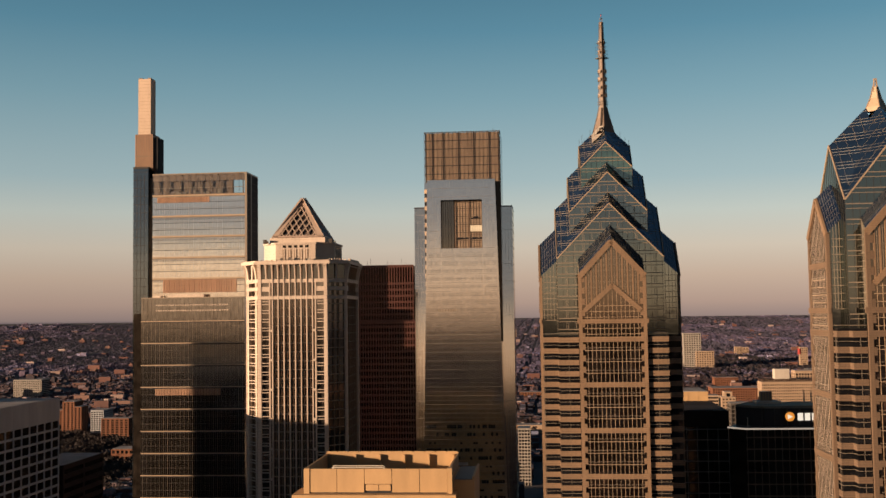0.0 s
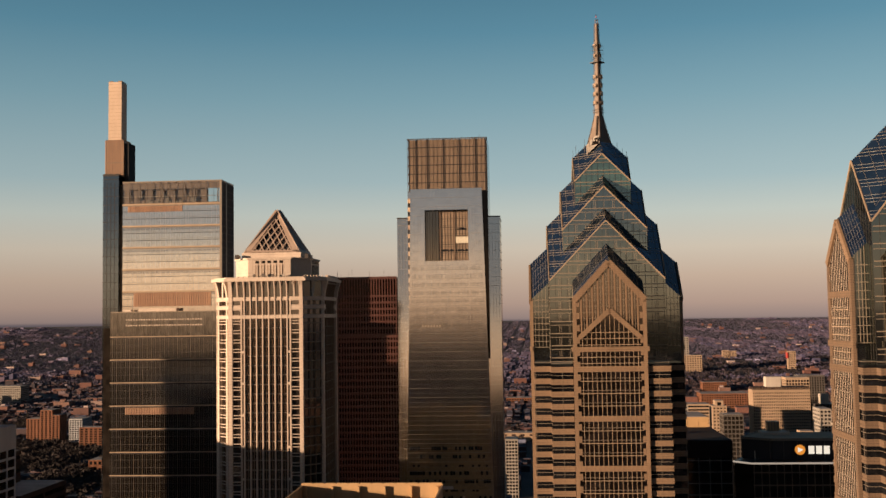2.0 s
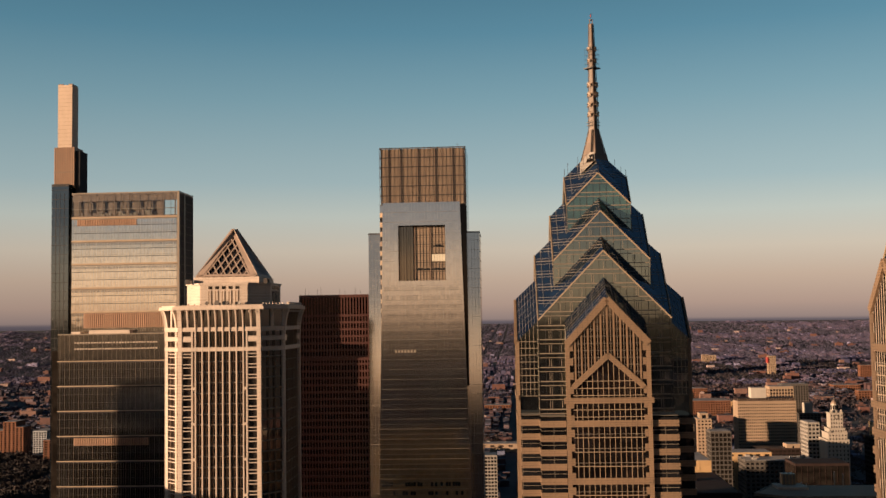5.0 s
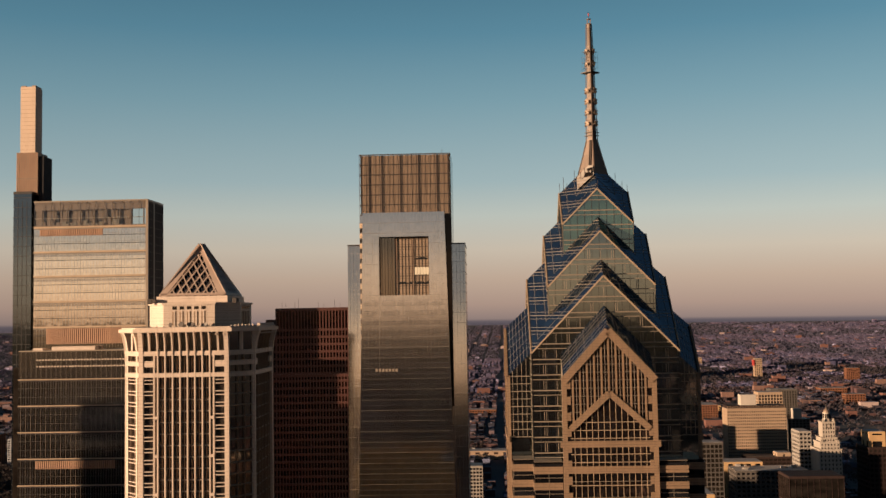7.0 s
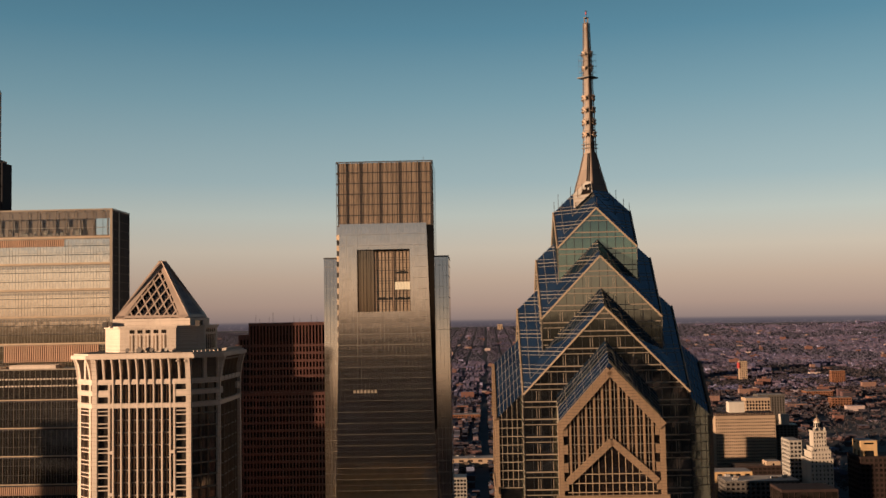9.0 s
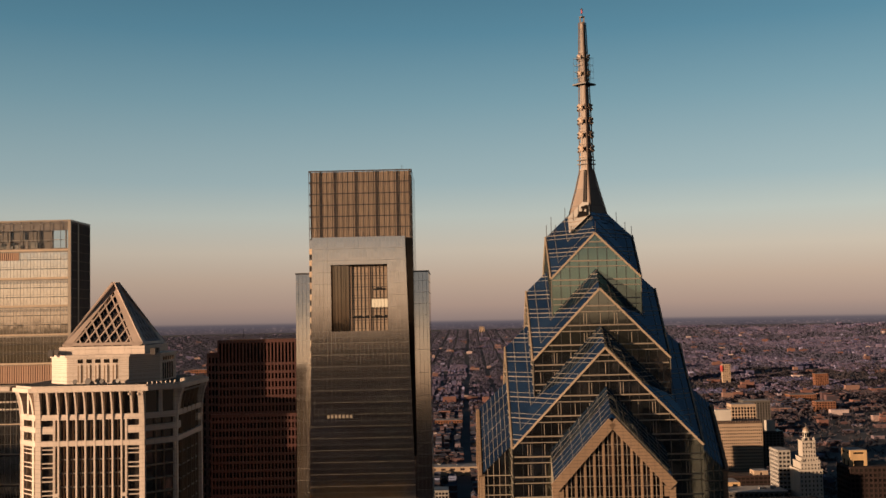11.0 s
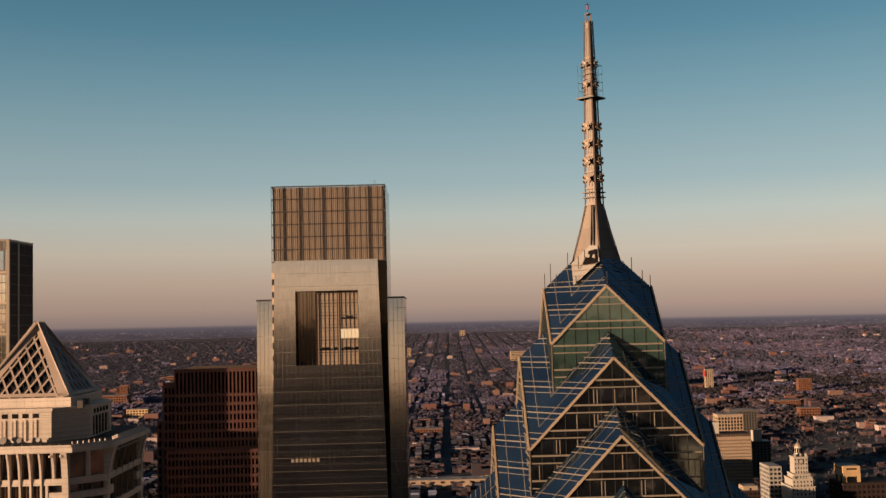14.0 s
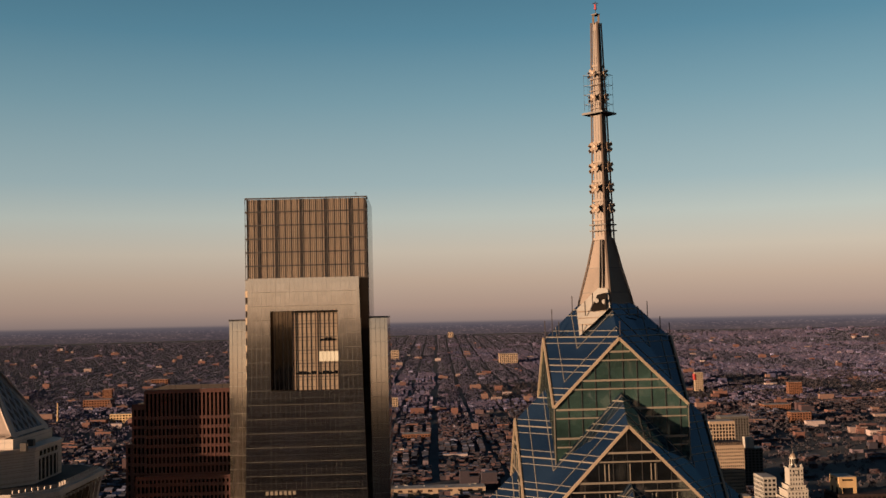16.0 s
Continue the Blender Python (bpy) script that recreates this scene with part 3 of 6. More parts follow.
    for sx in (-1, 1):
        for k in range(1, 5):
            y = -yo + k * (yo - w) / 5
            gr.beam((sx * hb, y, zs + 6), (sx * hb, y, ze + 0.9 * (yo + y)), 0.10, 0.10, (sx, 0, 0))
        z = zs + 6
        while z < ze:
            gr.beam((sx * hb, -yo + 0.4, z), (sx * hb, -w, z), 0.15, 0.12, (sx, 0, 0))
            z += floor * 0.5
    rep("bay_side_grid", gr, MULLION, t, QUARTERS, kind="stuff")
    return t


one = liberty("gabled_glass_tower", 0, 0,
              [(8.4, 237.6, 246.0, 218), (12.5, 222.6, 235.5, 206), (16.9, 207.3, 224.8, 0)],
              (10.2, 22.3, 202.0, 213.1, 181.6, 198.4, 190.5), 3.54,
              "tall stepped tower of blue-grey glass gables over tan granite bands")
two = liberty("gabled_glass_tower", 65.3, -75.8,
              [(12.3, 217.0, 232.4, 0)],
              (8.7, 16.0, 209.2, 218.9, 184.0, 203.5, 196.0), 3.9,
              "shorter blunt-topped tower of blue glass gables over tan granite bands", peak=2.6, rise=1.0, dense=True)


for tower in (one, two):
    tagged(tower, group="twin gabled towers")


# ---- the mast of the tall tower ----
def diamond(r):
    return [(0, -r), (r, 0), (0, r), (-r, 0)]


def loft(stations, ring):
    mb = MB()
    for (z0, r0), (z1, r1) in zip(stations, stations[1:]):
        a, b = ring(r0), ring(r1)
        k = len(a)
        for i in range(k):
            j = (i + 1) % k
            mb.face((*a[i], z0), (*a[j], z0), (*b[j], z1), (*b[i], z1))
    mb.face(*[(*p, stations[-1][0]) for p in ring(stations[-1][1])])
    return mb


def make_mast():
    t = thing("rooftop_mast", 0, 0, 247, "tall tapering tan steel mast with dishes on the glass tower", "mast")
    b = 247
    part("mast_base", loft([(247 - b, 4.45), (249 - b, 4.1), (252 - b, 3.15), (255.3 - b, 2.2), (259 - b, 1.3)], diamond), MAST_STEEL, t)
    part("mast_shaft", loft([(259 - b, 1.14), (268 - b, 0.98), (276 - b, 0.85), (288.6 - b, 0.53)], diamond), MAST_STEEL, t)
    for a in range(4):
        leg = MB()
        for (z0, r0), (z1, r1) in zip([(247, 4.5), (252, 3.2), (255.3, 2.25), (259, 1.34), (276, 0.95)], [(252, 3.2), (255.3, 2.25), (259, 1.34), (276, 0.95), (288.6, 0.6)]):
            leg.beam((0, -r0, z0 - b), (0, -r1, z1 - b), 0.22, 0.18, (0, -1, 0.2))
        part("mast_edge", leg, MAST_STEEL, t, m=turn(a * 90))
    for z in (259, 261.6, 264.2, 266.8, 269.4, 272, 278.5, 282.5):
        r = float(np.interp(z, [259, 276, 287], [1.5, 1.05, 0.7]))
        part("mast_collar", MB().prism(diamond(r), z - b, z + 0.3 - b), MAST_STEEL, t)
    # dark seams along the shaft's four faces
    for a in range(4):
        for u in (0.32, 0.68):
            seam = MB()
            p0, p1 = Vector((-1.13 * u, -1.13 * (1 - u), 259.6 - b)), Vector((-0.56 * u, -0.56 * (1 - u), 287.5 - b))
            seam.beam(p0, p1, 0.09, 0.05, (-1, -1, 0.03))
            part("shaft_seam", seam, STEEL_DARK, t, m=turn(a * 90))
    for z in (260.2, 261.0):
        part("ring_pipe", MB().prism(diamond(1.85), z - b, z + 0.16 - b), STEEL_DARK, t)
    part("platform", MB().prism(diamond(2.35), 276.0 - b, 276.25 - b), STEEL_DARK, t)
    for k in range(4):
        p, q = diamond(1.95)[k], diamond(1.95)[(k + 1) % 4]
        for z in (277.4, 278.7, 280.0, 281.4):
            part("cage_rail", MB().beam((*p, z - b), (*q, z - b), 0.03, 0.03, (0, 0, 1)), STEEL_DARK, t)
        for u in (0, 0.33, 0.66):
            x, y = p[0] + (q[0] - p[0]) * u, p[1] + (q[1] - p[1]) * u
            part("cage_post", MB().box(x - 0.015, y - 0.015, 276 - b, x + 0.015, y + 0.015, 281.5 - b), STEEL_DARK, t)
    for z in np.arange(276.8, 281.6, 0.8):
        part("rung", MB().prism(diamond(1.15), float(z) - b, float(z) + 0.09 - b), MAST_STEEL, t)
    # panel aerials: crossed blades in four tiers on each face
    blade = MB()
    for a in (0.72, 2.42):
        u = Vector((math.cos(a), 0, math.sin(a)))
        for e in (-1, 1):
            blade.beam(u * e * 0.14 + Vector((0, -0.25, 0)), u * e * 0.72 + Vector((0, -0.48, 0)), 0.46, 0.07, (0, -1, 0))
    blade.box(-0.16, -0.42, -0.16, 0.16, 0.5, 0.16)
    me = blade.mesh("panel_aerial", STEEL)
    for z in (263.3, 266.05, 268.8, 271.55):
        r = float(np.interp(z, [259, 276], [1.25, 0.9])) * 0.72 + 0.28
        for a in (-45, 45, 135, 225):
            part("panel_aerial", me, None, t, "", "", turn(a) @ Matrix.Translation((0, -r, z - b)))
    for z in (278.3, 281.6):
        for a in (-45, 45, 135, 225):
            part("panel_aerial", me, None, t, "", "", turn(a) @ Matrix.Translation((0, -0.95, z - b)) @ Matrix.Scale(0.75, 4))
    lan = MB()
    lan.prism(diamond(0.6), 289.7 - b, 289.85 - b)
    lan.box(-0.04, -0.04, 289.8 - b, 0.04, 0.04, 291.6 - b)
    lantern = part("lantern", lan, STEEL_DARK, t)
    for x, y in ((-0.36, -0.36), (0.36, -0.36), (0.36, 0.36), (-0.36, 0.36)):
        part("lantern_post", MB().box(x - 0.07, y - 0.07, 288.4 - b, x + 0.07, y + 0.07, 289.7 - b), STEEL, lantern)
    part("tip_arm", MB().box(-0.38, -0.03, 291.3 - b, 0.38, 0.03, 291.4 - b), STEEL_DARK, lantern)
    part("beacon", MB().prism([(0.16 * math.cos(a), 0.16 * math.sin(a)) for a in np.arange(0, 6.28, 0.785)], 290.5 - b, 291.2 - b), RED_DARK, lantern, "red beacon lamp")
    # open notch with a pale lining and dishes on the south-west side of the base
    zr = lambda x, y: 246.7 + 0.95 * (8.4 - max(abs(x), abs(y))) - 1.083 * min(abs(x), abs(y)) - b
    A, B, C, D, E, F = (Vector(p) for p in ((-4.1, -1.1, 2.9), (-1.3, -2.25, 5.65), (-0.3, -3.3, 5.45), (-0.3, -4.9, 3.0), (-4.3, -4.2, -0.6), (-2.85, -1.35, 3.95)))
    part("notch_panel", MB().face(A, E, D).face(A, D, C).face(A, C, B).face(A, B, F), CONCRETE_GREY, t, "pale lining of an open notch")
    o = Vector((-0.12, -0.25, 0.12))
    # no hole is cut: a black sheet stands for the opening's shade
    part("notch_opening", MB().face(*(Vector(p) + o for p in ((-2.6, -3.3, 2.4), (-0.75, -4.85, 2.65), (-0.42, -3.5, 4.85), (-1.5, -2.8, 4.6)))), G_BLACK, t, "black sheet for the shaded inside of an opening")
    for f in (0.12, 0.36, 0.6, 0.82):
        part("notch_line", MB().beam(A + (E - A) * f + o * 0.3, D + (E - D) * f + o * 0.3, 0.08, 0.06, (E - A).cross(D - A) * (1 if (E - A).cross(D - A).y < 0 else -1)), STEEL, t)
    for x, y, z, h in ((-3.3, -2.9, 2.0, 1.9), (-2.3, -3.0, 3.2, 1.7), (-0.9, -4.3, 2.4, 1.7), (-3.9, -4.0, -0.3, 1.2)):
        part("notch_post", MB().box(x - 0.06, y - 0.35, z, x + 0.06, y - 0.25, z + h), STEEL_DARK, t)
    for x, y, z in ((-1.75, -3.2, 3.9), (-0.95, -4.0, 3.75)):
        part("dish", MB().prism([(0.3 * math.cos(a), 0.3 * math.sin(a)) for a in np.arange(0, 6.2, 0.628)], 0, 0.2), CONCRETE_GREY, t, "grey dish", m=pose(x, y - 0.3, z, 80, 0, -30))
    # pipes and joint plates on the base
    for x, y in ((-1.0, -2.0), (-0.62, -2.4)):
        k = 1.5 / 3.0
        part("base_pipe", MB().beam((x, y, 5.6), (x * k, y * k, 12), 0.12, 0.3, (-1, -1, 0.3)), STEEL_DARK, t)
    for z, r in ((5.0, 3.2), (8.3, 2.24)):
        part("base_joint", MB().prism(diamond(r), z - 0.04, z + 0.04), STEEL_DARK, t)
    for k, (x, y, h) in enumerate(((-8.3, -0.5, 2.2), (-6.6, -1.6, 1.6), (-7.4, -1.0, 3.4), (8.3, -0.4, 1.5), (7.0, -0.8, 1.5), (5.4, -0.6, 1.8), (0.2, -8.2, 1.6), (-4.6, -0.6, 2.0), (3.8, -2.2, 1.4))):
        part("roof_rod", MB().box(x - 0.05, y - 0.05, zr(x, y) - 0.2, x + 0.05, y + 0.05, zr(x, y) + h), STEEL_DARK, t)
    return t


make_mast()


def make_finial():
    t = thing("rooftop_finial", 65.3, -75.8, 242, "short pointed gold-tan metal cap with a looped tip", "finial")
    part("cap", loft([(-1.0, 2.9), (0.2, 2.5), (2.6, 1.35), (5.6, 0.5)], diamond), TRIM, t)
    for a in range(4):
        part("cap_edge", MB().beam((0, -3.0, -1.1), (0, -1.4, 2.6), 0.24, 0.16, (0, -1, 0.6)).beam((0, -1.4, 2.6), (0, -0.55, 5.7), 0.2, 0.16, (0, -1, 0.3)), TRIM, t, m=turn(a * 90))
    part("tip_loop", MB().hexa([(-0.75, -0.3, 4.0), (-0.35, -0.3, 4.0), (-0.35, 0.3, 4.0), (-0.75, 0.3, 4.0), (-0.4, -0.2, 7.4), (-0.1, -0.2, 7.4), (-0.1, 0.2, 7.4), (-0.4, 0.2, 7.4)]).hexa([(0.35, -0.3, 4.0), (0.75, -0.3, 4.0), (0.75, 0.3, 4.0), (0.35, 0.3, 4.0), (0.1, -0.2, 7.4), (0.4, -0.2, 7.4), (0.4, 0.2, 7.4), (0.1, 0.2, 7.4)]).box(-0.4, -0.2, 7.4, 0.4, 0.2, 7.8), TRIM, t)


make_finial()


# ---- the tapered glass tower with a square window and a lattice crown ----
def make_comcast():
    t = thing("tapered_glass_tower", -63.8, 243, 0, "tall silvery glass tower with a square opening and brown lattice crown", "skyscraper")
    body = MB().box(-21.3, -19, 0, 21.3, 19, 263.5)
    part("tower_body", body, G_COM, t)
    part("shoulder_block", MB().hexa([(-27.3, -25.0, 0), (27.5, -25.0, 0), (27.5, 17, 0), (-27.3, 17, 0), (-27.3, -17, 249.7), (27.5, -17, 249.7), (27.5, 17, 249.7), (-27.3, 17, 249.7)]), G_SHOULDER, t)
    fl = 4.7
    # front slab with the square opening, wider towards the foot
    hw = lambda z: 18.6 + (263.6 - z) * 0.0232
    yf = lambda z: -30.0
    wx, wz0, wz1 = 11.3, 225.8, 252.5
    fr = MB()
    top = 263.6

    def q(xa, xb, za, zb):
        """A strip of the front; x given as a share of the half width where it reaches the edge."""
        fx = lambda x, z: math.copysign(hw(z), x) if abs(x) > 50 else x
        fr.face((fx(xa, za), yf(za), za), (fx(xb, za), yf(za), za), (fx(xb, zb), yf(zb), zb), (fx(xa, zb), yf(zb), zb))
    q(-99, 99, 0, wz0)
    q(-99, 99, wz1, top)
    q(-99, -wx, wz0, wz1)
    q(wx, 99, wz0, wz1)
    for sx in (-1, 1):
        p = [(sx * hw(0), -19, 0), (sx * hw(0), yf(0), 0), (sx * hw(top), yf(top), top), (sx * hw(top), -19, top)]
        fr.face(*(p if sx < 0 else p[::-1]))
    fr.face((-hw(top), yf(top), top), (hw(top), yf(top), top), (hw(top), -19, top), (-hw(top), -19, top))
    part("front_slab", fr, G_COM, t)
    xs = [-17.9 + k * 35.8 / 24 for k in range(25)]
    zs = [60 + k * 2.1 for k in range(97)]
    part("curtain_wall", pane_wall(xs, zs, -30.03, 17, 0.0007, (-wx - 0.6, wx + 0.6, wz0 - 0.9, wz1 + 0.9)), G_COM, t, kind="stuff")
    rec = MB()
    rec.face((-wx, yf(wz0), wz0), (-wx, -26.10, wz0), (-wx, -26.10, wz1), (-wx, yf(wz1), wz1))
    rec.face((wx, -26.10, wz0), (wx, yf(wz0), wz0), (wx, yf(wz1), wz1), (wx, -26.10, wz1))
    rec.face((-wx, -26.10, wz1), (wx, -26.10, wz1), (wx, yf(wz1), wz1), (-wx, yf(wz1), wz1))
    rec.face((-wx, yf(wz0), wz0), (wx, yf(wz0), wz0), (wx, -26.10, wz0), (-wx, -26.10, wz0))
    # black glass strip laid over the body, for shade beside the slab
    part("east_slot", MB().box(18.0, -19.4, 0, 21.34, -19.02, 263.6), G_BLACK, t, "black strip beside the front slab, for its shade")
    # unlit reveal: its shade is put into the black glass
    part("opening_reveal", rec, G_BLACK, t, "reveal of the square opening, shade in its black glass")
    part("opening_back", MB().face((-wx, -26.10, wz0), (wx, -26.10, wz0), (wx, -26.10, wz1), (-wx, -26.10, wz1)), CROWN, t, "brown panelled back wall")
    for k in range(15):
        x = -wx + 0.8 + k * 1.52
        part("opening_fin", MB().box(x - 0.09, -26.35, wz0, x + 0.09, -26.10, wz1), CROWN, t)
    for k in range(1, 6):
        z = wz0 + k * 4.45
        part("opening_rail", MB().box(-wx, -26.30, z - 0.16, wx, -26.10, z + 0.16), STEEL_DARK, t)
    for k in range(12):
        z = wz0 + 1.1 + k * 2.22
        part("opening_line", MB().box(-wx, -26.20, z - 0.06, wx, -26.10, z + 0.06), STEEL_DARK, t)
    for k in range(5):
        part("blind", MB().box(4.6 + k * 1.3, -26.50, 235.3, 5.8 + k * 1.3, -26.15, 238.6), BLIND, t, "sunlit white window blind")
    for z, x0, n in ((231.0, -3.6, 11), (242.2, 5.0, 4)):
        for k in range(n):
            part("opening_window", MB().box(x0 + k * 1.32, -26.42, z, x0 + 1.12 + k * 1.32, -26.2, z + (1.1 if k % 3 else 0.7)), G_DARK, t)
    # glazed third, darkened for the shadow that the west reveal casts
    part("opening_glass_bay", MB().box(-11.25, -26.34, 225.9, -4.4, -26.2, 252.4), G_BAY, t, "glazed third of the opening, reveal's shadow in its dark colour")
    for k in range(1, 6):
        part("glass_bay_bar", MB().box(-11.3 + k * 1.15, -26.42, 225.9, -11.2 + k * 1.15, -26.34, 252.4), STEEL_DARK, t)
    for x, w in ((3.9, 0.4), (-3.5, 0.3)):
        part("opening_post", MB().box(x - w / 2, -26.60, wz0, x + w / 2, -26.10, wz1), STEEL, t)
    # floor lines and mullions of the front slab
    z = top - fl
    while z > 20:
        a, b = hw(z), yf(z)
        if wz0 < z < wz1:
            for sx in (-1, 1):
                part("floor_line", MB().box(min(sx * wx, sx * a), b - 0.07, z - 0.04, max(sx * wx, sx * a), b + 0.05, z + 0.04), MULLION_GREY, t)
        elif z < wz0:
            part("floor_line", MB().box(-a, b - 0.06, z - 0.05, a, b + 0.05, z + 0.05), MULLION_GREY, t)
            part("floor_line", MB().box(-a, b - 0.06, z + 2.2, a, b + 0.05, z + 2.26), MULLION_DARK, t)
        elif z > wz1:
            part("floor_line", MB().box(-a, b - 0.07, z - 0.05, a, b + 0.05, z + 0.05), MULLION_GREY, t)
        z -= fl
    # a band of vision glass to each storey, in five bays, fuller towards the foot
    rnd = random.Random(5)
    z, k0 = 221.0, 0
    while z > 55:
        a, b = hw(z) - 0.9, yf(z)
        full = k0 % 3 != 0
        for k in range(5):
            x0, x1 = -a + k * 2 * a / 5 + 0.3, -a + (k + 1) * 2 * a / 5 - 0.3
            n = 6
            for q0 in range(n):
                if rnd.random() < (0.06 if full or z > 186 else 0.5):
                    continue
                xa, xb = x0 + q0 * (x1 - x0) / n + 0.06, x0 + (q0 + 1) * (x1 - x0) / n - 0.06
                h = (1.9 if full or z > 186 else 1.0) * rnd.uniform(0.9, 1.05)
                part("vision_window", MB().box(xa, b - 0.05, z, xb, b + 0.03, z + h), G_VISION if z > 130 or rnd.random() < 0.4 else G_DARK, t)
        z -= 4.2
        k0 += 1
    # lit windows: their light is only the pale panel colour
    for k in range(7):
        part("lit_window", MB().box(-13.6 + k * 1.5, yf(192) - 0.06, 191.6, -12.6 + k * 1.5, yf(192) + 0.03, 192.8), MULLION, t)
    part("lit_windows", MB().box(-8.5, yf(105) - 0.06, 108.8, 1.5, yf(105) + 0.03, 110.4), STONE_PALE, t, "row of windows, their light put in as pale colour")
    n = 24
    for k in range(1, n):
        u = k / n * 2 - 1
        for za, zb in ((190, wz0), (wz0, wz1), (wz1, top)):
            if za == wz0 and abs(u) * hw(240) < wx:
                continue
            mb = MB().beam((u * hw(za), yf(za), za), (u * hw(zb), yf(zb), zb), 0.045, 0.05, (0, -1, 0))
            part("mullion", mb, MULLION_GREY, t)
    # body and shoulders: floor lines
    for z in np.arange(25, 262, fl):
        z = float(z)
        part("floor_line", MB().box(-21.4, -19.08, z - 0.04, 21.4, 19.08, z + 0.04), MULLION_GREY, t)
        if z < 249:
            part("floor_line", MB().box(-27.4, -17.08 - (249.7 - z) * 0.032, z - 0.04, 27.6, 17.08, z + 0.04), MULLION_GREY, t)
        # west slot with sunlit and dark windows
        if z < 260:
            e = -18.75 - (263 - z) * 0.0225
            part("slot_panel", MB().box(-21.25, -19.3, z + 0.2, e, -19.1, z + 2.2), G_BLACK, t)
            part("slot_sill", MB().box(-21.3, -19.4, z + 2.3, e, -19.1, z + 4.5), TRIM if int(z * 7) % 4 else STEEL, t)
    for x in np.arange(-26.2, 27.2, 1.6):
        if abs(x) > 21.5:
            part("mullion", MB().beam((float(x), -24.4, 20), (float(x), -17, 249.6), 0.08, 0.06, (0, -1, 0.03)), MULLION_DARK, t)
    part("shoulder_cap", MB().box(-27.45, -17.25, 249.5, 27.65, 17.15, 250.1), MULLION_DARK, t)
    # lattice crown
    cz, ct = 263.5, 292.2
    part("crown_box", MB().box(-20.7, -18.0, cz, 20.7, 18, ct - 0.6), CROWN, t, "brown louvred crown box")
    for k in range(58):
        x = -20.5 + k * 41 / 57
        part("crown_fin", MB().box(x - 0.10, -18.12, cz, x + 0.10, -18.0, ct - 0.6), STEEL, t)
    for k in range(7):
        z = cz + 0.2 + k * (ct - cz - 0.4) / 6
        part("crown_rail", MB().box(-21.3, -18.36, z - 0.24, 21.3, -18.12, z + 0.24), STEEL_DARK, t)
        part("crown_rail", MB().box(-21.3, -18.3, z - 0.2, -20.8, 19, z + 0.2), STEEL_DARK, t)
        part("crown_rail", MB().box(20.8, -18.3, z - 0.2, 21.3, 19, z + 0.2), STEEL_DARK, t)
    for x in (-20.9, -16.6, -10.6, -1.9, 6.6, 15.2, 20.6):
        part("crown_post", MB().box(x - 0.40, -18.34, cz, x - 0.22, -18.1, ct).box(x + 0.22, -18.34, cz, x + 0.40, -18.1, ct), STEEL_DARK, t)
    for k in range(20):
        x = -20.5 + k * 2.15
        part("crown_strut", MB().box(x - 0.06, -18.24, cz, x + 0.06, -18.1, ct), MULLION, t)
    for k in range(6):
        z = cz + 2.6 + k * 4.7
        part("crown_line", MB().box(-20.7, -18.16, z - 0.1, 20.7, -18.1, z + 0.1), STEEL, t)
    part("crown_screen", MB().box(21.4, -19.2, cz - 40, 21.5, 18, ct - 0.2), CLEAR, t, "clear glass side screen")
    part("roof_aerial", MB().box(17.4, -18, ct, 17.5, -17.9, ct + 1.6).box(16.9, -18, ct + 1.0, 18.0, -17.9, ct + 1.1), STEEL_DARK, t)


make_comcast()


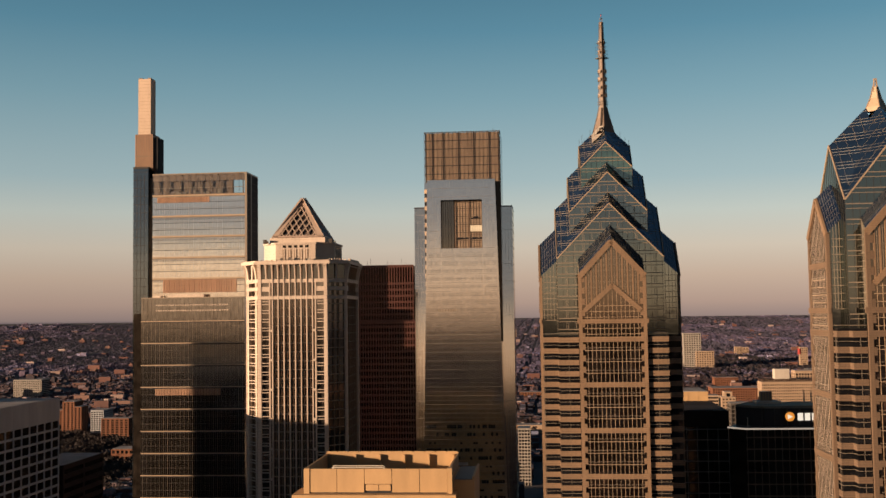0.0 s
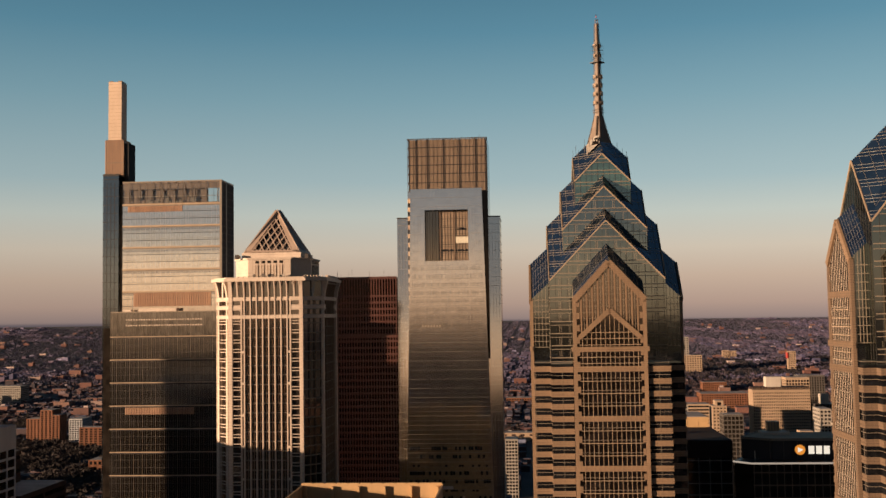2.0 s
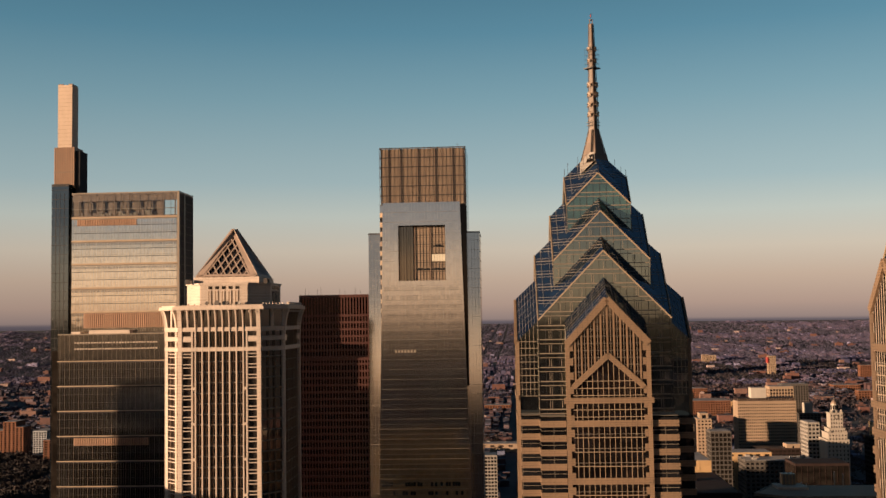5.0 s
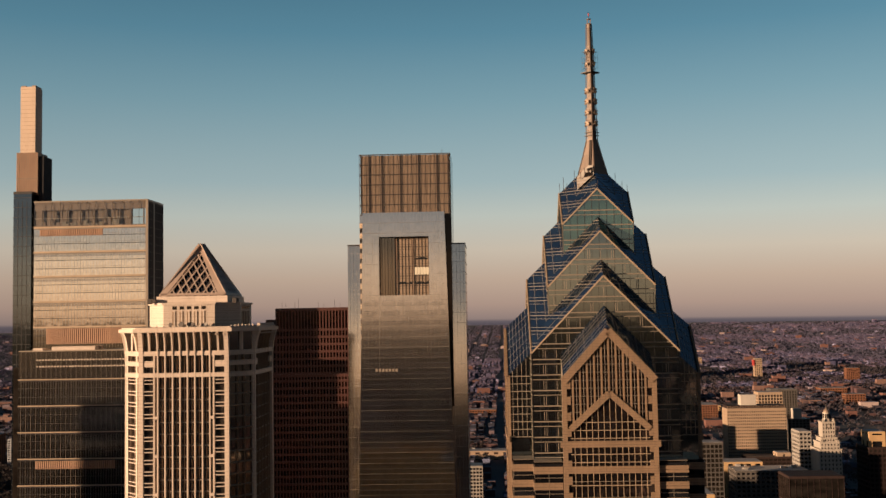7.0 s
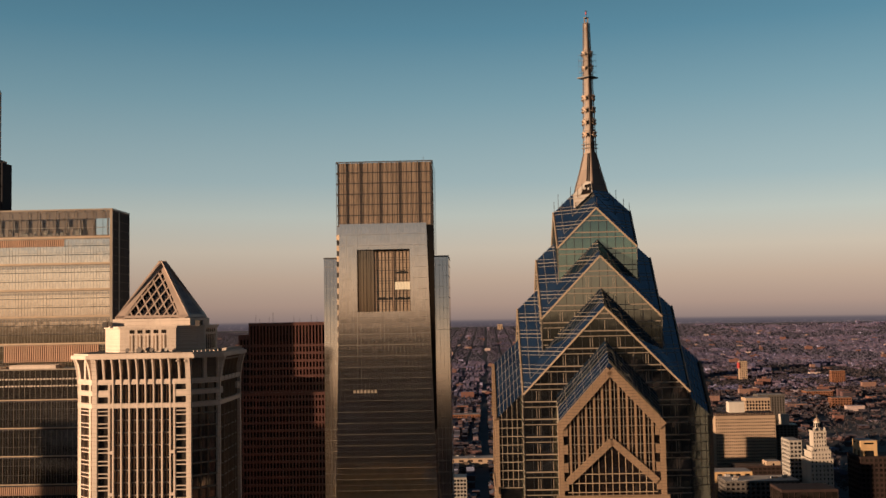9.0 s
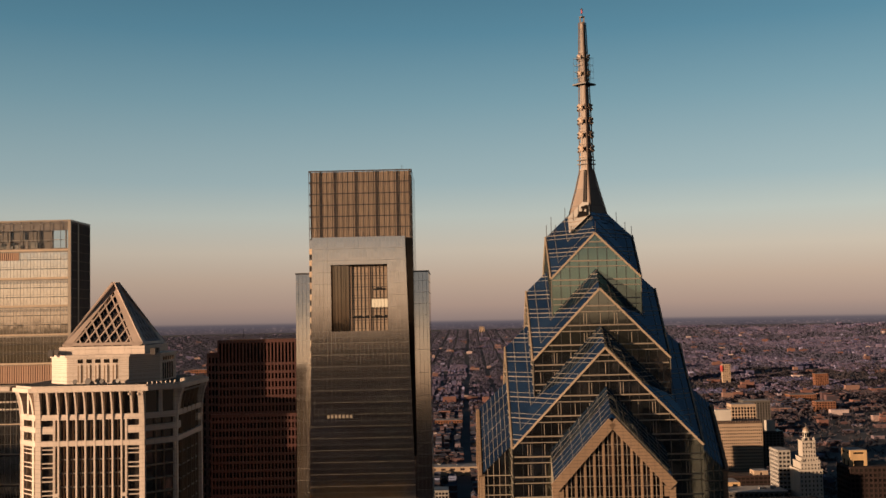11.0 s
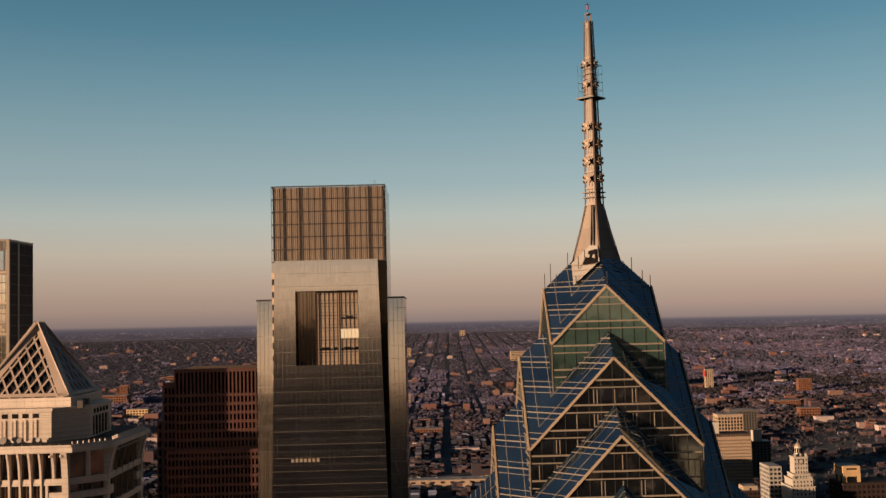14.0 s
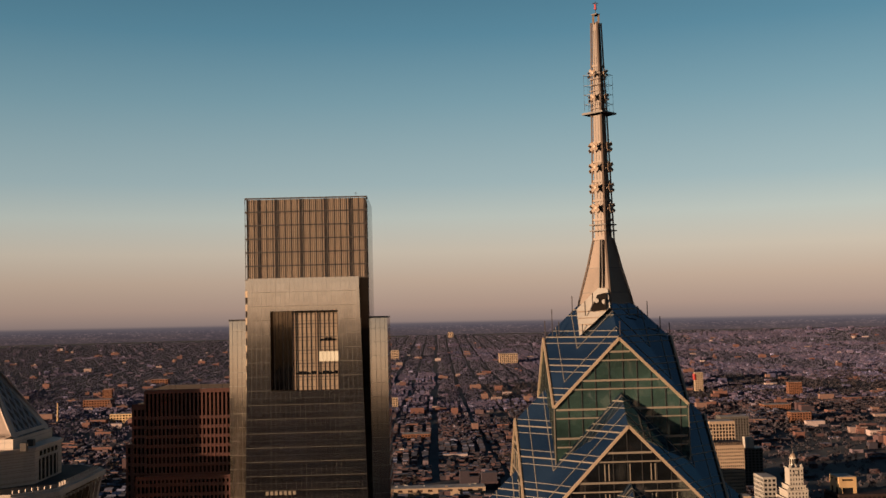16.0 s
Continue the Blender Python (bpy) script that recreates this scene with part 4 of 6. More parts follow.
# ---- the slab tower with a tall fin ----
def make_ctc():
    t = thing("slab_tower_with_fin", -228, 275, 0, "tall grey glass slab tower with a tan rooftop fin", "skyscraper")
    part("upper_slab", MB().box(-28, -12.9, 0, 30.6, 12, 265), G_CTC, t)
    part("curtain_wall", pane_wall([-28 + k * 58.6 / 39 for k in range(40)], [202.4 + k * 2.087 for k in range(31)], -13.0, 3, 0.0009), G_CTC, t, kind="stuff")
    # glazed top storey: a room with columns, ceiling and furniture behind clear glass
    part("sky_floor", MB().box(-28, -12.8, 264.9, 30.6, 12, 265.5), SOFFIT, t)
    part("sky_ceiling", MB().box(-28, -12.8, 276.6, 30.6, 12, 277.5), SOFFIT, t)
    part("ceiling_band", MB().box(-27.9, -12.4, 273.4, 30.2, -12.1, 276.6), SOFFIT, t, "brown ceiling void behind the glass")
    part("sky_back_wall", MB().box(-28, -10.6, 265.5, 22, -10.2, 276.6), STONE_BROWN, t)
    part("sky_west_wall", MB().box(-28, -6, 265.5, -27.6, 12, 276.6), SOFFIT, t)
    part("sky_glass", MB().box(-28, -13, 265.2, 30.6, -12.9, 277.4), CLEAR, t, "clear glass of the top storey").visible_shadow = False
    for k in range(9):
        part("sky_column", MB().box(-25 + k * 6.6, -11.8, 265.5, -24.5 + k * 6.6, -11.1, 276.6), STONE_BROWN, t)
    rnd = random.Random(7)
    for k in range(26):
        x = -26 + k * 1.55 + rnd.uniform(-0.4, 0.4)
        y = rnd.uniform(-12.4, -11.9)
        part("sky_unit", MB().box(x, y, 265.5, x + rnd.uniform(0.7, 2.4), y + 0.6, 265.5 + rnd.uniform(0.8, 3.4)), rnd.choice((STONE_BROWN, MULLION_GREY, SOFFIT)), t)
    part("sky_rail", MB().box(-28, -12.85, 269.0, 30.6, -12.7, 269.3), MULLION, t)
    for k in range(1, 13):
        x = -28 + k * 58.6 / 13
        part("sky_mullion", MB().box(x - 0.07, -13.1, 265.2, x + 0.07, -12.95, 277.4), MULLION_DARK, t)
    part("lower_block", MB().box(-31.8, -20.9, 0, 31.4, -13.02, 202), G_CTC_LOW, t)
    part("curtain_wall", pane_wall([-31.8 + k * 63.2 / 50 for k in range(51)], [32 + k * 2.1667 for k in range(79)], -21.0, 4), G_CTC_LOW, t, kind="stuff")
    # black glass here stands for the shade in the core's recesses
    part("lower_core_face", MB().box(-48.5, 9.7, 0, -39.6, 9.98, 193), G_BLACK, t, "black face standing for a shaded recess")
    part("west_core", MB().box(-49.3, 10, 0, -39.6, 34, 285), G_CORE, t)
    part("core_cap", MB().box(-49.4, 9.9, 285, -39.5, 34, 286.3), MULLION_DARK, t)
    # slots beside the core: their shade is the black glass
    part("west_slot", MB().box(-39.6, 12, 0, -28, 30, 279), G_BLACK, t, "black face standing for a shaded recess")
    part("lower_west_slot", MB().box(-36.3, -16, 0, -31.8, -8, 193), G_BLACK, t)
    # east side turned from the sun: a black sheet stands for its shade
    part("east_face", MB().box(30.62, -12.4, 0, 30.78, 12, 277), MATT_BLACK, t, "east side, its shade put in as a black sheet")
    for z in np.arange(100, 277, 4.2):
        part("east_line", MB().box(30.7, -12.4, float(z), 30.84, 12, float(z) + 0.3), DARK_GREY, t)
    part("east_mid_pier", MB().box(30.6, -4.5, 200, 30.95, -3.2, 277), MULLION_GREY, t)
    part("east_pier", MB().box(29.6, -13.4, 200, 30.8, -12.6, 277.7), MULLION, t)
    part("roof_edge", MB().box(-28.1, -13.2, 277.4, 30.8, 12.1, 278.1), MULLION, t)
    part("fin_lower", MB().box(-50.2, 15, 285, -38.4, 27, 308), LOUVRE, t, "rust-tan lower fin")
    # fin's east side: its shade is given by a black block
    part("fin_side", MB().box(-38.4, 16, 278, -35.8, 27, 306), MATT_BLACK, t)
    part("fin_upper", MB().box(-48.4, 15.4, 308, -40.2, 24, 344), FIN_TAN, t, "pale tan upper fin")
    part("fin_top", MB().box(-48.2, 15.6, 344, -45.6, 23, 344.6).box(-42.4, 15.6, 344, -40.2, 23, 344.7), STEEL, t)
    for k in range(16):
        z = 309.6 + k * 2.2
        part("fin_joint", MB().box(-48.44, 15.36, z - 0.06, -40.16, 24, z + 0.06), STEEL, t)
    for k in range(12):
        x = -49.6 + k * 0.99
        part("fin_rib", MB().box(x - 0.1, 14.85, 285.2, x + 0.1, 15, 308), STEEL, t)
    part("fin_belt", MB().box(-50.25, 14.8, 293.6, -38.35, 15, 294.1), STEEL, t)
    # upper slab: bright rails every third storey, thin floor lines, close mullions
    for z in (264.6, 252.0, 239.6, 226.8, 214.0):
        part("rail", MB().box(-28.1, -13.35, z - 0.4, 30.6, -12.95, z + 0.4), TRIM, t)
        for k in (1, 2):
            part("floor_line", MB().box(-28, -13.14, z - k * 4.2 - 0.14, 30.6, -13.01, z - k * 4.2 + 0.14), MULLION_DARK, t)
            part("spandrel_line", MB().box(-28, -13.12, z - k * 4.2 + 0.95, 30.6, -13.01, z - k * 4.2 + 1.07), MULLION_GREY, t)
        # shade under the rail, laid on as a grey strip
        part("rail_shade_strip", MB().box(-28, -13.1, z - 1.0, 30.6, -13.01, z - 0.45), MULLION_GREY, t)
    # a row of darker clear panes to each storey
    for k in range(14):
        z, strip = 203.4 + k * 4.2, MB()
        for q in range(78):
            if not (z > 256 and q < 46) and not (z < 213 and 8 < q < 70):
                x = -27.95 + q * 58.6 / 78
                strip.box(x + 0.08, -13.06, z, x + 0.66, -13.0, z + 1.35)
        part("vision_strip", strip, G_VISION if k % 3 == 2 else G_CTC, t, kind="stuff")
    for k in range(1, 39):
        x = -28 + k * 58.6 / 39
        part("mullion", MB().box(x - 0.045, -13.12, 203, x + 0.045, -13.01, 264.5), MULLION if k % 2 else MULLION_GREY, t)
    for k in range(44):
        x = -24.5 + k * 0.93
        if k < 35:
            part("slat", MB().box(x - 0.3, -13.45, 260.2, x + 0.3, -13.1, 263.6), LOUVRE, t)
        if k < 44:
            part("slat", MB().box(-20.8 + k * 1.04 - 0.34, -13.5, 205.4, -20.8 + k * 1.04 + 0.34, -13.1, 213.4), LOUVRE, t)
    part("mid_roof", MB().box(-31.8, -21, 202, 31.4, -13.6, 202.5), MULLION, t)
    part("roof_plant", MB().box(-16, -19, 202.5, 6, -14, 204.3).box(-26, -18, 202.5, -21, -15, 203.6), STONE_PALE, t)
    # lower block: thin rails and fins
    z = 188.2
    while z > 20:
        part("rail", MB().box(-31.9, -21.5, z - 0.24, 31.4, -21.02, z + 0.24), TRIM, t)
        # the lower rails' shade, laid on as a black strip
        part("rail_shade_strip", MB().box(-31.8, -21.12, z - 0.95, 31.4, -21.01, z - 0.3), MATT_BLACK, t)
        for k in (1, 2):
            part("floor_line", MB().box(-31.8, -21.1, z - k * 4.33 - 0.1, 31.4, -21, z - k * 4.33 + 0.1), MULLION_DARK, t)
        z -= 13.0
    for k in range(1, 50):
        x = -31.8 + k * 63.2 / 50
        part("mullion", MB().box(x - 0.05, -21.18, 20, x + 0.05, -21.01, 201.8 if k % 2 else 188), MULLION_GREY if k % 2 else MULLION_DARK, t)
    for k in range(42):
        x = -22.5 + k * 0.95
        part("slat", MB().box(x - 0.3, -21.4, 144.3, x + 0.3, -21.05, 148.2), LOUVRE, t)
    # panes that look lit through pale colour alone
    for z in (194.6, 197.8):
        for k in range(30):
            part("lit_pane", MB().box(-23 + k * 1.5, -21.08, z - 0.35, -22 + k * 1.5, -21.0, z + 0.35), STONE_PALE, t)
    for k in range(40):
        z = 283 - k * 5.2
        part("core_line", MB().box(-49.4, 9.9, z - 0.12, -39.6, 10, z + 0.12), MULLION_DARK, t)
    for x in (-46.9, -44.5, -42.1):
        part("core_mullion", MB().box(x - 0.1, 9.85, 20, x + 0.1, 10, 281), MULLION_DARK, t)


make_ctc()


# ---- the eight-sided granite tower with a lattice pyramid ----
def make_bny():
    t = thing("pyramid_topped_tower", -128, 109, 0, "pale granite office tower with flared cornice and lattice pyramid", "skyscraper")
    H, c = 22.0, 7.0

    def octagon(h, cc):
        return [(-h + cc, -h), (h - cc, -h), (h, -h + cc), (h, h - cc), (h - cc, h), (-h + cc, h), (-h, h - cc), (-h, -h + cc)]
    part("glazing", MB().prism(octagon(H - 0.7, c), 0, 205), G_BNY, t)
    part("glazing_top", MB().prism(octagon(H - 0.3, c), 205, 213), G_BNY, t)
    main = [turn(a) for a in (0, 90, 180, 270)]
    fw = H - c                                        # half width of a main face
    # flared columns
    def column(x, wdt, d):
        mb = MB()
        st = [(0, 0.0), (200, 0.0), (205, 0.15), (208, 0.5), (210.5, 1.0), (212.6, 1.7)]
        for (z0, o0), (z1, o1) in zip(st, st[1:]):
            y0, y1 = -H - d * 0.35 - o0, -H - d * 0.35 - o1
            b = -H + 0.9
            mb.hexa([(x - wdt / 2, y0, z0), (x + wdt / 2, y0, z0), (x + wdt / 2, b, z0), (x - wdt / 2, b, z0),
                     (x - wdt / 2, y1, z1), (x + wdt / 2, y1, z1), (x + wdt / 2, b, z1), (x - wdt / 2, b, z1)])
        return mb
    for x in (-8.75, -6.25, -3.75, -1.25, 1.25, 3.75, 6.25, 8.75):
        rep("column", column(x, 0.46, 1.2), STONE_PALE, t, main[:1] + main[2:])
    # east face: its shade is put into fewer, darker columns
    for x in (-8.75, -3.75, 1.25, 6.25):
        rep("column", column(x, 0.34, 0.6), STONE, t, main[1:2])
    for x in (-11.6, 11.6):
        short = MB()
        for z0, z1, o0, o1 in ((205, 208, 0.15, 0.5), (208, 210.5, 0.5, 1.0), (210.5, 212.6, 1.0, 1.7)):
            short.hexa([(x - 0.3, -H - o0, z0), (x + 0.3, -H - o0, z0), (x + 0.3, -H + 0.9, z0), (x - 0.3, -H + 0.9, z0),
                        (x - 0.3, -H - o1, z1), (x + 0.3, -H - o1, z1), (x + 0.3, -H + 0.9, z1), (x - 0.3, -H + 0.9, z1)])
        rep("cornice_column", short, STONE_PALE, t, main)
    for x in (-14.4, 14.4):
        rep("corner_pier", column(x, 1.5, 0.8), STONE_PALE, t, main)
    for z, h, d in ((205.4, 1.5, 0.35), (198.2, 1.5, 0.35)):
        rep("stone_band", MB().box(-fw - 0.1, -H - d, z - h / 2, fw + 0.1, -H + 0.9, z + h / 2), STONE_PALE, t, main)
    fl = 3.77
    for sx in (-1, 1):
        pier = MB().box(min(sx * 9.7, sx * 10.3), -H - 0.25, 0, max(sx * 9.7, sx * 10.3), -H + 0.9, 205)
        rep("ladder_pier", pier, STONE_PALE, t, main[:1])
        bars = MB()
        bars.box(min(sx * 10.2, sx * 14.0), -H - 0.12, 0, max(sx * 10.2, sx * 14.0), -H + 0.9, 0.3)
        bars.box(min(sx * 10.2, sx * 14.0), -H - 0.12, 1.2, max(sx * 10.2, sx * 14.0), -H + 0.9, 1.5)
        me = bars.mesh("ladder_rail", STONE_PALE)
        rep("ladder_rail", me, None, t, [main[j] @ Matrix.Translation((0, 0, 195.2 - k * fl)) for k in range(46) for j in (0,)])
        rep("stone_block", MB().box(min(sx * 8.7, sx * 10.2), -H - 0.45, 0, max(sx * 8.7, sx * 10.2), -H + 0.5, 1.0), STONE_PALE, t, [main[j] @ Matrix.Translation((0, 0, 183.6 - k * 12.6)) for k in range(13) for j in (0,)])
        wide = MB().box(min(sx * 10.2, sx * 14.0), -H - 0.14, 200.9, max(sx * 10.2, sx * 14.0), -H + 0.9, 202.9)
        rep("stone_band", wide, STONE_PALE, t, main)
    thin = MB().box(-9.8, -H + 0.2, 0, 9.8, -H + 0.8, 0.35)
    rep("window_rail", thin, MULLION_GREY, t, [main[j] @ Matrix.Translation((0, 0, 193.6 - k * fl)) for k in range(45) for j in (0, 1)])
    for x in np.arange(-7.5, 7.6, 2.5):
        rep("window_mullion", MB().box(float(x) - 0.09, -H + 0.15, 0, float(x) + 0.09, -H + 0.8, 205), STONE, t, main[:2])
    # chamfered corners
    dist = (2 * H - c) / math.sqrt(2)
    half = c / math.sqrt(2)
    cham = [turn(a) for a in (-45, 45, 135, 225)]
    for x in (-half + 1.55, half - 1.55):
        st = MB().box(x - 0.6, -dist - 0.25, 0, x + 0.6, -dist + 0.9, 206)
        for z0, z1, o0, o1 in ((206, 208.5, 0.25, 0.6), (208.5, 210.8, 0.6, 1.1), (210.8, 212.6, 1.1, 1.9)):
            st.hexa([(x - 0.6, -dist - o0, z0), (x + 0.6, -dist - o0, z0), (x + 0.6, -dist + 0.9, z0), (x - 0.6, -dist + 0.9, z0),
                     (x - 0.6, -dist - o1, z1), (x + 0.6, -dist - o1, z1), (x + 0.6, -dist + 0.9, z1), (x - 0.6, -dist + 0.9, z1)])
        rep("corner_pier", st, STONE_PALE, t, cham[:1])
    bars = MB().box(-half, -dist - 0.12, 0, half, -dist + 0.8, 0.3).box(-half, -dist - 0.12, 1.2, half, -dist + 0.8, 1.5)
    me = bars.mesh("corner_rail", STONE_PALE)
    rep("corner_rail", me, None, t, [cham[0] @ Matrix.Translation((0, 0, 195.2 - k * fl)) for k in range(46)])
    # south-east corner: slim grey rails, darkened for its shade
    slim = MB().box(-half, -dist + 0.2, 0, half, -dist + 0.8, 0.4).mesh("corner_rail", MULLION_GREY)
    rep("corner_rail", slim, None, t, [cham[1] @ Matrix.Translation((0, 0, 195.2 - k * fl)) for k in range(46)])
    for z in (198.2, 202, 205.4):
        rep("stone_band", MB().box(-half, -dist - 0.3, z - 0.8, half, -dist + 0.9, z + 0.8), STONE_PALE, t, cham)
    rep("corner_mullion", MB().box(-0.55, -dist - 0.3, 205.4, 0.55, -dist + 0.9, 212.5), STONE_PALE, t, cham)
    for x in (-half + 0.22, half - 0.22):
        rep("corner_edge", MB().box(x - 0.2, -dist - 0.1, 0, x + 0.2, -dist + 0.9, 212.4), STONE_PALE, t, cham)
    for x in (-1.3, 1.3):
        rep("corner_mullion", MB().box(x - 0.08, -dist + 0.1, 0, x + 0.08, -dist + 0.7, 205), STONE, t, cham[:2])
    # courses on the drum and the terrace parapet
    for z in np.arange(214.8, 221.6, 1.15):
        part("stone_course", MB().prism(octagon(15.82, 7), float(z), float(z) + 0.05), STONE, t)
    # cornice, terrace, drum
    part("cornice", MB().prism(octagon(H + 2.0, c + 0.4), 212.4, 213.6), STONE_PALE, t)
    part("cornice_lip", MB().prism(octagon(H + 1.2, c + 0.2), 213.6, 214.1), STONE_PALE, t)
    part("terrace_deck", MB().prism(octagon(H + 0.7, c + 0.1), 214.1, 214.15), MATT_BLACK, t, "dark terrace deck")
    part("drum", MB().prism(octagon(15.8, 7), 213.6, 221.6), STONE_PALE, t)
    part("drum_cornice", MB().prism(octagon(16.2, 7), 221.6, 222.3), STONE_PALE, t)
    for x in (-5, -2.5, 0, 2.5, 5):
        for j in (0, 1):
            # east panels take dark glass for that side's shade
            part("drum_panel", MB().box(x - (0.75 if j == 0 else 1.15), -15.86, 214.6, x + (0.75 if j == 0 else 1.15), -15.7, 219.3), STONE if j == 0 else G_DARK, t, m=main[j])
            part("drum_window", MB().box(x - 0.75, -15.86, 220.0, x + 0.75, -15.7, 221.1), G_BLACK, t, m=main[j])
            part("drum_fin", MB().box(x - 0.28, -16.0, 214.4, x + 0.28, -15.7, 219.6), STONE_PALE, t, m=main[j])
    part("pyramid_base", MB().box(-12.3, -12.3, 222.3, 12.3, 12.3, 224.6), STONE_PALE, t)
    # pyramid: solid rim, diagonal lattice over a core with shade in its dark glass
    b, zb, za = 11.7, 224.6, 243.0
    core = MB()
    for j in range(4):
        p = [(-b + 1.6, -b + 1.6, zb), (b - 1.6, -b + 1.6, zb), (0, 0, za - 2.4)]
        core.face(*[tuple(main[j] @ Vector(q)) for q in p])
    part("pyramid_core", core, G_DARK, t)
    n = Vector((0, -(za - zb), b)).normalized()
    pt = lambda u, v: Vector((b * (1 - v) * u, -b * (1 - v), zb + (za - zb) * v))

    def lattice(j, pv, outer, inner):
        for k in range(1, 8):
            u = -1 + 2 * k / 8
            for e in (-1, 1):
                part("lattice_bar", MB().beam(pv(u, 0), pv((u + e) / 2, (1 - e * u) / 2), 0.46, 0.24 + 0.02 * (e > 0), n), outer, t, m=main[j])
        for k in range(0, 8):
            u = -1 + 2 * (k + 0.5) / 8
            for e in (-1, 1):
                off = n * -0.8
                part("inner_bar", MB().beam(pv(u, 0) + off, pv((u + e) / 2, (1 - e * u) / 2) + off, 0.2, 0.16 + 0.02 * (e > 0), n), inner, t, m=main[j])
    for j in range(4):
        for sx in (-1, 1):
            part("pyramid_rim", MB().beam(pt(sx * 0.90, 0), pt(0, 1.0), 2.5, 0.3, n), PYRAMID, t, m=main[j])
        part("pyramid_sill", MB().beam(pt(-1, 0.03), pt(1, 0.03), 0.9, 0.3, n), PYRAMID, t, m=main[j])
        if j in (0, 3):
            pv = lambda x, v: Vector((b * x, -b * (1 - v), zb + (za - zb) * v))
            lattice(j, pv, PYRAMID, PYRAMID)
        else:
            # slopes away from the sun: shade put in as dark steel
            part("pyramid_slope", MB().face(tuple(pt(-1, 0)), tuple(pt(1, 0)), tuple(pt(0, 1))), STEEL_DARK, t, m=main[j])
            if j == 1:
                # east lattice in cooler grey, the shade's tint in its colour
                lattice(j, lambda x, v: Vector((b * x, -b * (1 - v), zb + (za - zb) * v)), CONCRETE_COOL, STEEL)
    for x, y, r in ((-5.8, -17.6, 0.7), (-2.2, -17.4, 1.0), (1.8, -17.6, 0.7), (6.2, -17.2, 0.6)):
        part("roof_dish", MB().prism([(r * math.cos(a), r * math.sin(a)) for a in np.arange(0, 6.2, 0.5)], 0, 0.18), STEEL_DARK if r > 0.6 else CONCRETE_GREY, t, "grey satellite dish", m=pose(x, y, 214.9, 70, 0, -15))
        part("dish_stand", MB().box(x - 0.08, y, 213.6, x + 0.08, y + 0.6, 214.9), STEEL_DARK, t)
    rep("cornice_boss", MB().box(-0.22, -H - 1.95, 211.4, 0.22, -H - 1.2, 211.85), STONE_PALE, t, [main[q] @ Matrix.Translation((-13.75 + 2.5 * k, 0, 0)) for q in (0, 1) for k in range(12)])
    rep("terrace_post", MB().box(-0.16, -H - 1.1, 213.9, 0.16, -H - 0.75, 215.0), STONE_PALE, t, [main[1] @ Matrix.Translation((-13.2 + 1.65 * k, 0, 0)) for k in range(17)])
    rep("terrace_post", MB().box(-0.16, -dist - 0.9, 213.9, 0.16, -dist - 0.6, 214.8), STONE_PALE, t, [cham[1] @ Matrix.Translation((-4.2 + 1.4 * k, 0, 0)) for k in range(7)])
    rep("terrace_post", MB().box(-0.2, -H - 0.9, 213.9, 0.2, -H - 0.6, 214.5), MULLION_DARK, t, [Matrix.Translation((-13.2 + 2.2 * k, 0, 0)) for k in range(13)])
    for x, y in ((-14, -14), (14, -6), (15, -13), (-15.5, -6)):
        part("roof_unit", MB().box(x - 0.7, y - 0.7, 222, x + 0.7, y + 0.7, 223.8), STEEL_DARK, t)


make_bny()


# ---- the red granite tower behind ----
def make_red():
    t = thing("red_granite_tower", -121, 322, 0, "dark red granite tower with stepped top and close windows", "skyscraper")
    blocks = [(-19.4, -19, 19.4, 221.4), (-25.3, -16, 25.3, 215.4), (-28.4, -14, 28.4, 198.6), (-22.5, -21.5, 22.5, 186)]
    for x0, y0, x1, zt in blocks:
        part("tower_block", MB().box(x0, y0, 0, x1, 19 if y0 == -19 else 16, zt), G_RED, t)
        n = int((x1 - x0) / 1.65)
        for k in range(n + 1):
            x = x0 + k * (x1 - x0) / n
            part("granite_pier", MB().box(x - 0.34, y0 - 0.5, 0, x + 0.34, y0 + 0.1, zt + 0.3), GRANITE_RED, t)
        top_z = zt - 11.5 if y0 == -19 else zt
        for z in np.arange(30, top_z, 3.9):
            z = float(z)
            part("granite_band", MB().box(x0 - 0.3, y0 - 0.4, z, x1 + 0.3, y0 + 0.1, z + 1.25), GRANITE_RED, t)
        part("roof_band", MB().box(x0 - 0.4, y0 - 0.45, zt - 1.2, x1 + 0.4, y0 + 0.2, zt + 0.4), GRANITE_RED, t)
        n = 20
        for k in range(n + 1):
            y = y0 + k * (16 - y0) / n
            part("granite_pier", MB().box(x0 - 0.5, y - 0.34, 0, x0 + 0.1, y + 0.34, zt), GRANITE_RED, t)
    for x, h in ((-18, 5), (-16, 3), (-11, 4), (-9, 6), (2, 4), (5, 3), (11, 5), (14, 3)):
        part("roof_aerial", MB().box(x - 0.06, -10, 221, x + 0.06, -9.88, 221 + h), STEEL_DARK, t)


make_red()


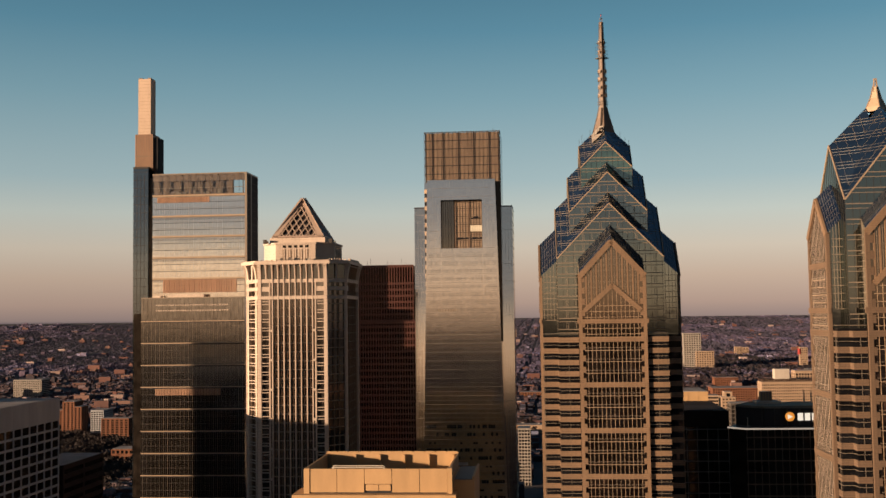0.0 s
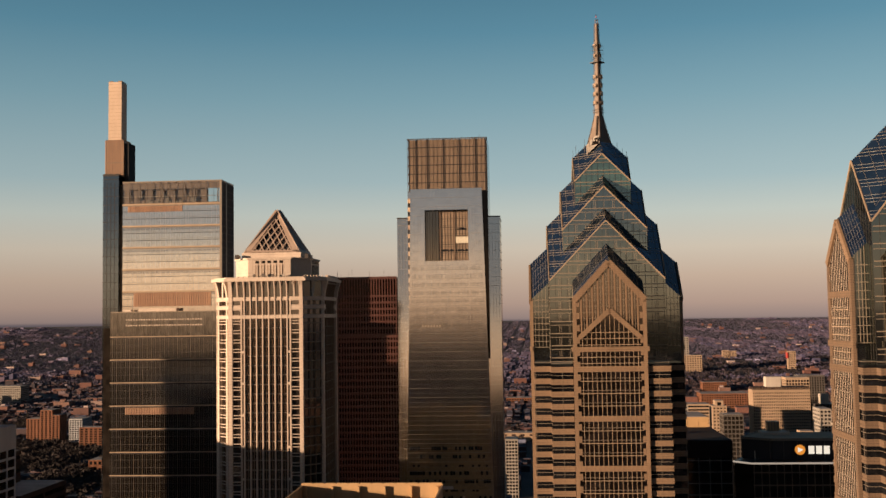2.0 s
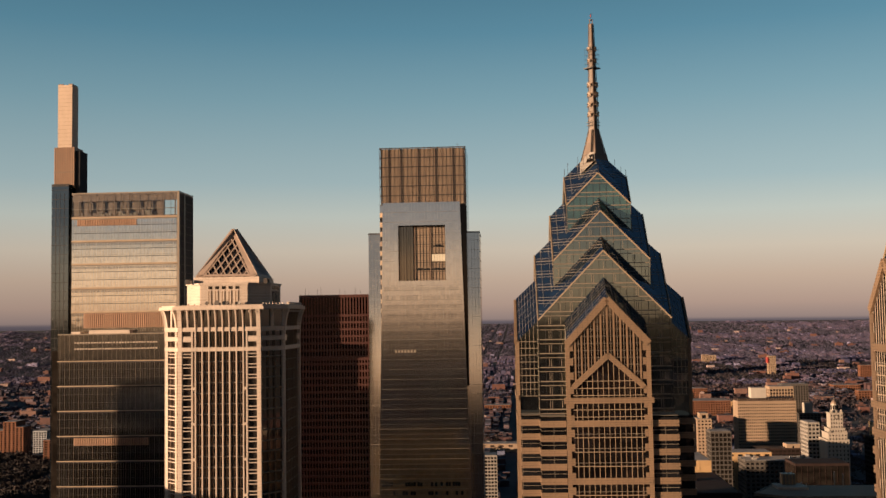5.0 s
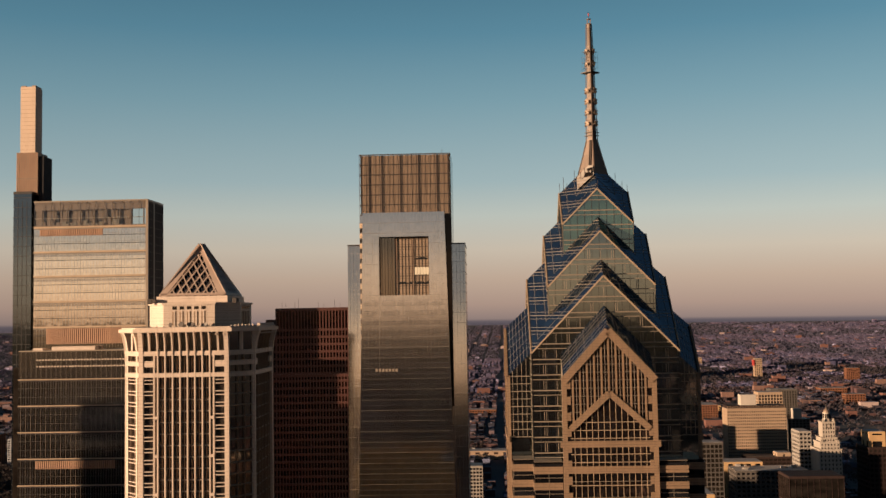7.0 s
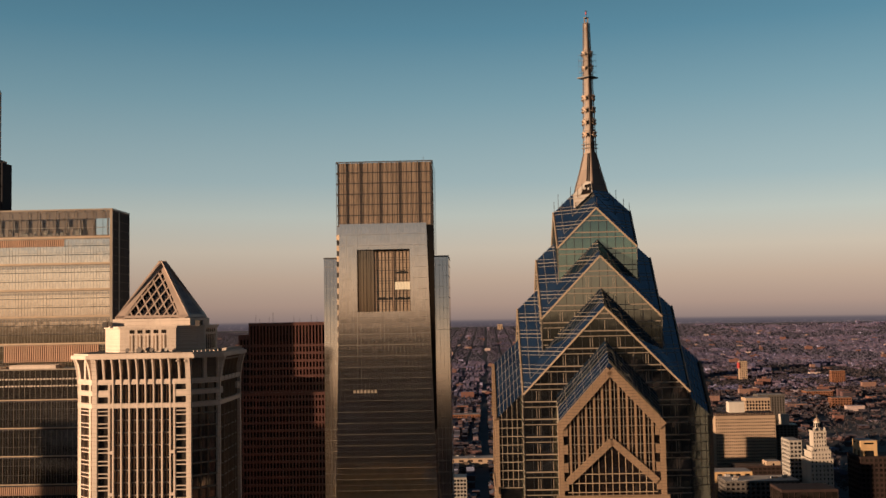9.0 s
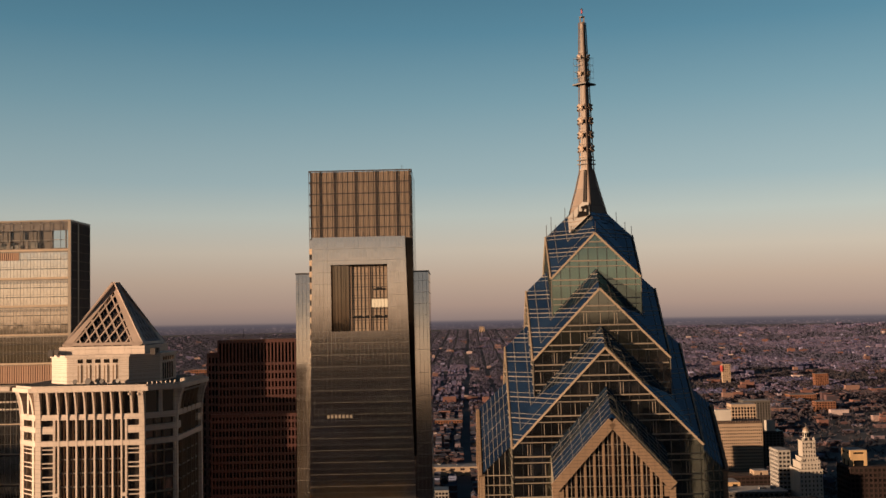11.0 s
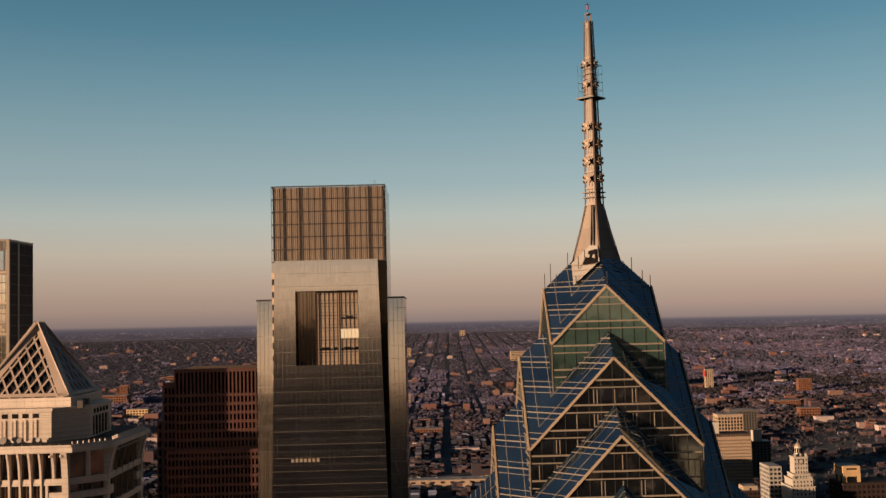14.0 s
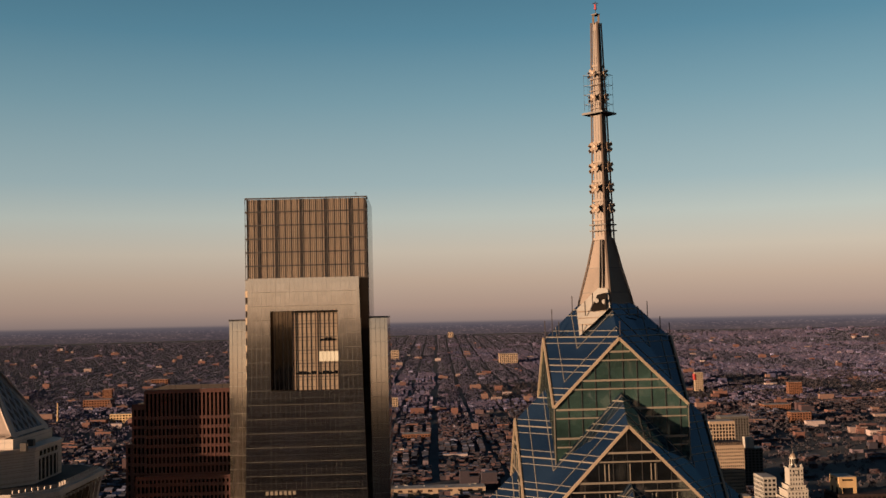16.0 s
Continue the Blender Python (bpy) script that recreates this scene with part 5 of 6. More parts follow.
# ---- neighbouring buildings ----
def grid_block(name, x0, y0, x1, y1, h, wall, pane, fl, bay, band, pier, label, z0=0.0, top=2.0, sides="SWE", category="building", roof=None):
    """A building whose windows are the gaps between floor bands and piers."""
    cx, cy = (x0 + x1) / 2, (y0 + y1) / 2
    group = {"orange_brick_apartments": "stepped orange brick apartments", "tan_pair_block": "tan twin blocks", "unseen_plain_tower": "plain office towers"}.get(name, "")
    t = thing(name, cx, cy, z0, label, category, group)
    a, b, hh = (x1 - x0) / 2, (y1 - y0) / 2, h - z0
    part("glazing", MB().box(-a, -b, 0, a, b, hh - 0.3), pane, t)
    bm = MB().box(-a - 0.25, -b - 0.25, 0, a + 0.25, b + 0.25, fl * band).mesh("floor_band", wall)
    n = int((hh - top) / fl)
    rep("floor_band", bm, None, t, [(0, 0, hh - top - fl * band * 0.0 - (k + 1) * fl + 0.01) for k in range(min(n, 40))])
    part("parapet", MB().box(-a - 0.3, -b - 0.3, hh - top, a + 0.3, b + 0.3, hh), wall, t)
    part("roof_deck", MB().box(-a + 0.3, -b + 0.3, hh, a - 0.3, b - 0.3, hh + 0.12), roof or ROOF_GREY, t)
    for s in sides:
        L = 2 * a if s == "S" else 2 * b
        n = max(1, round(L / bay))
        for k in range(n + 1):
            u = -L / 2 + k * L / n
            w = bay * pier / 2
            u0, u1 = max(-L / 2 - 0.3, u - w), min(L / 2 + 0.3, u + w)
            if s == "S":
                part("pier", MB().box(u0, -b - 0.35, 0, u1, -b + 0.1, hh - 0.2), wall, t)
            elif s == "W":
                part("pier", MB().box(-a - 0.35, u0, 0, -a + 0.1, u1, hh - 0.2), wall, t)
            else:
                part("pier", MB().box(a - 0.1, u0, 0, a + 0.35, u1, hh - 0.2), wall, t)
    return t


def roof_clutter(t, x0, y0, x1, y1, z, n, seed):
    rnd = random.Random(seed)
    for k in range(n):
        x, y = rnd.uniform(x0, x1), rnd.uniform(y0, y1)
        w, d, h = rnd.uniform(0.8, 3), rnd.uniform(0.8, 2.5), rnd.uniform(0.8, 2.4)
        mb = MB().box(x - w, y - d, z, x + w, y + d, z + h)
        mb.box(x - w * 0.8, y - d * 0.8, z + h, x + w * 0.8, y + d * 0.8, z + h + 0.25)
        part("roof_unit", mb, rnd.choice((ROOF_GREY, STEEL, CONCRETE_GREY)), t)


# tan-panelled rooftop in the foreground
def make_near_roof():
    t = thing("panelled_rooftop_block", -83, 42.5, 0, "orange-tan panelled building top with open screened roof", "building")
    part("shaft", MB().box(-27.5, -22, 0, 27.5, 21, 124.5), TAN_PANEL, t)
    part("ledge", MB().box(-29.5, -24, 124.5, 29.5, 23, 126.2), TAN_PANEL, t)
    # deck in matt black, for the shade inside the screens
    part("roof_deck", MB().box(-25, -20, 126.2, 26.5, 20.4, 127.2), MATT_BLACK, t)
    for k in range(5):
        x = -23.6 + k * 10.0
        if k == 2:
            part("screen_panel", MB().box(x, -20.5, 129.6, x + 9.8, -20, 135), TAN_PANEL, t)
            part("screen_panel", MB().box(x + 0.4, -20.4, 127.2, x + 5.0, -20, 129.4), TAN_PANEL, t)
            part("screen_panel", MB().box(x + 5.2, -20.4, 127.2, x + 9.4, -20, 129.4), TAN_PANEL, t)
        else:
            part("screen_panel", MB().box(x, -20.5, 126.6, x + 9.8, -20, 135), TAN_PANEL, t)
    part("corner_panel", MB().box(-25.8, -20.7, 126.2, -23.7, -18, 135.1), TAN_PANEL, t)
    part("corner_panel", MB().box(26.3, -20.7, 126.2, 28.0, -18, 135.1), TAN_PANEL, t)
    part("side_screen", MB().box(-25.8, -18, 126.2, -25.2, 21, 135), TAN_PANEL, t)
    part("side_screen", MB().box(26.6, -18, 126.2, 27.2, 21, 135), TAN_PANEL, t)
    part("back_screen", MB().box(-25.8, 20.4, 126.2, 27.2, 21, 135.6), TAN_PANEL, t)
    for k in range(6):
        part("screen_buttress", MB().box(-24 + k * 9.8, 18.9, 126.4, -23.3 + k * 9.8, 20.4, 134.8), TAN_PANEL, t)
    part("side_wing", MB().box(27.5, -14, 0, 35.5, 19, 130), TAN_PANEL, t)
    part("wing_roof", MB().box(28.2, -13, 130, 34.8, 18.4, 130.2), STEEL_DARK, t)
    part("wing_parapet", MB().box(34.8, -14, 130, 35.5, 19, 131.2), TAN_PANEL, t)
    for y, z in ((-17.4, 134.9), (-15.8, 135.3)):
        part("pipe_rail", MB().box(-16, y, z, 3, y + 0.2, z + 0.2).box(-16, y, 127.2, -15.8, y + 0.2, z).box(2.8, y, 127.2, 3, y + 0.2, z), WHITE_PAINT, t)
    for k in range(7):
        part("pipe_post", MB().box(-13 + k * 2.3, -16.6, 127.2, -12.85 + k * 2.3, -16.4, 134.9), STEEL, t)
    for k in range(12):
        part("screen_cap", MB().box(-25.6 + k * 4.4, 20.2, 135.6, -21.6 + k * 4.4, 21.2, 135.9), TAN_PANEL, t)
    roof_clutter(t, -22, -12, 23, 16, 127.2, 14, 3)


make_near_roof()

# white-framed office block and the striped dark one beside it
# white office in shade: the cool tint is put into its concrete
near_white = grid_block("white_framed_office", -300, 6, -230.6, 84.5, 156.2, CONCRETE_COOL, G_BLACK, 4.0, 6.6, 0.24, 0.12, "white concrete office block with dark square windows", top=9.5, sides="SE")
roof_clutter(near_white, -25, -30, 15, 10, 156.3, 3, 8)
grid_block("striped_brick_office", -300, 94, -232.8, 136, 126, BRICK_DARK, G_BLACK, 4.2, 22, 0.5, 0.06, "dark brown brick office with ribbon windows", sides="SE")
grid_block("brick_rooftop_block", -292, 98, -252, 132, 140, BRICK_DARK, G_BLACK, 6, 40, 0.7, 0.05, "plain dark brick block on the ribbon-windowed office", z0=126, sides="S")


# black glass office with a lit sign
def make_sign_tower():
    t = thing("black_glass_office", 72, 34, 0, "black glass office block with a bright rooftop sign", "building")
    ring = [(-19.1, -21), (30, -21), (30, -1.5), (-19.5, -1.5), (-27.6, -15)]
    part("upper_storey", MB().prism(ring, 150.4, 157), MATT_BLACK, t)
    part("shaft", MB().prism([(-26.4, -25), (32, -25), (32, 2), (-20, 2), (-31, -20)], 0, 149.6), G_BLACK, t)
    part("ledge", MB().prism([(-26.6, -25.3), (32, -25.3), (32, 2), (-20.2, 2), (-31.3, -20.2)], 149.6, 150.3), STEEL_DARK, t)
    # ledge strip: emission added to brighten it where no sun reaches
    for p, q in (((-26.7, -25.4), (32, -25.4)), ((-31.4, -20.3), (-26.7, -25.4))):
        part("ledge_edge", MB().beam((*p, 150.1), (*q, 150.1), 0.5, 0.25, Vector((q[1] - p[1], p[0] - q[0], 0))), LEDGE_GLOW, t, "pale ledge strip, made to glow")
    part("roof_deck", MB().prism([(-18.9, -20.4), (29.6, -20.4), (29.6, -2), (-19.4, -2), (-27.2, -14.8)], 157.0, 157.1), CREAM, t)
    for p, q in (((-19.1, -21), (30, -21)), ((-27.6, -15), (-19.1, -21)), ((-19.5, -1.5), (-27.6, -15))):
        part("parapet", MB().beam((*p, 156.9), (*q, 156.9), 0.8, 0.15, Vector((q[1] - p[1], p[0] - q[0], 0))), MULLION_GREY, t)
    for k in range(25):
        x = -26 + k * 2.3
        part("mullion", MB().box(x - 0.10, -25.2, 10, x + 0.10, -25, 149.6), SOFFIT, t)
    for k in range(12):
        x = -20 + k * 4.2
        part("mullion", MB().box(x - 0.1, -21.15, 150.4, x + 0.1, -21, 157), STEEL_DARK, t)
    for k in range(34):
        z = 147.2 - k * 3.9
        part("floor_line", MB().box(-26.4, -25.15, z - 0.2, 32, -25, z + 0.2), SOFFIT, t)
    disc = MB().prism([(1.55 * math.cos(a), 1.55 * math.sin(a)) for a in np.arange(0, 6.28, 0.2618)], 0, 0.3)
    disc_ob = part("sign_disc", disc, SIGN_LIT, t, "orange sign disc", m=pose(-10.8, -21.05, 153.7, 90, 0, 0))
    tri = MB().face((-0.75, -0.85, 0), (0.95, 0, 0), (-0.75, 0.85, 0)).face((-0.75, -0.85, 0.1), (0.95, 0, 0.1), (-0.75, 0.85, 0.1))
    part("sign_arrow", tri, SIGN_WHITE, disc_ob, "white sign arrow", m=Matrix.Translation((0, 0, 0.33)))
    for k in range(3):
        x = -8.2 + k * 2.35
        part("sign_bar", MB().box(x, -21.35, 152.4, x + 1.75, -21.1, 154.9), SIGN_WHITE, t, "plain white sign bar")
    part("plant_room", MB().box(-17, -5, 157.1, -13.3, -1.8, 160.9), STEEL, t)
    for x in (-17.05, -16.1, -15.15, -14.2, -13.25):
        part("plant_rib", MB().box(x - 0.12, -5.2, 157.1, x + 0.12, -5, 161.1), TAN_PANEL, t)
    part("plant_base", MB().box(-19.4, -9.5, 157.1, -10.8, -1.8, 157.8), FIN_TAN, t)
    for x, y, h in ((-11.4, -4, 1.4), (-10.2, -5, 1.0), (-1.5, -3, 4.2), (1.0, -3, 3.6), (12, -3, 4.0), (14, -4, 2.4)):
        part("roof_pipe", MB().prism([(x + 0.2 * math.cos(a), y + 0.2 * math.sin(a)) for a in np.arange(0, 6.2, 0.785)], 157.1, 157.1 + h), FIN_TAN, t)
    for x, y in ((-30.0, -21), (-25.6, -25.0)):
        part("rail_post", MB().box(x - 0.1, y - 0.1, 150.4, x + 0.1, y + 0.1, 154), CONCRETE, t)


make_sign_tower()
dk = grid_block("dark_framed_office", 8, 44, 46, 86, 153, BRICK_DARK, G_BLACK, 8.2, 5.2, 0.05, 0.07, "black glass office with a thin dark frame", top=6, sides="SW", roof=BRICK_DARK)
roof_clutter(dk, -16, -10, 10, 18, 153.2, 3, 4)
for k in range(11):
    part("mullion", MB().box(-19 + k * 3.8 - 0.12, -21.5, 60, -19 + k * 3.8 + 0.12, -21.2, 147), CONCRETE_GREY, dk)
for k in range(22):
    part("floor_line", MB().box(-19, -21.45, 146 - k * 3.9, 19, -21.2, 146.35 - k * 3.9), CONCRETE_GREY, dk)
grid_block("tan_plant_block", 14, 90, 46, 112, 156.6, TAN_PANEL, G_DARK, 30, 4, 1.0, 0.12, "blank tan plant block on a dark office", z0=0, sides="S")

# towards the horizon, east side
slab = grid_block("white_windowed_slab", 264, 1036, 334.7, 1062, 97, CREAM, G_DARK, 3.75, 2.3, 0.52, 0.5, "long cream slab block with rows of small windows", top=3.2, sides="SW")
part("roof_screen", MB().box(-35, -12.6, 97, 35, 12, 100.3), BRICK_DARK, slab)
for k in range(36):
    part("screen_fin", MB().box(-35 + k * 1.97, -12.95, 97, -34.6 + k * 1.97, -12.6, 100.3), STEEL, slab)
part("penthouse", MB().box(-17, -6, 97, 1.5, 8, 113), CONCRETE, slab)
part("penthouse_louvre", MB().box(-5, -6.1, 106.5, 0.5, -5.9, 110.5), CONCRETE, slab)


def make_clock_tower():
    t = thing("white_clock_tower", 320, 840, 0, "white terracotta building with a stepped domed clock tower", "building")
    def tier(x0, x1, y0, y1, z0, z1, bay, fl):
        part("tower_stage", MB().box(x0, y0, z0, x1, y1, z1), TERRACOTTA, t)
        part("stage_cornice", MB().box(x0 - 0.4, y0 - 0.4, z1 - 0.9, x1 + 0.4, y1 + 0.4, z1), TERRACOTTA, t)
        n, m = max(1, int((x1 - x0) / bay)), max(1, int((z1 - z0) / fl))
        m = min(m, 14)
        for i in range(n):
            for k in range(m):
                x, z = x0 + (i + 0.5) * (x1 - x0) / n, z1 - 2 - k * fl
                part("window", MB().box(x - bay * 0.17, y0 - 0.06, z - fl * 0.5, x + bay * 0.17, y0 + 0.05, z), G_DARK, t)
    tier(-11.2, 11.2, -12, 18, 0, 74.0, 3.2, 4.2)
    tier(-9.6, 9.6, -10.8, 12, 74.0, 81.0, 2.8, 3.4)
    tier(-8.0, 8.0, -9.6, 8, 81.0, 85.6, 2.6, 3.6)
    tier(-6.4, 6.4, -8.4, 4, 85.6, 101.4, 2.4, 3.9)
    for x in (-5.2, 5.2):
        part("corner_pinnacle", loft([(101.4, 0.9), (103.2, 0.9), (105.0, 0.1)], lambda r, x=x: [(x - r, -7.6 - r), (x + r, -7.6 - r), (x + r, -7.6 + r), (x - r, -7.6 + r)]), TERRACOTTA, t)
    for x in (-8.8, 8.8, -7.2, 7.2):
        part("corner_pinnacle", MB().box(x - 0.5, -10.7, 81.0, x + 0.5, -9.6, 83.0), TERRACOTTA, t)
    face = part("clock_face", MB().prism([(2.5 * math.cos(a), 2.5 * math.sin(a)) for a in np.arange(0, 6.28, 0.3)], 0, 0.25), STEEL_DARK, t, "round dark clock face", m=pose(0, -8.5, 97.0, 90, 0, 0))
    part("clock_ring", MB().prism([(1.7 * math.cos(a), 1.7 * math.sin(a)) for a in np.arange(0, 6.28, 0.3)], 0, 0.12), TERRACOTTA, face, m=Matrix.Translation((0, 0, 0.28)))
    ring = lambda r: [(r * math.cos(a), r * math.sin(a) - 2.2) for a in np.arange(0, 6.2, math.pi / 5)]
    lan = part("lantern", loft([(101.4, 4.5), (103.4, 4.3), (103.5, 3.7), (109.4, 3.4), (109.5, 3.8), (110.2, 3.8)], ring), TERRACOTTA, t)
    for k in range(5):
        part("lantern_opening", MB().box(-0.45, -4.1, 104.4, 0.45, -3.1, 108.8), G_DARK, lan, m=Matrix.Translation((0, -2.2, 0)) @ turn(-60 + 30 * k))
    part("dome", loft([(110.2, 3.4), (112.0, 2.9), (113.4, 1.7), (114.2, 0.6)], ring), STEEL, t, "gold-brown dome")
    part("finial", loft([(114.2, 0.5), (118.2, 0.1)], ring), STEEL_DARK, t)


make_clock_tower()
grid_block("pale_side_block", 299, 862, 311, 890, 88.5, CONCRETE_GREY, G_DARK, 4.2, 4, 0.45, 0.3, "grey-white office wing with ribbon windows", sides="SW")
grid_block("cream_apartment_block", 369.5, 1300, 404, 1325, 96, CREAM, G_DARK, 4.6, 4.2, 0.3, 0.35, "cream apartment block with tall window bays", top=4, sides="SW")
grid_block("dark_apartment_block", 408, 1378, 448, 1404, 94, DARK_GREY, G_BLACK, 3.9, 4.2, 0.3, 0.42, "grey apartment block with dark glass and pale frame", top=3, sides="SW")
grid_block("dark_low_block", 426, 1352, 458, 1376, 51, DARK_GREY, G_BLACK, 4, 5, 0.5, 0.4, "dark grey low block", sides="SW", roof=STEEL_DARK)
grid_block("small_white_block", 436, 1356, 447, 1370, 66, CONCRETE, G_DARK, 13, 14, 0.9, 0.8, "small blank white block", z0=51, sides="SW")
# shaded tower: the shade is put into the dark grey walls
grid_block("gridded_dark_office", 160, 676, 178, 695, 101, DARK_GREY, G_BLACK, 4.1, 3.6, 0.25, 0.2, "gridded office tower with dark windows, shade in its dark grey walls", sides="SW")
grid_block("dark_brown_office", 218, 616, 262, 648, 80, BRICK_DARK, G_BLACK, 20, 5, 0.05, 0.04, "dark brown glass office block", sides="SW", roof=BRICK_DARK)
# block in shade: the shade is put into dark brick and black panes
grid_block("brown_brick_block", 364, 844, 422, 880, 73, BRICK_DARK, G_BLACK, 5, 4.5, 0.42, 0.36, "brown brick block, shade put in its dark brick and glass", sides="SW", roof=BRICK_DARK)
grid_block("lit_brick_rooftop", 367, 850, 383, 872, 88.5, TAN_PANEL, G_DARK, 8, 12, 0.8, 0.5, "tan brick rooftop block in late sun", z0=73, sides="SW")
# walls made dark grey for the shade low between the blocks
wr = grid_block("white_roofed_block", 226, 836, 300, 872, 52, DARK_GREY, G_DARK, 4.4, 5, 0.5, 0.4, "grey concrete block with pale snowy-white roof", sides="SW", roof=CONCRETE)
roof_clutter(wr, -30, -14, 30, 14, 52.2, 8, 21)
grid_block("ribbon_windowed_block", 173, 1000, 203, 1024, 83, CREAM, G_DARK, 4.2, 30, 0.55, 0.06, "cream low-rise block with dark ribbon windows", sides="SW")
grid_block("stepped_white_block", 196, 938, 212, 958, 86, CREAM, G_DARK, 3.9, 4, 0.6, 0.5, "stepped cream apartment block", sides="SW")
grid_block("stepped_white_block", 200, 942, 209, 956, 92, CREAM, G_DARK, 5, 9, 0.9, 0.5, "small cream top of a stepped block", z0=86.1, sides="SW")
grid_block("orange_low_block", 205, 872, 262, 900, 56, TAN_PANEL, G_DARK, 7, 9, 0.7, 0.5, "orange-tan low block in late sun", sides="SW")
grid_block("dark_ribbon_office", 268, 960, 331, 985, 48.5, BRICK_DARK, G_BLACK, 4.2, 5, 0.45, 0.2, "dark brown low office in shade", sides="SW", roof=STEEL_DARK)
grid_block("small_cream_block", 303, 964, 318, 980, 53.0, CREAM, G_DARK, 5, 16, 0.9, 0.8, "small cream rooftop block in late sun", z0=48.6, sides="SW")
hall = grid_block("long_tan_hall", -120, 1322, 60, 1352, 13, CREAM, BRICK_DARK, 10, 14, 0.7, 0.55, "long low tan hall with a pale roof edge", sides="SW")
roof_clutter(hall, -80, -8, 80, 10, 13.1, 12, 31)
far_blocks = (
    ("white_tower_block", 693, 713, 2600, 40, 86, CREAM, 5, "white tower block far off with a red side"), ("brick_tower_block", 882, 914, 2436, 32, 66, BRICK, 4, "brown brick tower block far off"),
    ("tan_pair_block", 581, 600, 2943, 55, 78, CREAM, 4, "tan twin tower block far off"), ("tan_pair_block", 603, 622, 2943, 55, 76, CREAM, 4, "tan twin tower block far off"),
    ("grey_tower_wing", 407, 454, 2560, 33, 80, CREAM, 6, "cream lower wing beside a grey tower block"), ("grey_tower_block", 376, 422, 2574, 33, 129, CONCRETE_GREY, 6, "tall grey chequered tower block"), ("red_banded_block", 381, 434, 2115, 13, 36, BRICK, 4, "red-brown banded brick block"),
    ("brown_windowed_block", 328, 422, 1818, 3, 33, BRICK, 4.5, "long tan-brown block with rows of windows"), ("banded_brick_hall", 736, 777, 2015, 12, 34, BRICK, 5, "banded brown brick hall"),
    ("tan_slab_block", 244, 306, 3447, 84, 117, CREAM, 6, "tan slab block in late sun"), ("white_distant_block", 96, 118, 4438, 158, 180, CREAM, 6, "small white block at the horizon"),
    ("pale_distant_block", -138, -105, 3669, 99, 131, CREAM, 6, "pale block in the far row houses"), ("brick_works", -885, -817, 2551, 37, 60, BRICK, 6, "brown brick works in late sun"),
    ("tan_works", -743, -694, 2298, 23, 44, TAN_PANEL, 6, "long tan works building"), ("red_tower_block", -875, -852, 2682, 44, 77, BRICK, 4, "red brick tower block"),
    ("white_stepped_block", -102, -84, 2438, 25, 54, CREAM, 5, "white stepped apartment block"), ("brown_long_block", -66, -10, 1961, 6, 17, BRICK, 5, "long low brown brick block"),
    ("low_tan_block", 430, 456, 1948, 7, 20, TAN_PANEL, 5, "low tan block in late sun"), ("green_roofed_works", 948, 1009, 2332, 6, 22, BRICK_DARK, 5, "long green-roofed brick works"), ("wide_brick_block", 745, 805, 2212, 20, 33, BRICK, 5, "wide low brick block"),
    ("pink_works", -846, -797, 3075, 66, 80, BRICK, 7, "pinkish brick works far off"), ("dark_slab_tower", -1197, -1132, 1907, 15, 57, CONCRETE_GREY, 4, "dark grey slab tower"))
for name, x0, x1, y, z0, h, wall, fl, label in far_blocks:
    far = grid_block(name, x0, y, x1, y + max(14, (x1 - x0) * 0.6), h, wall, G_DARK, fl, fl * 1.1, 0.5, 0.45, label, z0=z0 - 3, top=2.5, sides="SW")
    if name == "white_tower_block":
        part("red_side", MB().box(-13.0, -9, 30, -10.0, 8, 45.5), RED_PAINT, far, "red painted side")
stack = thing("brick_chimney", -864, 2303, 23, "tall slim pale brick chimney stack", "chimney")
part("shaft", loft([(0, 2.4), (50, 1.6)], lambda r: [(r * math.cos(a), r * math.sin(a)) for a in np.arange(0, 6.2, 0.7854)]), TAN_PANEL, stack)
part("cap", loft([(49, 1.9), (50.5, 1.9)], lambda r: [(r * math.cos(a), r * math.sin(a)) for a in np.arange(0, 6.2, 0.7854)]), BRICK, stack)
grid_block("pale_narrow_block", -47, 817, -34, 840, 63, CONCRETE_GREY, G_DARK, 3.6, 3.2, 0.40, 0.3, "pale narrow apartment block", sides="SW", roof=STEEL_DARK)

# west side
grid_block("orange_brick_apartments", -836, 1332, -813, 1362, 40, BRICK, G_DARK, 3.4, 5.8, 0.3, 0.6, "stepped orange brick apartment block", sides="SE")
grid_block("orange_brick_apartments", -812, 1330, -792, 1362, 54, BRICK, G_DARK, 3.4, 5.8, 0.3, 0.6, "stepped orange brick apartment block", sides="SE")
grid_block("orange_brick_apartments", -791, 1326, -778, 1352, 46, BRICK, G_DARK, 3.4, 5.8, 0.3, 0.6, "stepped orange brick apartment block", sides="SE")
grid_block("grey_apartments", -747, 1293, -726, 1330, 43, CONCRETE_COOL, G_DARK, 3.4, 4, 0.4, 0.3, "grey apartment block with dark windows", sides="SE")
grid_block("brick_framed_apartments", -707, 1240, -663, 1262, 35, BRICK, G_BLACK, 3.6, 7, 0.35, 0.4, "orange brick framed apartment block", sides="SE")
grid_block("low_tan_hall", -590, 1000, -548, 1030, 18, BRICK, G_DARK, 8, 6, 0.5, 0.4, "low tan stone hall in late sun", sides="SE")
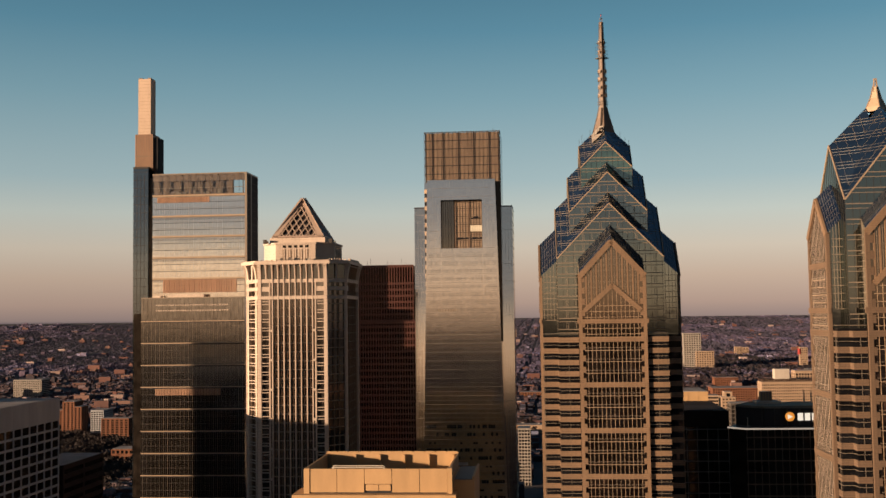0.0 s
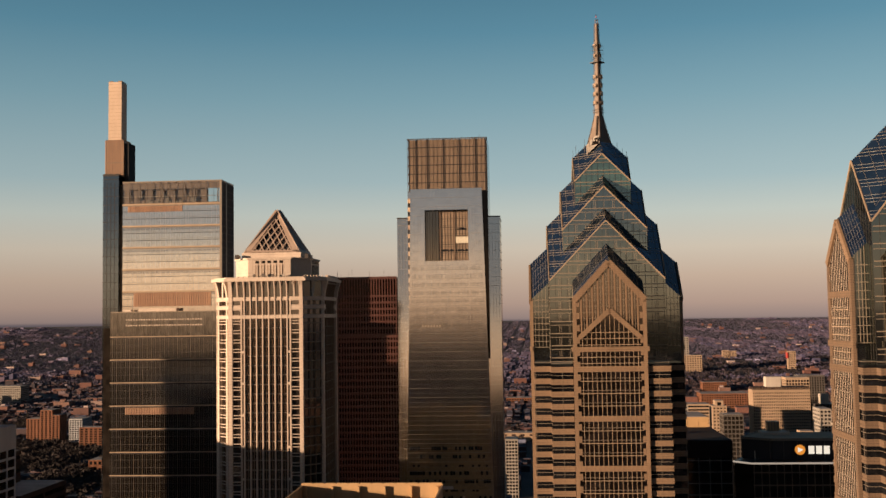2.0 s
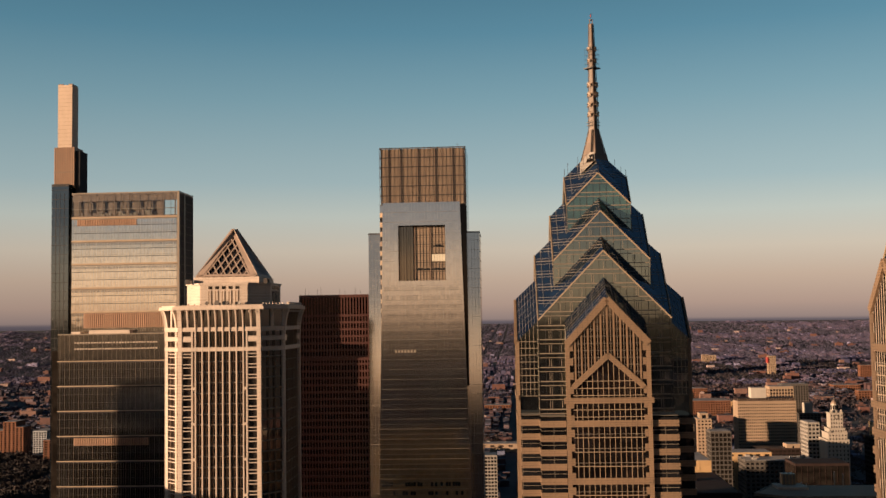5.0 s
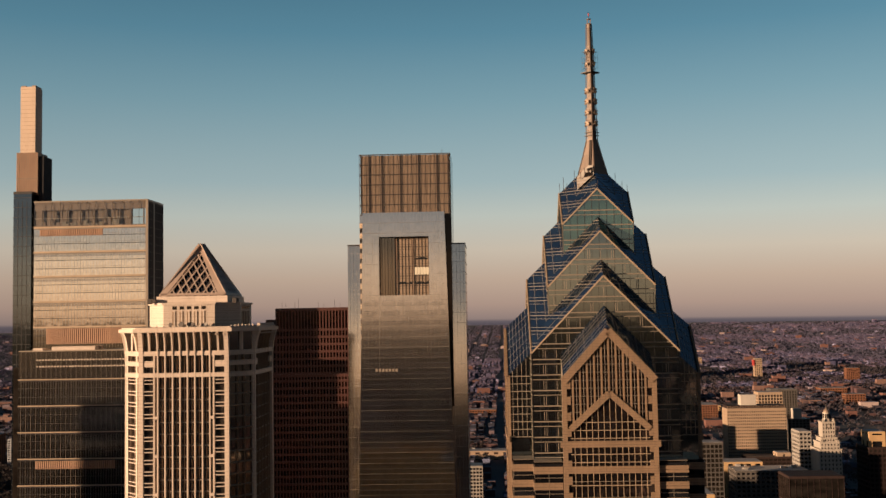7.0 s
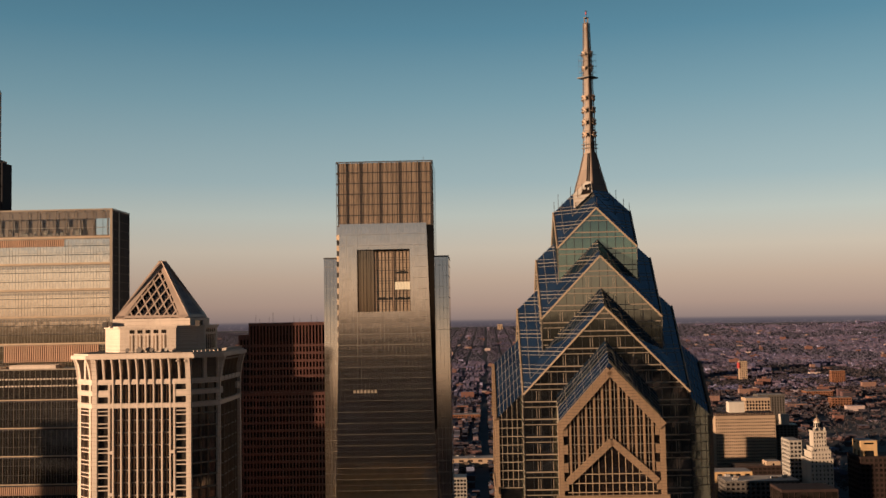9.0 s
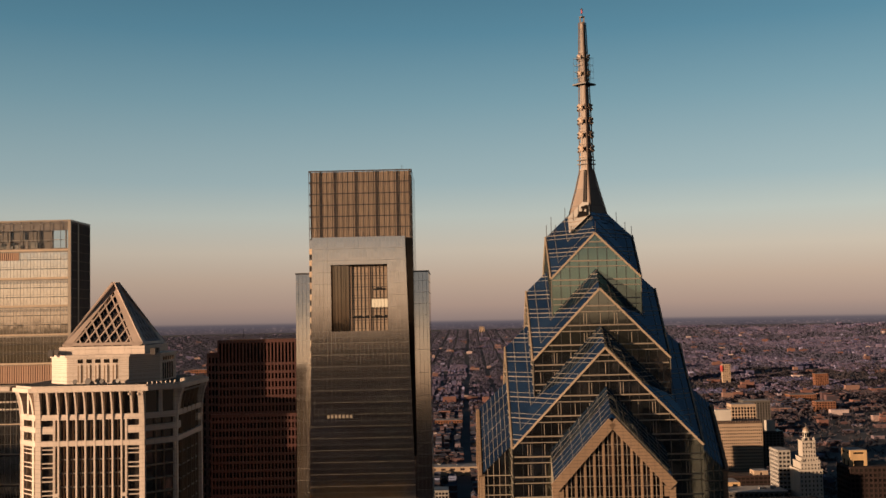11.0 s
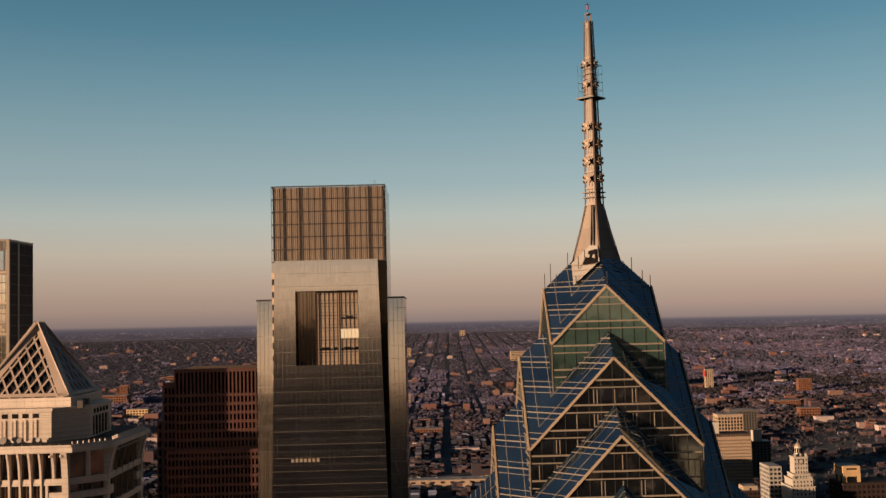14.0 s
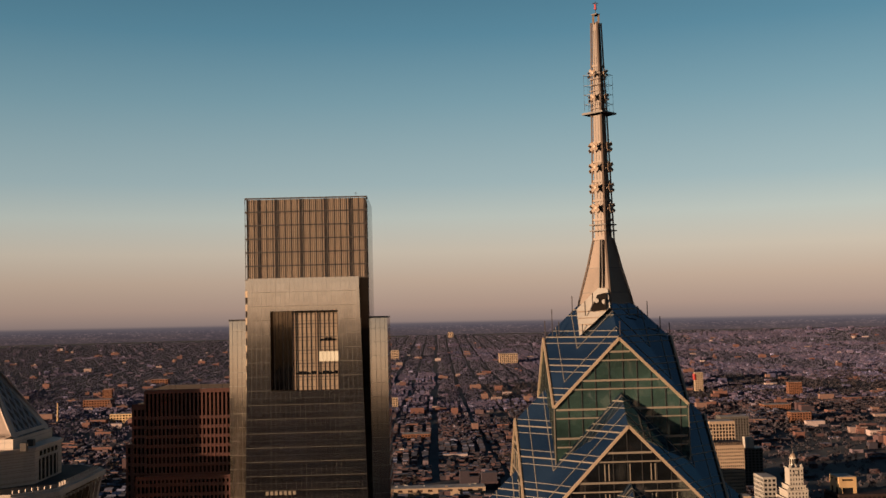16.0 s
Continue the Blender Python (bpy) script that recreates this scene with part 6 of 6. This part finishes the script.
# plain unseen towers, added to cast shade and to show in reflections
for x0, y0, x1, y1, h in ((-372, -78, -330, -28, 157), (-312, -100, -290, -70, 134), (-440, 105, -400, 145, 200), (-470, -30, -430, 10, 178), (-250, -420, -215, -380, 150), (120, -480, 160, -440, 165), (-120, -640, -80, -600, 140), (90, 715, 125, 755, 91), (-640, 625, -600, 665, 165), (-715, 800, -670, 845, 168), (142, 930, 166, 955, 88), (98, 920, 140, 955, 64), (-330, 470, -230, 500, 96), (-305, 560, -245, 600, 92), (-255, 640, -215, 680, 92)):
    grid_block("unseen_plain_tower", x0, y0, x1, y1, h, CONCRETE_GREY, G_DARK, 4, 12, 0.5, 0.2, "plain grey unseen tower, added for its shade and reflections", sides="S")


# ---- the low city ----
def boxes_mesh(name, cen, half, hgt, z0, mats, ridge=None):
    """Many upright boxes in one mesh, with walls in the first material and roofs in the second. ridge: roof pitch height, 0 for flat."""
    n = len(cen)
    v = np.zeros((n, 10, 3))
    sx, sy = np.array([-1, 1, 1, -1]), np.array([-1, -1, 1, 1])
    for k in range(4):
        v[:, k, 0] = v[:, 4 + k, 0] = cen[:, 0] + sx[k] * half[:, 0]
        v[:, k, 1] = v[:, 4 + k, 1] = cen[:, 1] + sy[k] * half[:, 1]
        v[:, k, 2] = z0 - 2
        v[:, 4 + k, 2] = z0 + hgt
    r = np.zeros(n) if ridge is None else ridge
    v[:, 8, 0], v[:, 9, 0] = cen[:, 0] - half[:, 0], cen[:, 0] + half[:, 0]
    v[:, 8, 1] = v[:, 9, 1] = cen[:, 1]
    v[:, 8, 2] = v[:, 9, 2] = z0 + hgt + r
    long_y = half[:, 1] > half[:, 0]
    v[long_y, 8, 0] = v[long_y, 9, 0] = cen[long_y, 0]
    v[long_y, 8, 1], v[long_y, 9, 1] = cen[long_y, 1] - half[long_y, 1], cen[long_y, 1] + half[long_y, 1]
    faces, mi = [], []
    for i in range(n):
        o = 10 * i
        a, b, c, d, e, f, g, h, p, q = range(o, o + 10)
        faces += [(a, b, f, e), (b, c, g, f), (c, d, h, g), (d, a, e, h)]
        mi += [0, 0, 0, 0]
        if r[i] > 0:
            if long_y[i]:
                faces += [(e, f, p), (f, g, q, p), (g, h, q), (h, e, p, q)]
                mi += [0, 1, 0, 1]
            else:
                faces += [(e, f, q, p), (f, g, q), (g, h, p, q), (h, e, p)]
                mi += [1, 0, 1, 0]
        else:
            faces.append((e, f, g, h))
            mi.append(1)
    me = bpy.data.meshes.new(name)
    me.from_pydata(v.reshape(-1, 3).tolist(), [], faces)
    for m in mats:
        me.materials.append(m)
    me.polygons.foreach_set("material_index", mi)
    me.update()
    return me


def island_colours(name, stops, rough=0.9):
    m, nt, N, L, out = nodes(name)
    p = N("ShaderNodeBsdfPrincipled")
    g = N("ShaderNodeNewGeometry")
    r = ramp_node(N, L, g.outputs["Random Per Island"], stops)
    r.color_ramp.interpolation = "CONSTANT"
    co = N("ShaderNodeTexCoord").outputs["Object"]
    n = noise_node(N, L, co, 0.5, 4)
    mr = N("ShaderNodeMapRange")
    mr.inputs["To Min"].default_value, mr.inputs["To Max"].default_value = 0.25, 1.7
    L(n.outputs["Fac"], mr.inputs[0])
    sc = N("ShaderNodeVectorMath")
    sc.operation = "SCALE"
    L(r.outputs[0], sc.inputs[0])
    L(mr.outputs[0], sc.inputs["Scale"])
    L(sc.outputs[0], p.inputs["Base Color"])
    p.inputs["Roughness"].default_value = rough
    L(p.outputs[0], out.inputs[0])
    return m


WALLS = island_colours("row_house_walls", [(0.0, (0.050, 0.023, 0.027)), (0.20, (0.025, 0.016, 0.024)), (0.36, (0.070, 0.034, 0.036)), (0.52, (0.021, 0.016, 0.027)), (0.68, (0.082, 0.047, 0.052)), (0.82, (0.114, 0.081, 0.098)), (0.89, (0.037, 0.021, 0.027)), (0.965, (0.178, 0.145, 0.185)), (1.0, (0.032, 0.022, 0.029))])
ROOFS = island_colours("row_house_roofs", [(0.0, (0.020, 0.023, 0.042)), (0.3, (0.039, 0.043, 0.070)), (0.5, (0.027, 0.028, 0.048)), (0.68, (0.068, 0.073, 0.118)), (0.80, (0.018, 0.020, 0.036)), (0.93, (0.156, 0.170, 0.266)), (1.0, (0.034, 0.037, 0.063))])

# outer walls and roofs: distance haze is mixed into these mauve colours
WALLS_OUTER = island_colours("hazed_outer_walls", [(0.0, (0.079, 0.056, 0.099)), (0.24, (0.052, 0.045, 0.091)), (0.46, (0.099, 0.072, 0.118)), (0.58, (0.047, 0.044, 0.096)), (0.72, (0.116, 0.089, 0.138)), (0.86, (0.145, 0.129, 0.217)), (0.92, (0.054, 0.048, 0.096)), (0.975, (0.236, 0.223, 0.358)), (1.0, (0.059, 0.052, 0.104))])
ROOFS_OUTER = island_colours("hazed_outer_roofs", [(0.0, (0.042, 0.042, 0.094)), (0.3, (0.067, 0.065, 0.136)), (0.5, (0.052, 0.049, 0.106)), (0.68, (0.100, 0.098, 0.196)), (0.80, (0.038, 0.039, 0.086)), (0.92, (0.180, 0.173, 0.324)), (1.0, (0.062, 0.060, 0.123))])

WORKS = island_colours("brick_works_walls", [(0.0, (0.123, 0.054, 0.044)), (0.25, (0.086, 0.040, 0.036)), (0.5, (0.142, 0.077, 0.064)), (0.68, (0.197, 0.134, 0.124)), (0.76, (0.105, 0.044, 0.037)), (0.9, (0.296, 0.222, 0.215)), (1.0, (0.123, 0.052, 0.038))])

# mid and hill trees carry the haze in their bluish base colour too
TWIGS = island_colours("hazed_bare_twigs", [(0.0, (0.051, 0.045, 0.084)), (0.4, (0.067, 0.053, 0.084)), (0.7, (0.041, 0.041, 0.084)), (1.0, (0.059, 0.054, 0.099))])
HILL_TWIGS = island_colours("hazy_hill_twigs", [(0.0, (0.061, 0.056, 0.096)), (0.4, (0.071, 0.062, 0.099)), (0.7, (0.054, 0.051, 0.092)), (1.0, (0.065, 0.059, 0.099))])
EAST_TWIGS = island_colours("dark_east_twigs", [(0.0, (0.028, 0.021, 0.029)), (0.4, (0.036, 0.025, 0.029)), (0.7, (0.023, 0.019, 0.031)), (1.0, (0.030, 0.024, 0.034))])
PARK_TWIGS = island_colours("dark_park_twigs", [(0.0, (0.019, 0.012, 0.011)), (0.4, (0.024, 0.014, 0.013)), (0.7, (0.015, 0.010, 0.011)), (1.0, (0.020, 0.014, 0.014))])


def make_city():
    rs = np.random.RandomState(11)
    # built-up lots that other buildings already fill
    taken = [(170, 935, 216, 1026), (255, 1020, 345, 1075), (290, 815, 345, 900), (360, 1290, 460, 1410), (150, 665, 192, 712), (195, 605, 270, 670), (355, 835, 430, 890), (220, 828, 305, 905), (-52, 810, -28, 846), (-842, 1320, -770, 1370),
             (-752, 1285, -720, 1336), (-712, 1232, -658, 1270), (-595, 992, -540, 1036), (105, 925, 155, 970), (85, 710, 130, 760), (95, 915, 170, 960), (-330, -60, 140, 420), (260, 950, 340, 995), (-126, 1316, 66, 1358)]
    taken += [(x0, y, x1, y + max(14, (x1 - x0) * 0.6)) for _, x0, x1, y, *_ in far_blocks]
    near, trees = [], []

    def ok(x, y):
        return not any(a - 4 < x < c + 4 and b - 4 < y < d + 4 for a, b, c, d in taken)

    def seen(x, y):
        return -(y + 353) * 0.56 - 90 < x < (y + 139) * 0.49 + 90
    by = 520.0
    while by < 4560:
        dc = by - CY
        sc = float(np.interp(dc, [1500, 2300, 3300, 4700], [1.0, 0.72, 0.5, 0.34]))
        px, py = 122.0 * sc, 158.0 * sc
        n = int(by * 0.7 / px) + 6
        for i in range(-n, n):
            bx = -14 + px * i
            cx0, cy0 = bx + px / 2, by + py / 2
            d = math.hypot(cx0 - CX, cy0 - CY)
            if not seen(cx0, cy0) or d > 4790:
                continue
            sh = 0.019 * (cy0 - 1424)
            kind = rs.rand()
            rural = (d > 4250 or (d > 3250 and cx0 < 150)) and noise.noise((cx0 / 500, cy0 / 160, 5.7)) > (-0.32 if cx0 < -500 else -0.2)
            park = rural or (-900 < cx0 < -430 and 820 < cy0 < 1300 and cy0 > 0.55 * (-430 - cx0) + 780) or noise.noise((cx0 / 420 / sc ** 0.5, cy0 / 420, 3.1)) > (0.27 if d < 2000 else 0.13)
            wood = -900 < cx0 < -430 and 820 < cy0 < 1300
            # sparse rail yards and dark open lots to the east
            yard = cx0 > 330 and 1180 < cy0 < 2080 and noise.noise((cx0 / 260, cy0 / 200, 9.4)) > -0.32
            if yard:
                for _ in range(34):
                    trees.append((bx + sh + rs.uniform(0, 1) * px, by + rs.uniform(0, py), rs.uniform(6, 11) * sc))
                for _ in range(rs.randint(2, 6)):
                    w, dd = rs.uniform(5, 14) * sc, rs.uniform(4, 8) * sc
                    x, y = bx + sh + rs.uniform(0.15, 0.85) * px, by + rs.uniform(0.1, 0.9) * py
                    if ok(x, y):
                        near.append((x, y, w, dd, rs.uniform(4, 9) * sc, 0))
                continue
            if park or kind < 0.04:
                for _ in range(260 if wood else 46 if rural else 70):
                    trees.append((bx + sh + rs.uniform(0.13 if i == 0 else 0.07, 0.87 if i == -1 else 0.93) * px, by + rs.uniform(0, py), rs.uniform(7, 13) * sc))
                if rs.rand() < 0.5 and not wood:
                    x, y = cx0 + sh + rs.uniform(-30, 30) * sc, cy0 + rs.uniform(-40, 40) * sc
                    if ok(x, y):
                        near.append((x, y, rs.uniform(8, 18) * sc, rs.uniform(8, 16) * sc, rs.uniform(6, 13) * sc, 0))
                continue
            inner = 9 if i else 13
            big = 0.22 if d < 1500 else 0.10
            if kind < 0.05 + big:
                for _ in range(rs.randint(3, 8)):
                    w, dd = rs.uniform(6, 20), rs.uniform(6, 14)
                    h = rs.choice([8, 10, 13, 17, 26]) * rs.uniform(0.8, 1.2) * (1.3 if d < 1300 else 0.85)
                    x, y = bx + sh + rs.uniform(inner + w, 114 - w) * sc, by + rs.uniform(8 + dd, 150 - dd) * sc
                    if ok(x, y):
                        near.append((x, y, w * sc, dd * sc, h * sc, 0))
                        for _ in range(rs.randint(0, 3)):
                            near.append((x + rs.uniform(-w, w) * 0.7 * sc, y + rs.uniform(-dd, dd) * 0.7 * sc, rs.uniform(1, 4) * sc, rs.uniform(1, 4) * sc, (h + rs.uniform(1.5, 5)) * sc, 0))
                for _ in range(6):
                    trees.append((bx + sh + rs.uniform(0.13 if i == 0 else 0.07, 0.87 if i == -1 else 0.93) * px, by + rs.uniform(0, py), rs.uniform(6, 11) * sc))
                continue
            base = rs.choice([5.5, 6.5, 7.5, 9.0, 11.0])
            fill = rs.choice([0.45, 0.7, 0.9])
            gabled = rs.rand() < 0.25
            along_y = rs.rand() < 0.66
            rows = (inner + 6, 33, 48, 70, 85, 108) if along_y else (13, 34, 50, 73, 89, 112, 128, 148)
            length = 150.0 if along_y else 116.0
            for c in rows:
                u = 9.0 if along_y else float(inner)
                off = rs.uniform(-1.5, 1.5)
                while u < length:
                    L = rs.uniform(5.0, 10.5)
                    dep = rs.uniform(4.2, 6.8)
                    if rs.rand() < fill:
                        x, y = (bx + sh + (c + off) * sc, by + (u + L / 2) * sc) if along_y else (bx + sh + (u + L / 2) * sc, by + (c + off) * sc)
                        if ok(x, y):
                            hx, hy = (dep, L / 2 - 0.05) if along_y else (L / 2 - 0.05, dep)
                            near.append((x, y, hx * sc, hy * sc, (base + rs.uniform(-1.5, 1.8) + (4.5 if rs.rand() < 0.05 else 0)) * sc, 2.6 * sc if gabled and rs.rand() < 0.8 else 0))
                    u += L
            green = 10 + 60 * max(0.0, noise.noise((cx0 / 300, cy0 / 520, 8.3)) + 0.25)
            if cx0 > 140 and d < 3600:
                green = 2.3 * green + 14
            for _ in range(int(green)):
                trees.append((bx + sh + rs.uniform(0.13 if i == 0 else 0.07, 0.87 if i == -1 else 0.93) * px, by + rs.uniform(0, py), rs.uniform(7, 14) * sc))
        by += py
    a = np.array(near)
    z0 = np.array([ground_z(x, y) for x, y in a[:, :2]])
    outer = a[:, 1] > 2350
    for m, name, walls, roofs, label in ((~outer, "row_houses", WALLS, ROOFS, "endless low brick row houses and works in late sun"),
                                         (outer, "outer_row_houses", WALLS_OUTER, ROOFS_OUTER, "outer row houses towards the horizon, haze in their mauve colour")):
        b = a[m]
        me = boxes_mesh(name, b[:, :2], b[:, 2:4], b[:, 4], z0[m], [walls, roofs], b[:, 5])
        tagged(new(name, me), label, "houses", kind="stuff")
    # larger brick and tan works, schools and flats among the rows
    works = []
    for _ in range(420):
        y = rs.uniform(1650, 4300)
        x = rs.uniform(-(y + 353) * 0.56, (y + 139) * 0.49)
        k = float(np.interp(y, [1200, 2050, 3050, 4450], [1.0, 0.72, 0.5, 0.34]))
        if ok(x, y) and math.hypot(x - CX, y - CY) < 4600:
            w, dd, h = rs.uniform(9, 30) * k, rs.uniform(7, 15) * k, rs.choice([11, 13, 15, 18, 26]) * k
            works.append((x, y, w, dd, h, 0))
            if rs.rand() < 0.5:
                works.append((x + rs.uniform(-w, w) * 0.7, y + dd * 0.5, w * 0.3, dd * 0.4, h * rs.uniform(1.1, 1.5), 0))
    b = np.array(works)
    z0 = np.array([ground_z(x, y) for x, y in b[:, :2]])
    tagged(new("brick_works_and_flats", boxes_mesh("brick_works_and_flats", b[:, :2], b[:, 2:4], b[:, 4], z0, [WORKS, ROOFS], b[:, 5])), "larger brick and tan works and flats", "buildings", kind="stuff")
    # the city behind the camera, coarse
    back = []
    for _ in range(5200):
        d, an = rs.uniform(260, 4300), rs.uniform(-1.25, 1.25)
        x, y = d * math.sin(an), -420 - d * math.cos(an)
        if -420 < x < 400 and y > -520:
            continue
        s = 1 + d / 1800
        back.append((x, y, rs.uniform(5, 13) * s, rs.uniform(5, 13) * s, rs.choice([8, 10, 14, 20, 34]) * rs.uniform(0.7, 1.3), 0))
    for _ in range(900):
        x = rs.choice([-1, 1]) * rs.uniform(420, 1500)
        y = rs.uniform(-420, 500)
        if seen(x, y):
            continue
        back.append((x, y, rs.uniform(8, 20), rs.uniform(8, 20), rs.choice([10, 14, 22, 40]) * rs.uniform(0.7, 1.3), 0))
    b = np.array(back)
    z0 = np.array([ground_z(x, y) for x, y in b[:, :2]])
    tagged(new("south_city", boxes_mesh("south_city", b[:, :2], b[:, 2:4], b[:, 4], z0, [WALLS, ROOFS], b[:, 5])), "low brick city blocks stretching south", "houses", kind="stuff")
    # bare winter trees: ragged crowns of twig clumps on short trunks
    for name, label, mat, group in (("park_trees", "bare dark brown park trees", PARK_TWIGS, [q for q in trees if q[1] < 1700 and (q[0] < 140 or q[1] < 1100)]),
                                    ("east_trees", "dense bare dark brown trees among row houses", EAST_TWIGS, [q for q in trees if q[0] >= 140 and 1100 <= q[1] < 2900]),
                                    ("bare_trees", "bare winter street trees and woods, haze in their mauve colour", TWIGS, [q for q in trees if q[0] < 140 and 1700 <= q[1] < 2900]),
                                    ("hill_woods", "bare woods on far hills, haze in their grey-mauve colour", HILL_TWIGS, [q for q in trees if q[1] >= 2900])):
        mb_v, mb_f = [], []
        close = name == "park_trees"
        for x, y, h in group:
            if not ok(x, y):
                continue
            z = ground_z(x, y)
            n = len(mb_v)
            mb_v += [(x - 0.25, y, z - 1), (x + 0.25, y, z - 1), (x, y + 0.3, z - 1), (x, y, z + h * 0.6)]
            mb_f += [(n, n + 1, n + 3), (n + 1, n + 2, n + 3), (n + 2, n, n + 3)]
            for _ in range(40 if close else 9):
                c = Vector((x, y, z + h * 0.62)) + Vector((rs.normal(0, h * 0.22), rs.normal(0, h * 0.22), rs.normal(0, h * 0.17)))
                n = len(mb_v)
                s = h * rs.uniform(0.05, 0.11) if close else h * rs.uniform(0.10, 0.22)
                for _ in range(4):
                    mb_v.append(tuple(c + Vector((rs.normal(0, s), rs.normal(0, s), rs.normal(0, s)))))
                mb_f += [(n, n + 1, n + 2), (n, n + 2, n + 3), (n + 1, n + 3, n + 2)]
        me = bpy.data.meshes.new(name)
        me.from_pydata(mb_v, [], mb_f)
        me.materials.append(mat)
        tagged(new(name, me), label, "trees", kind="stuff")


make_city()
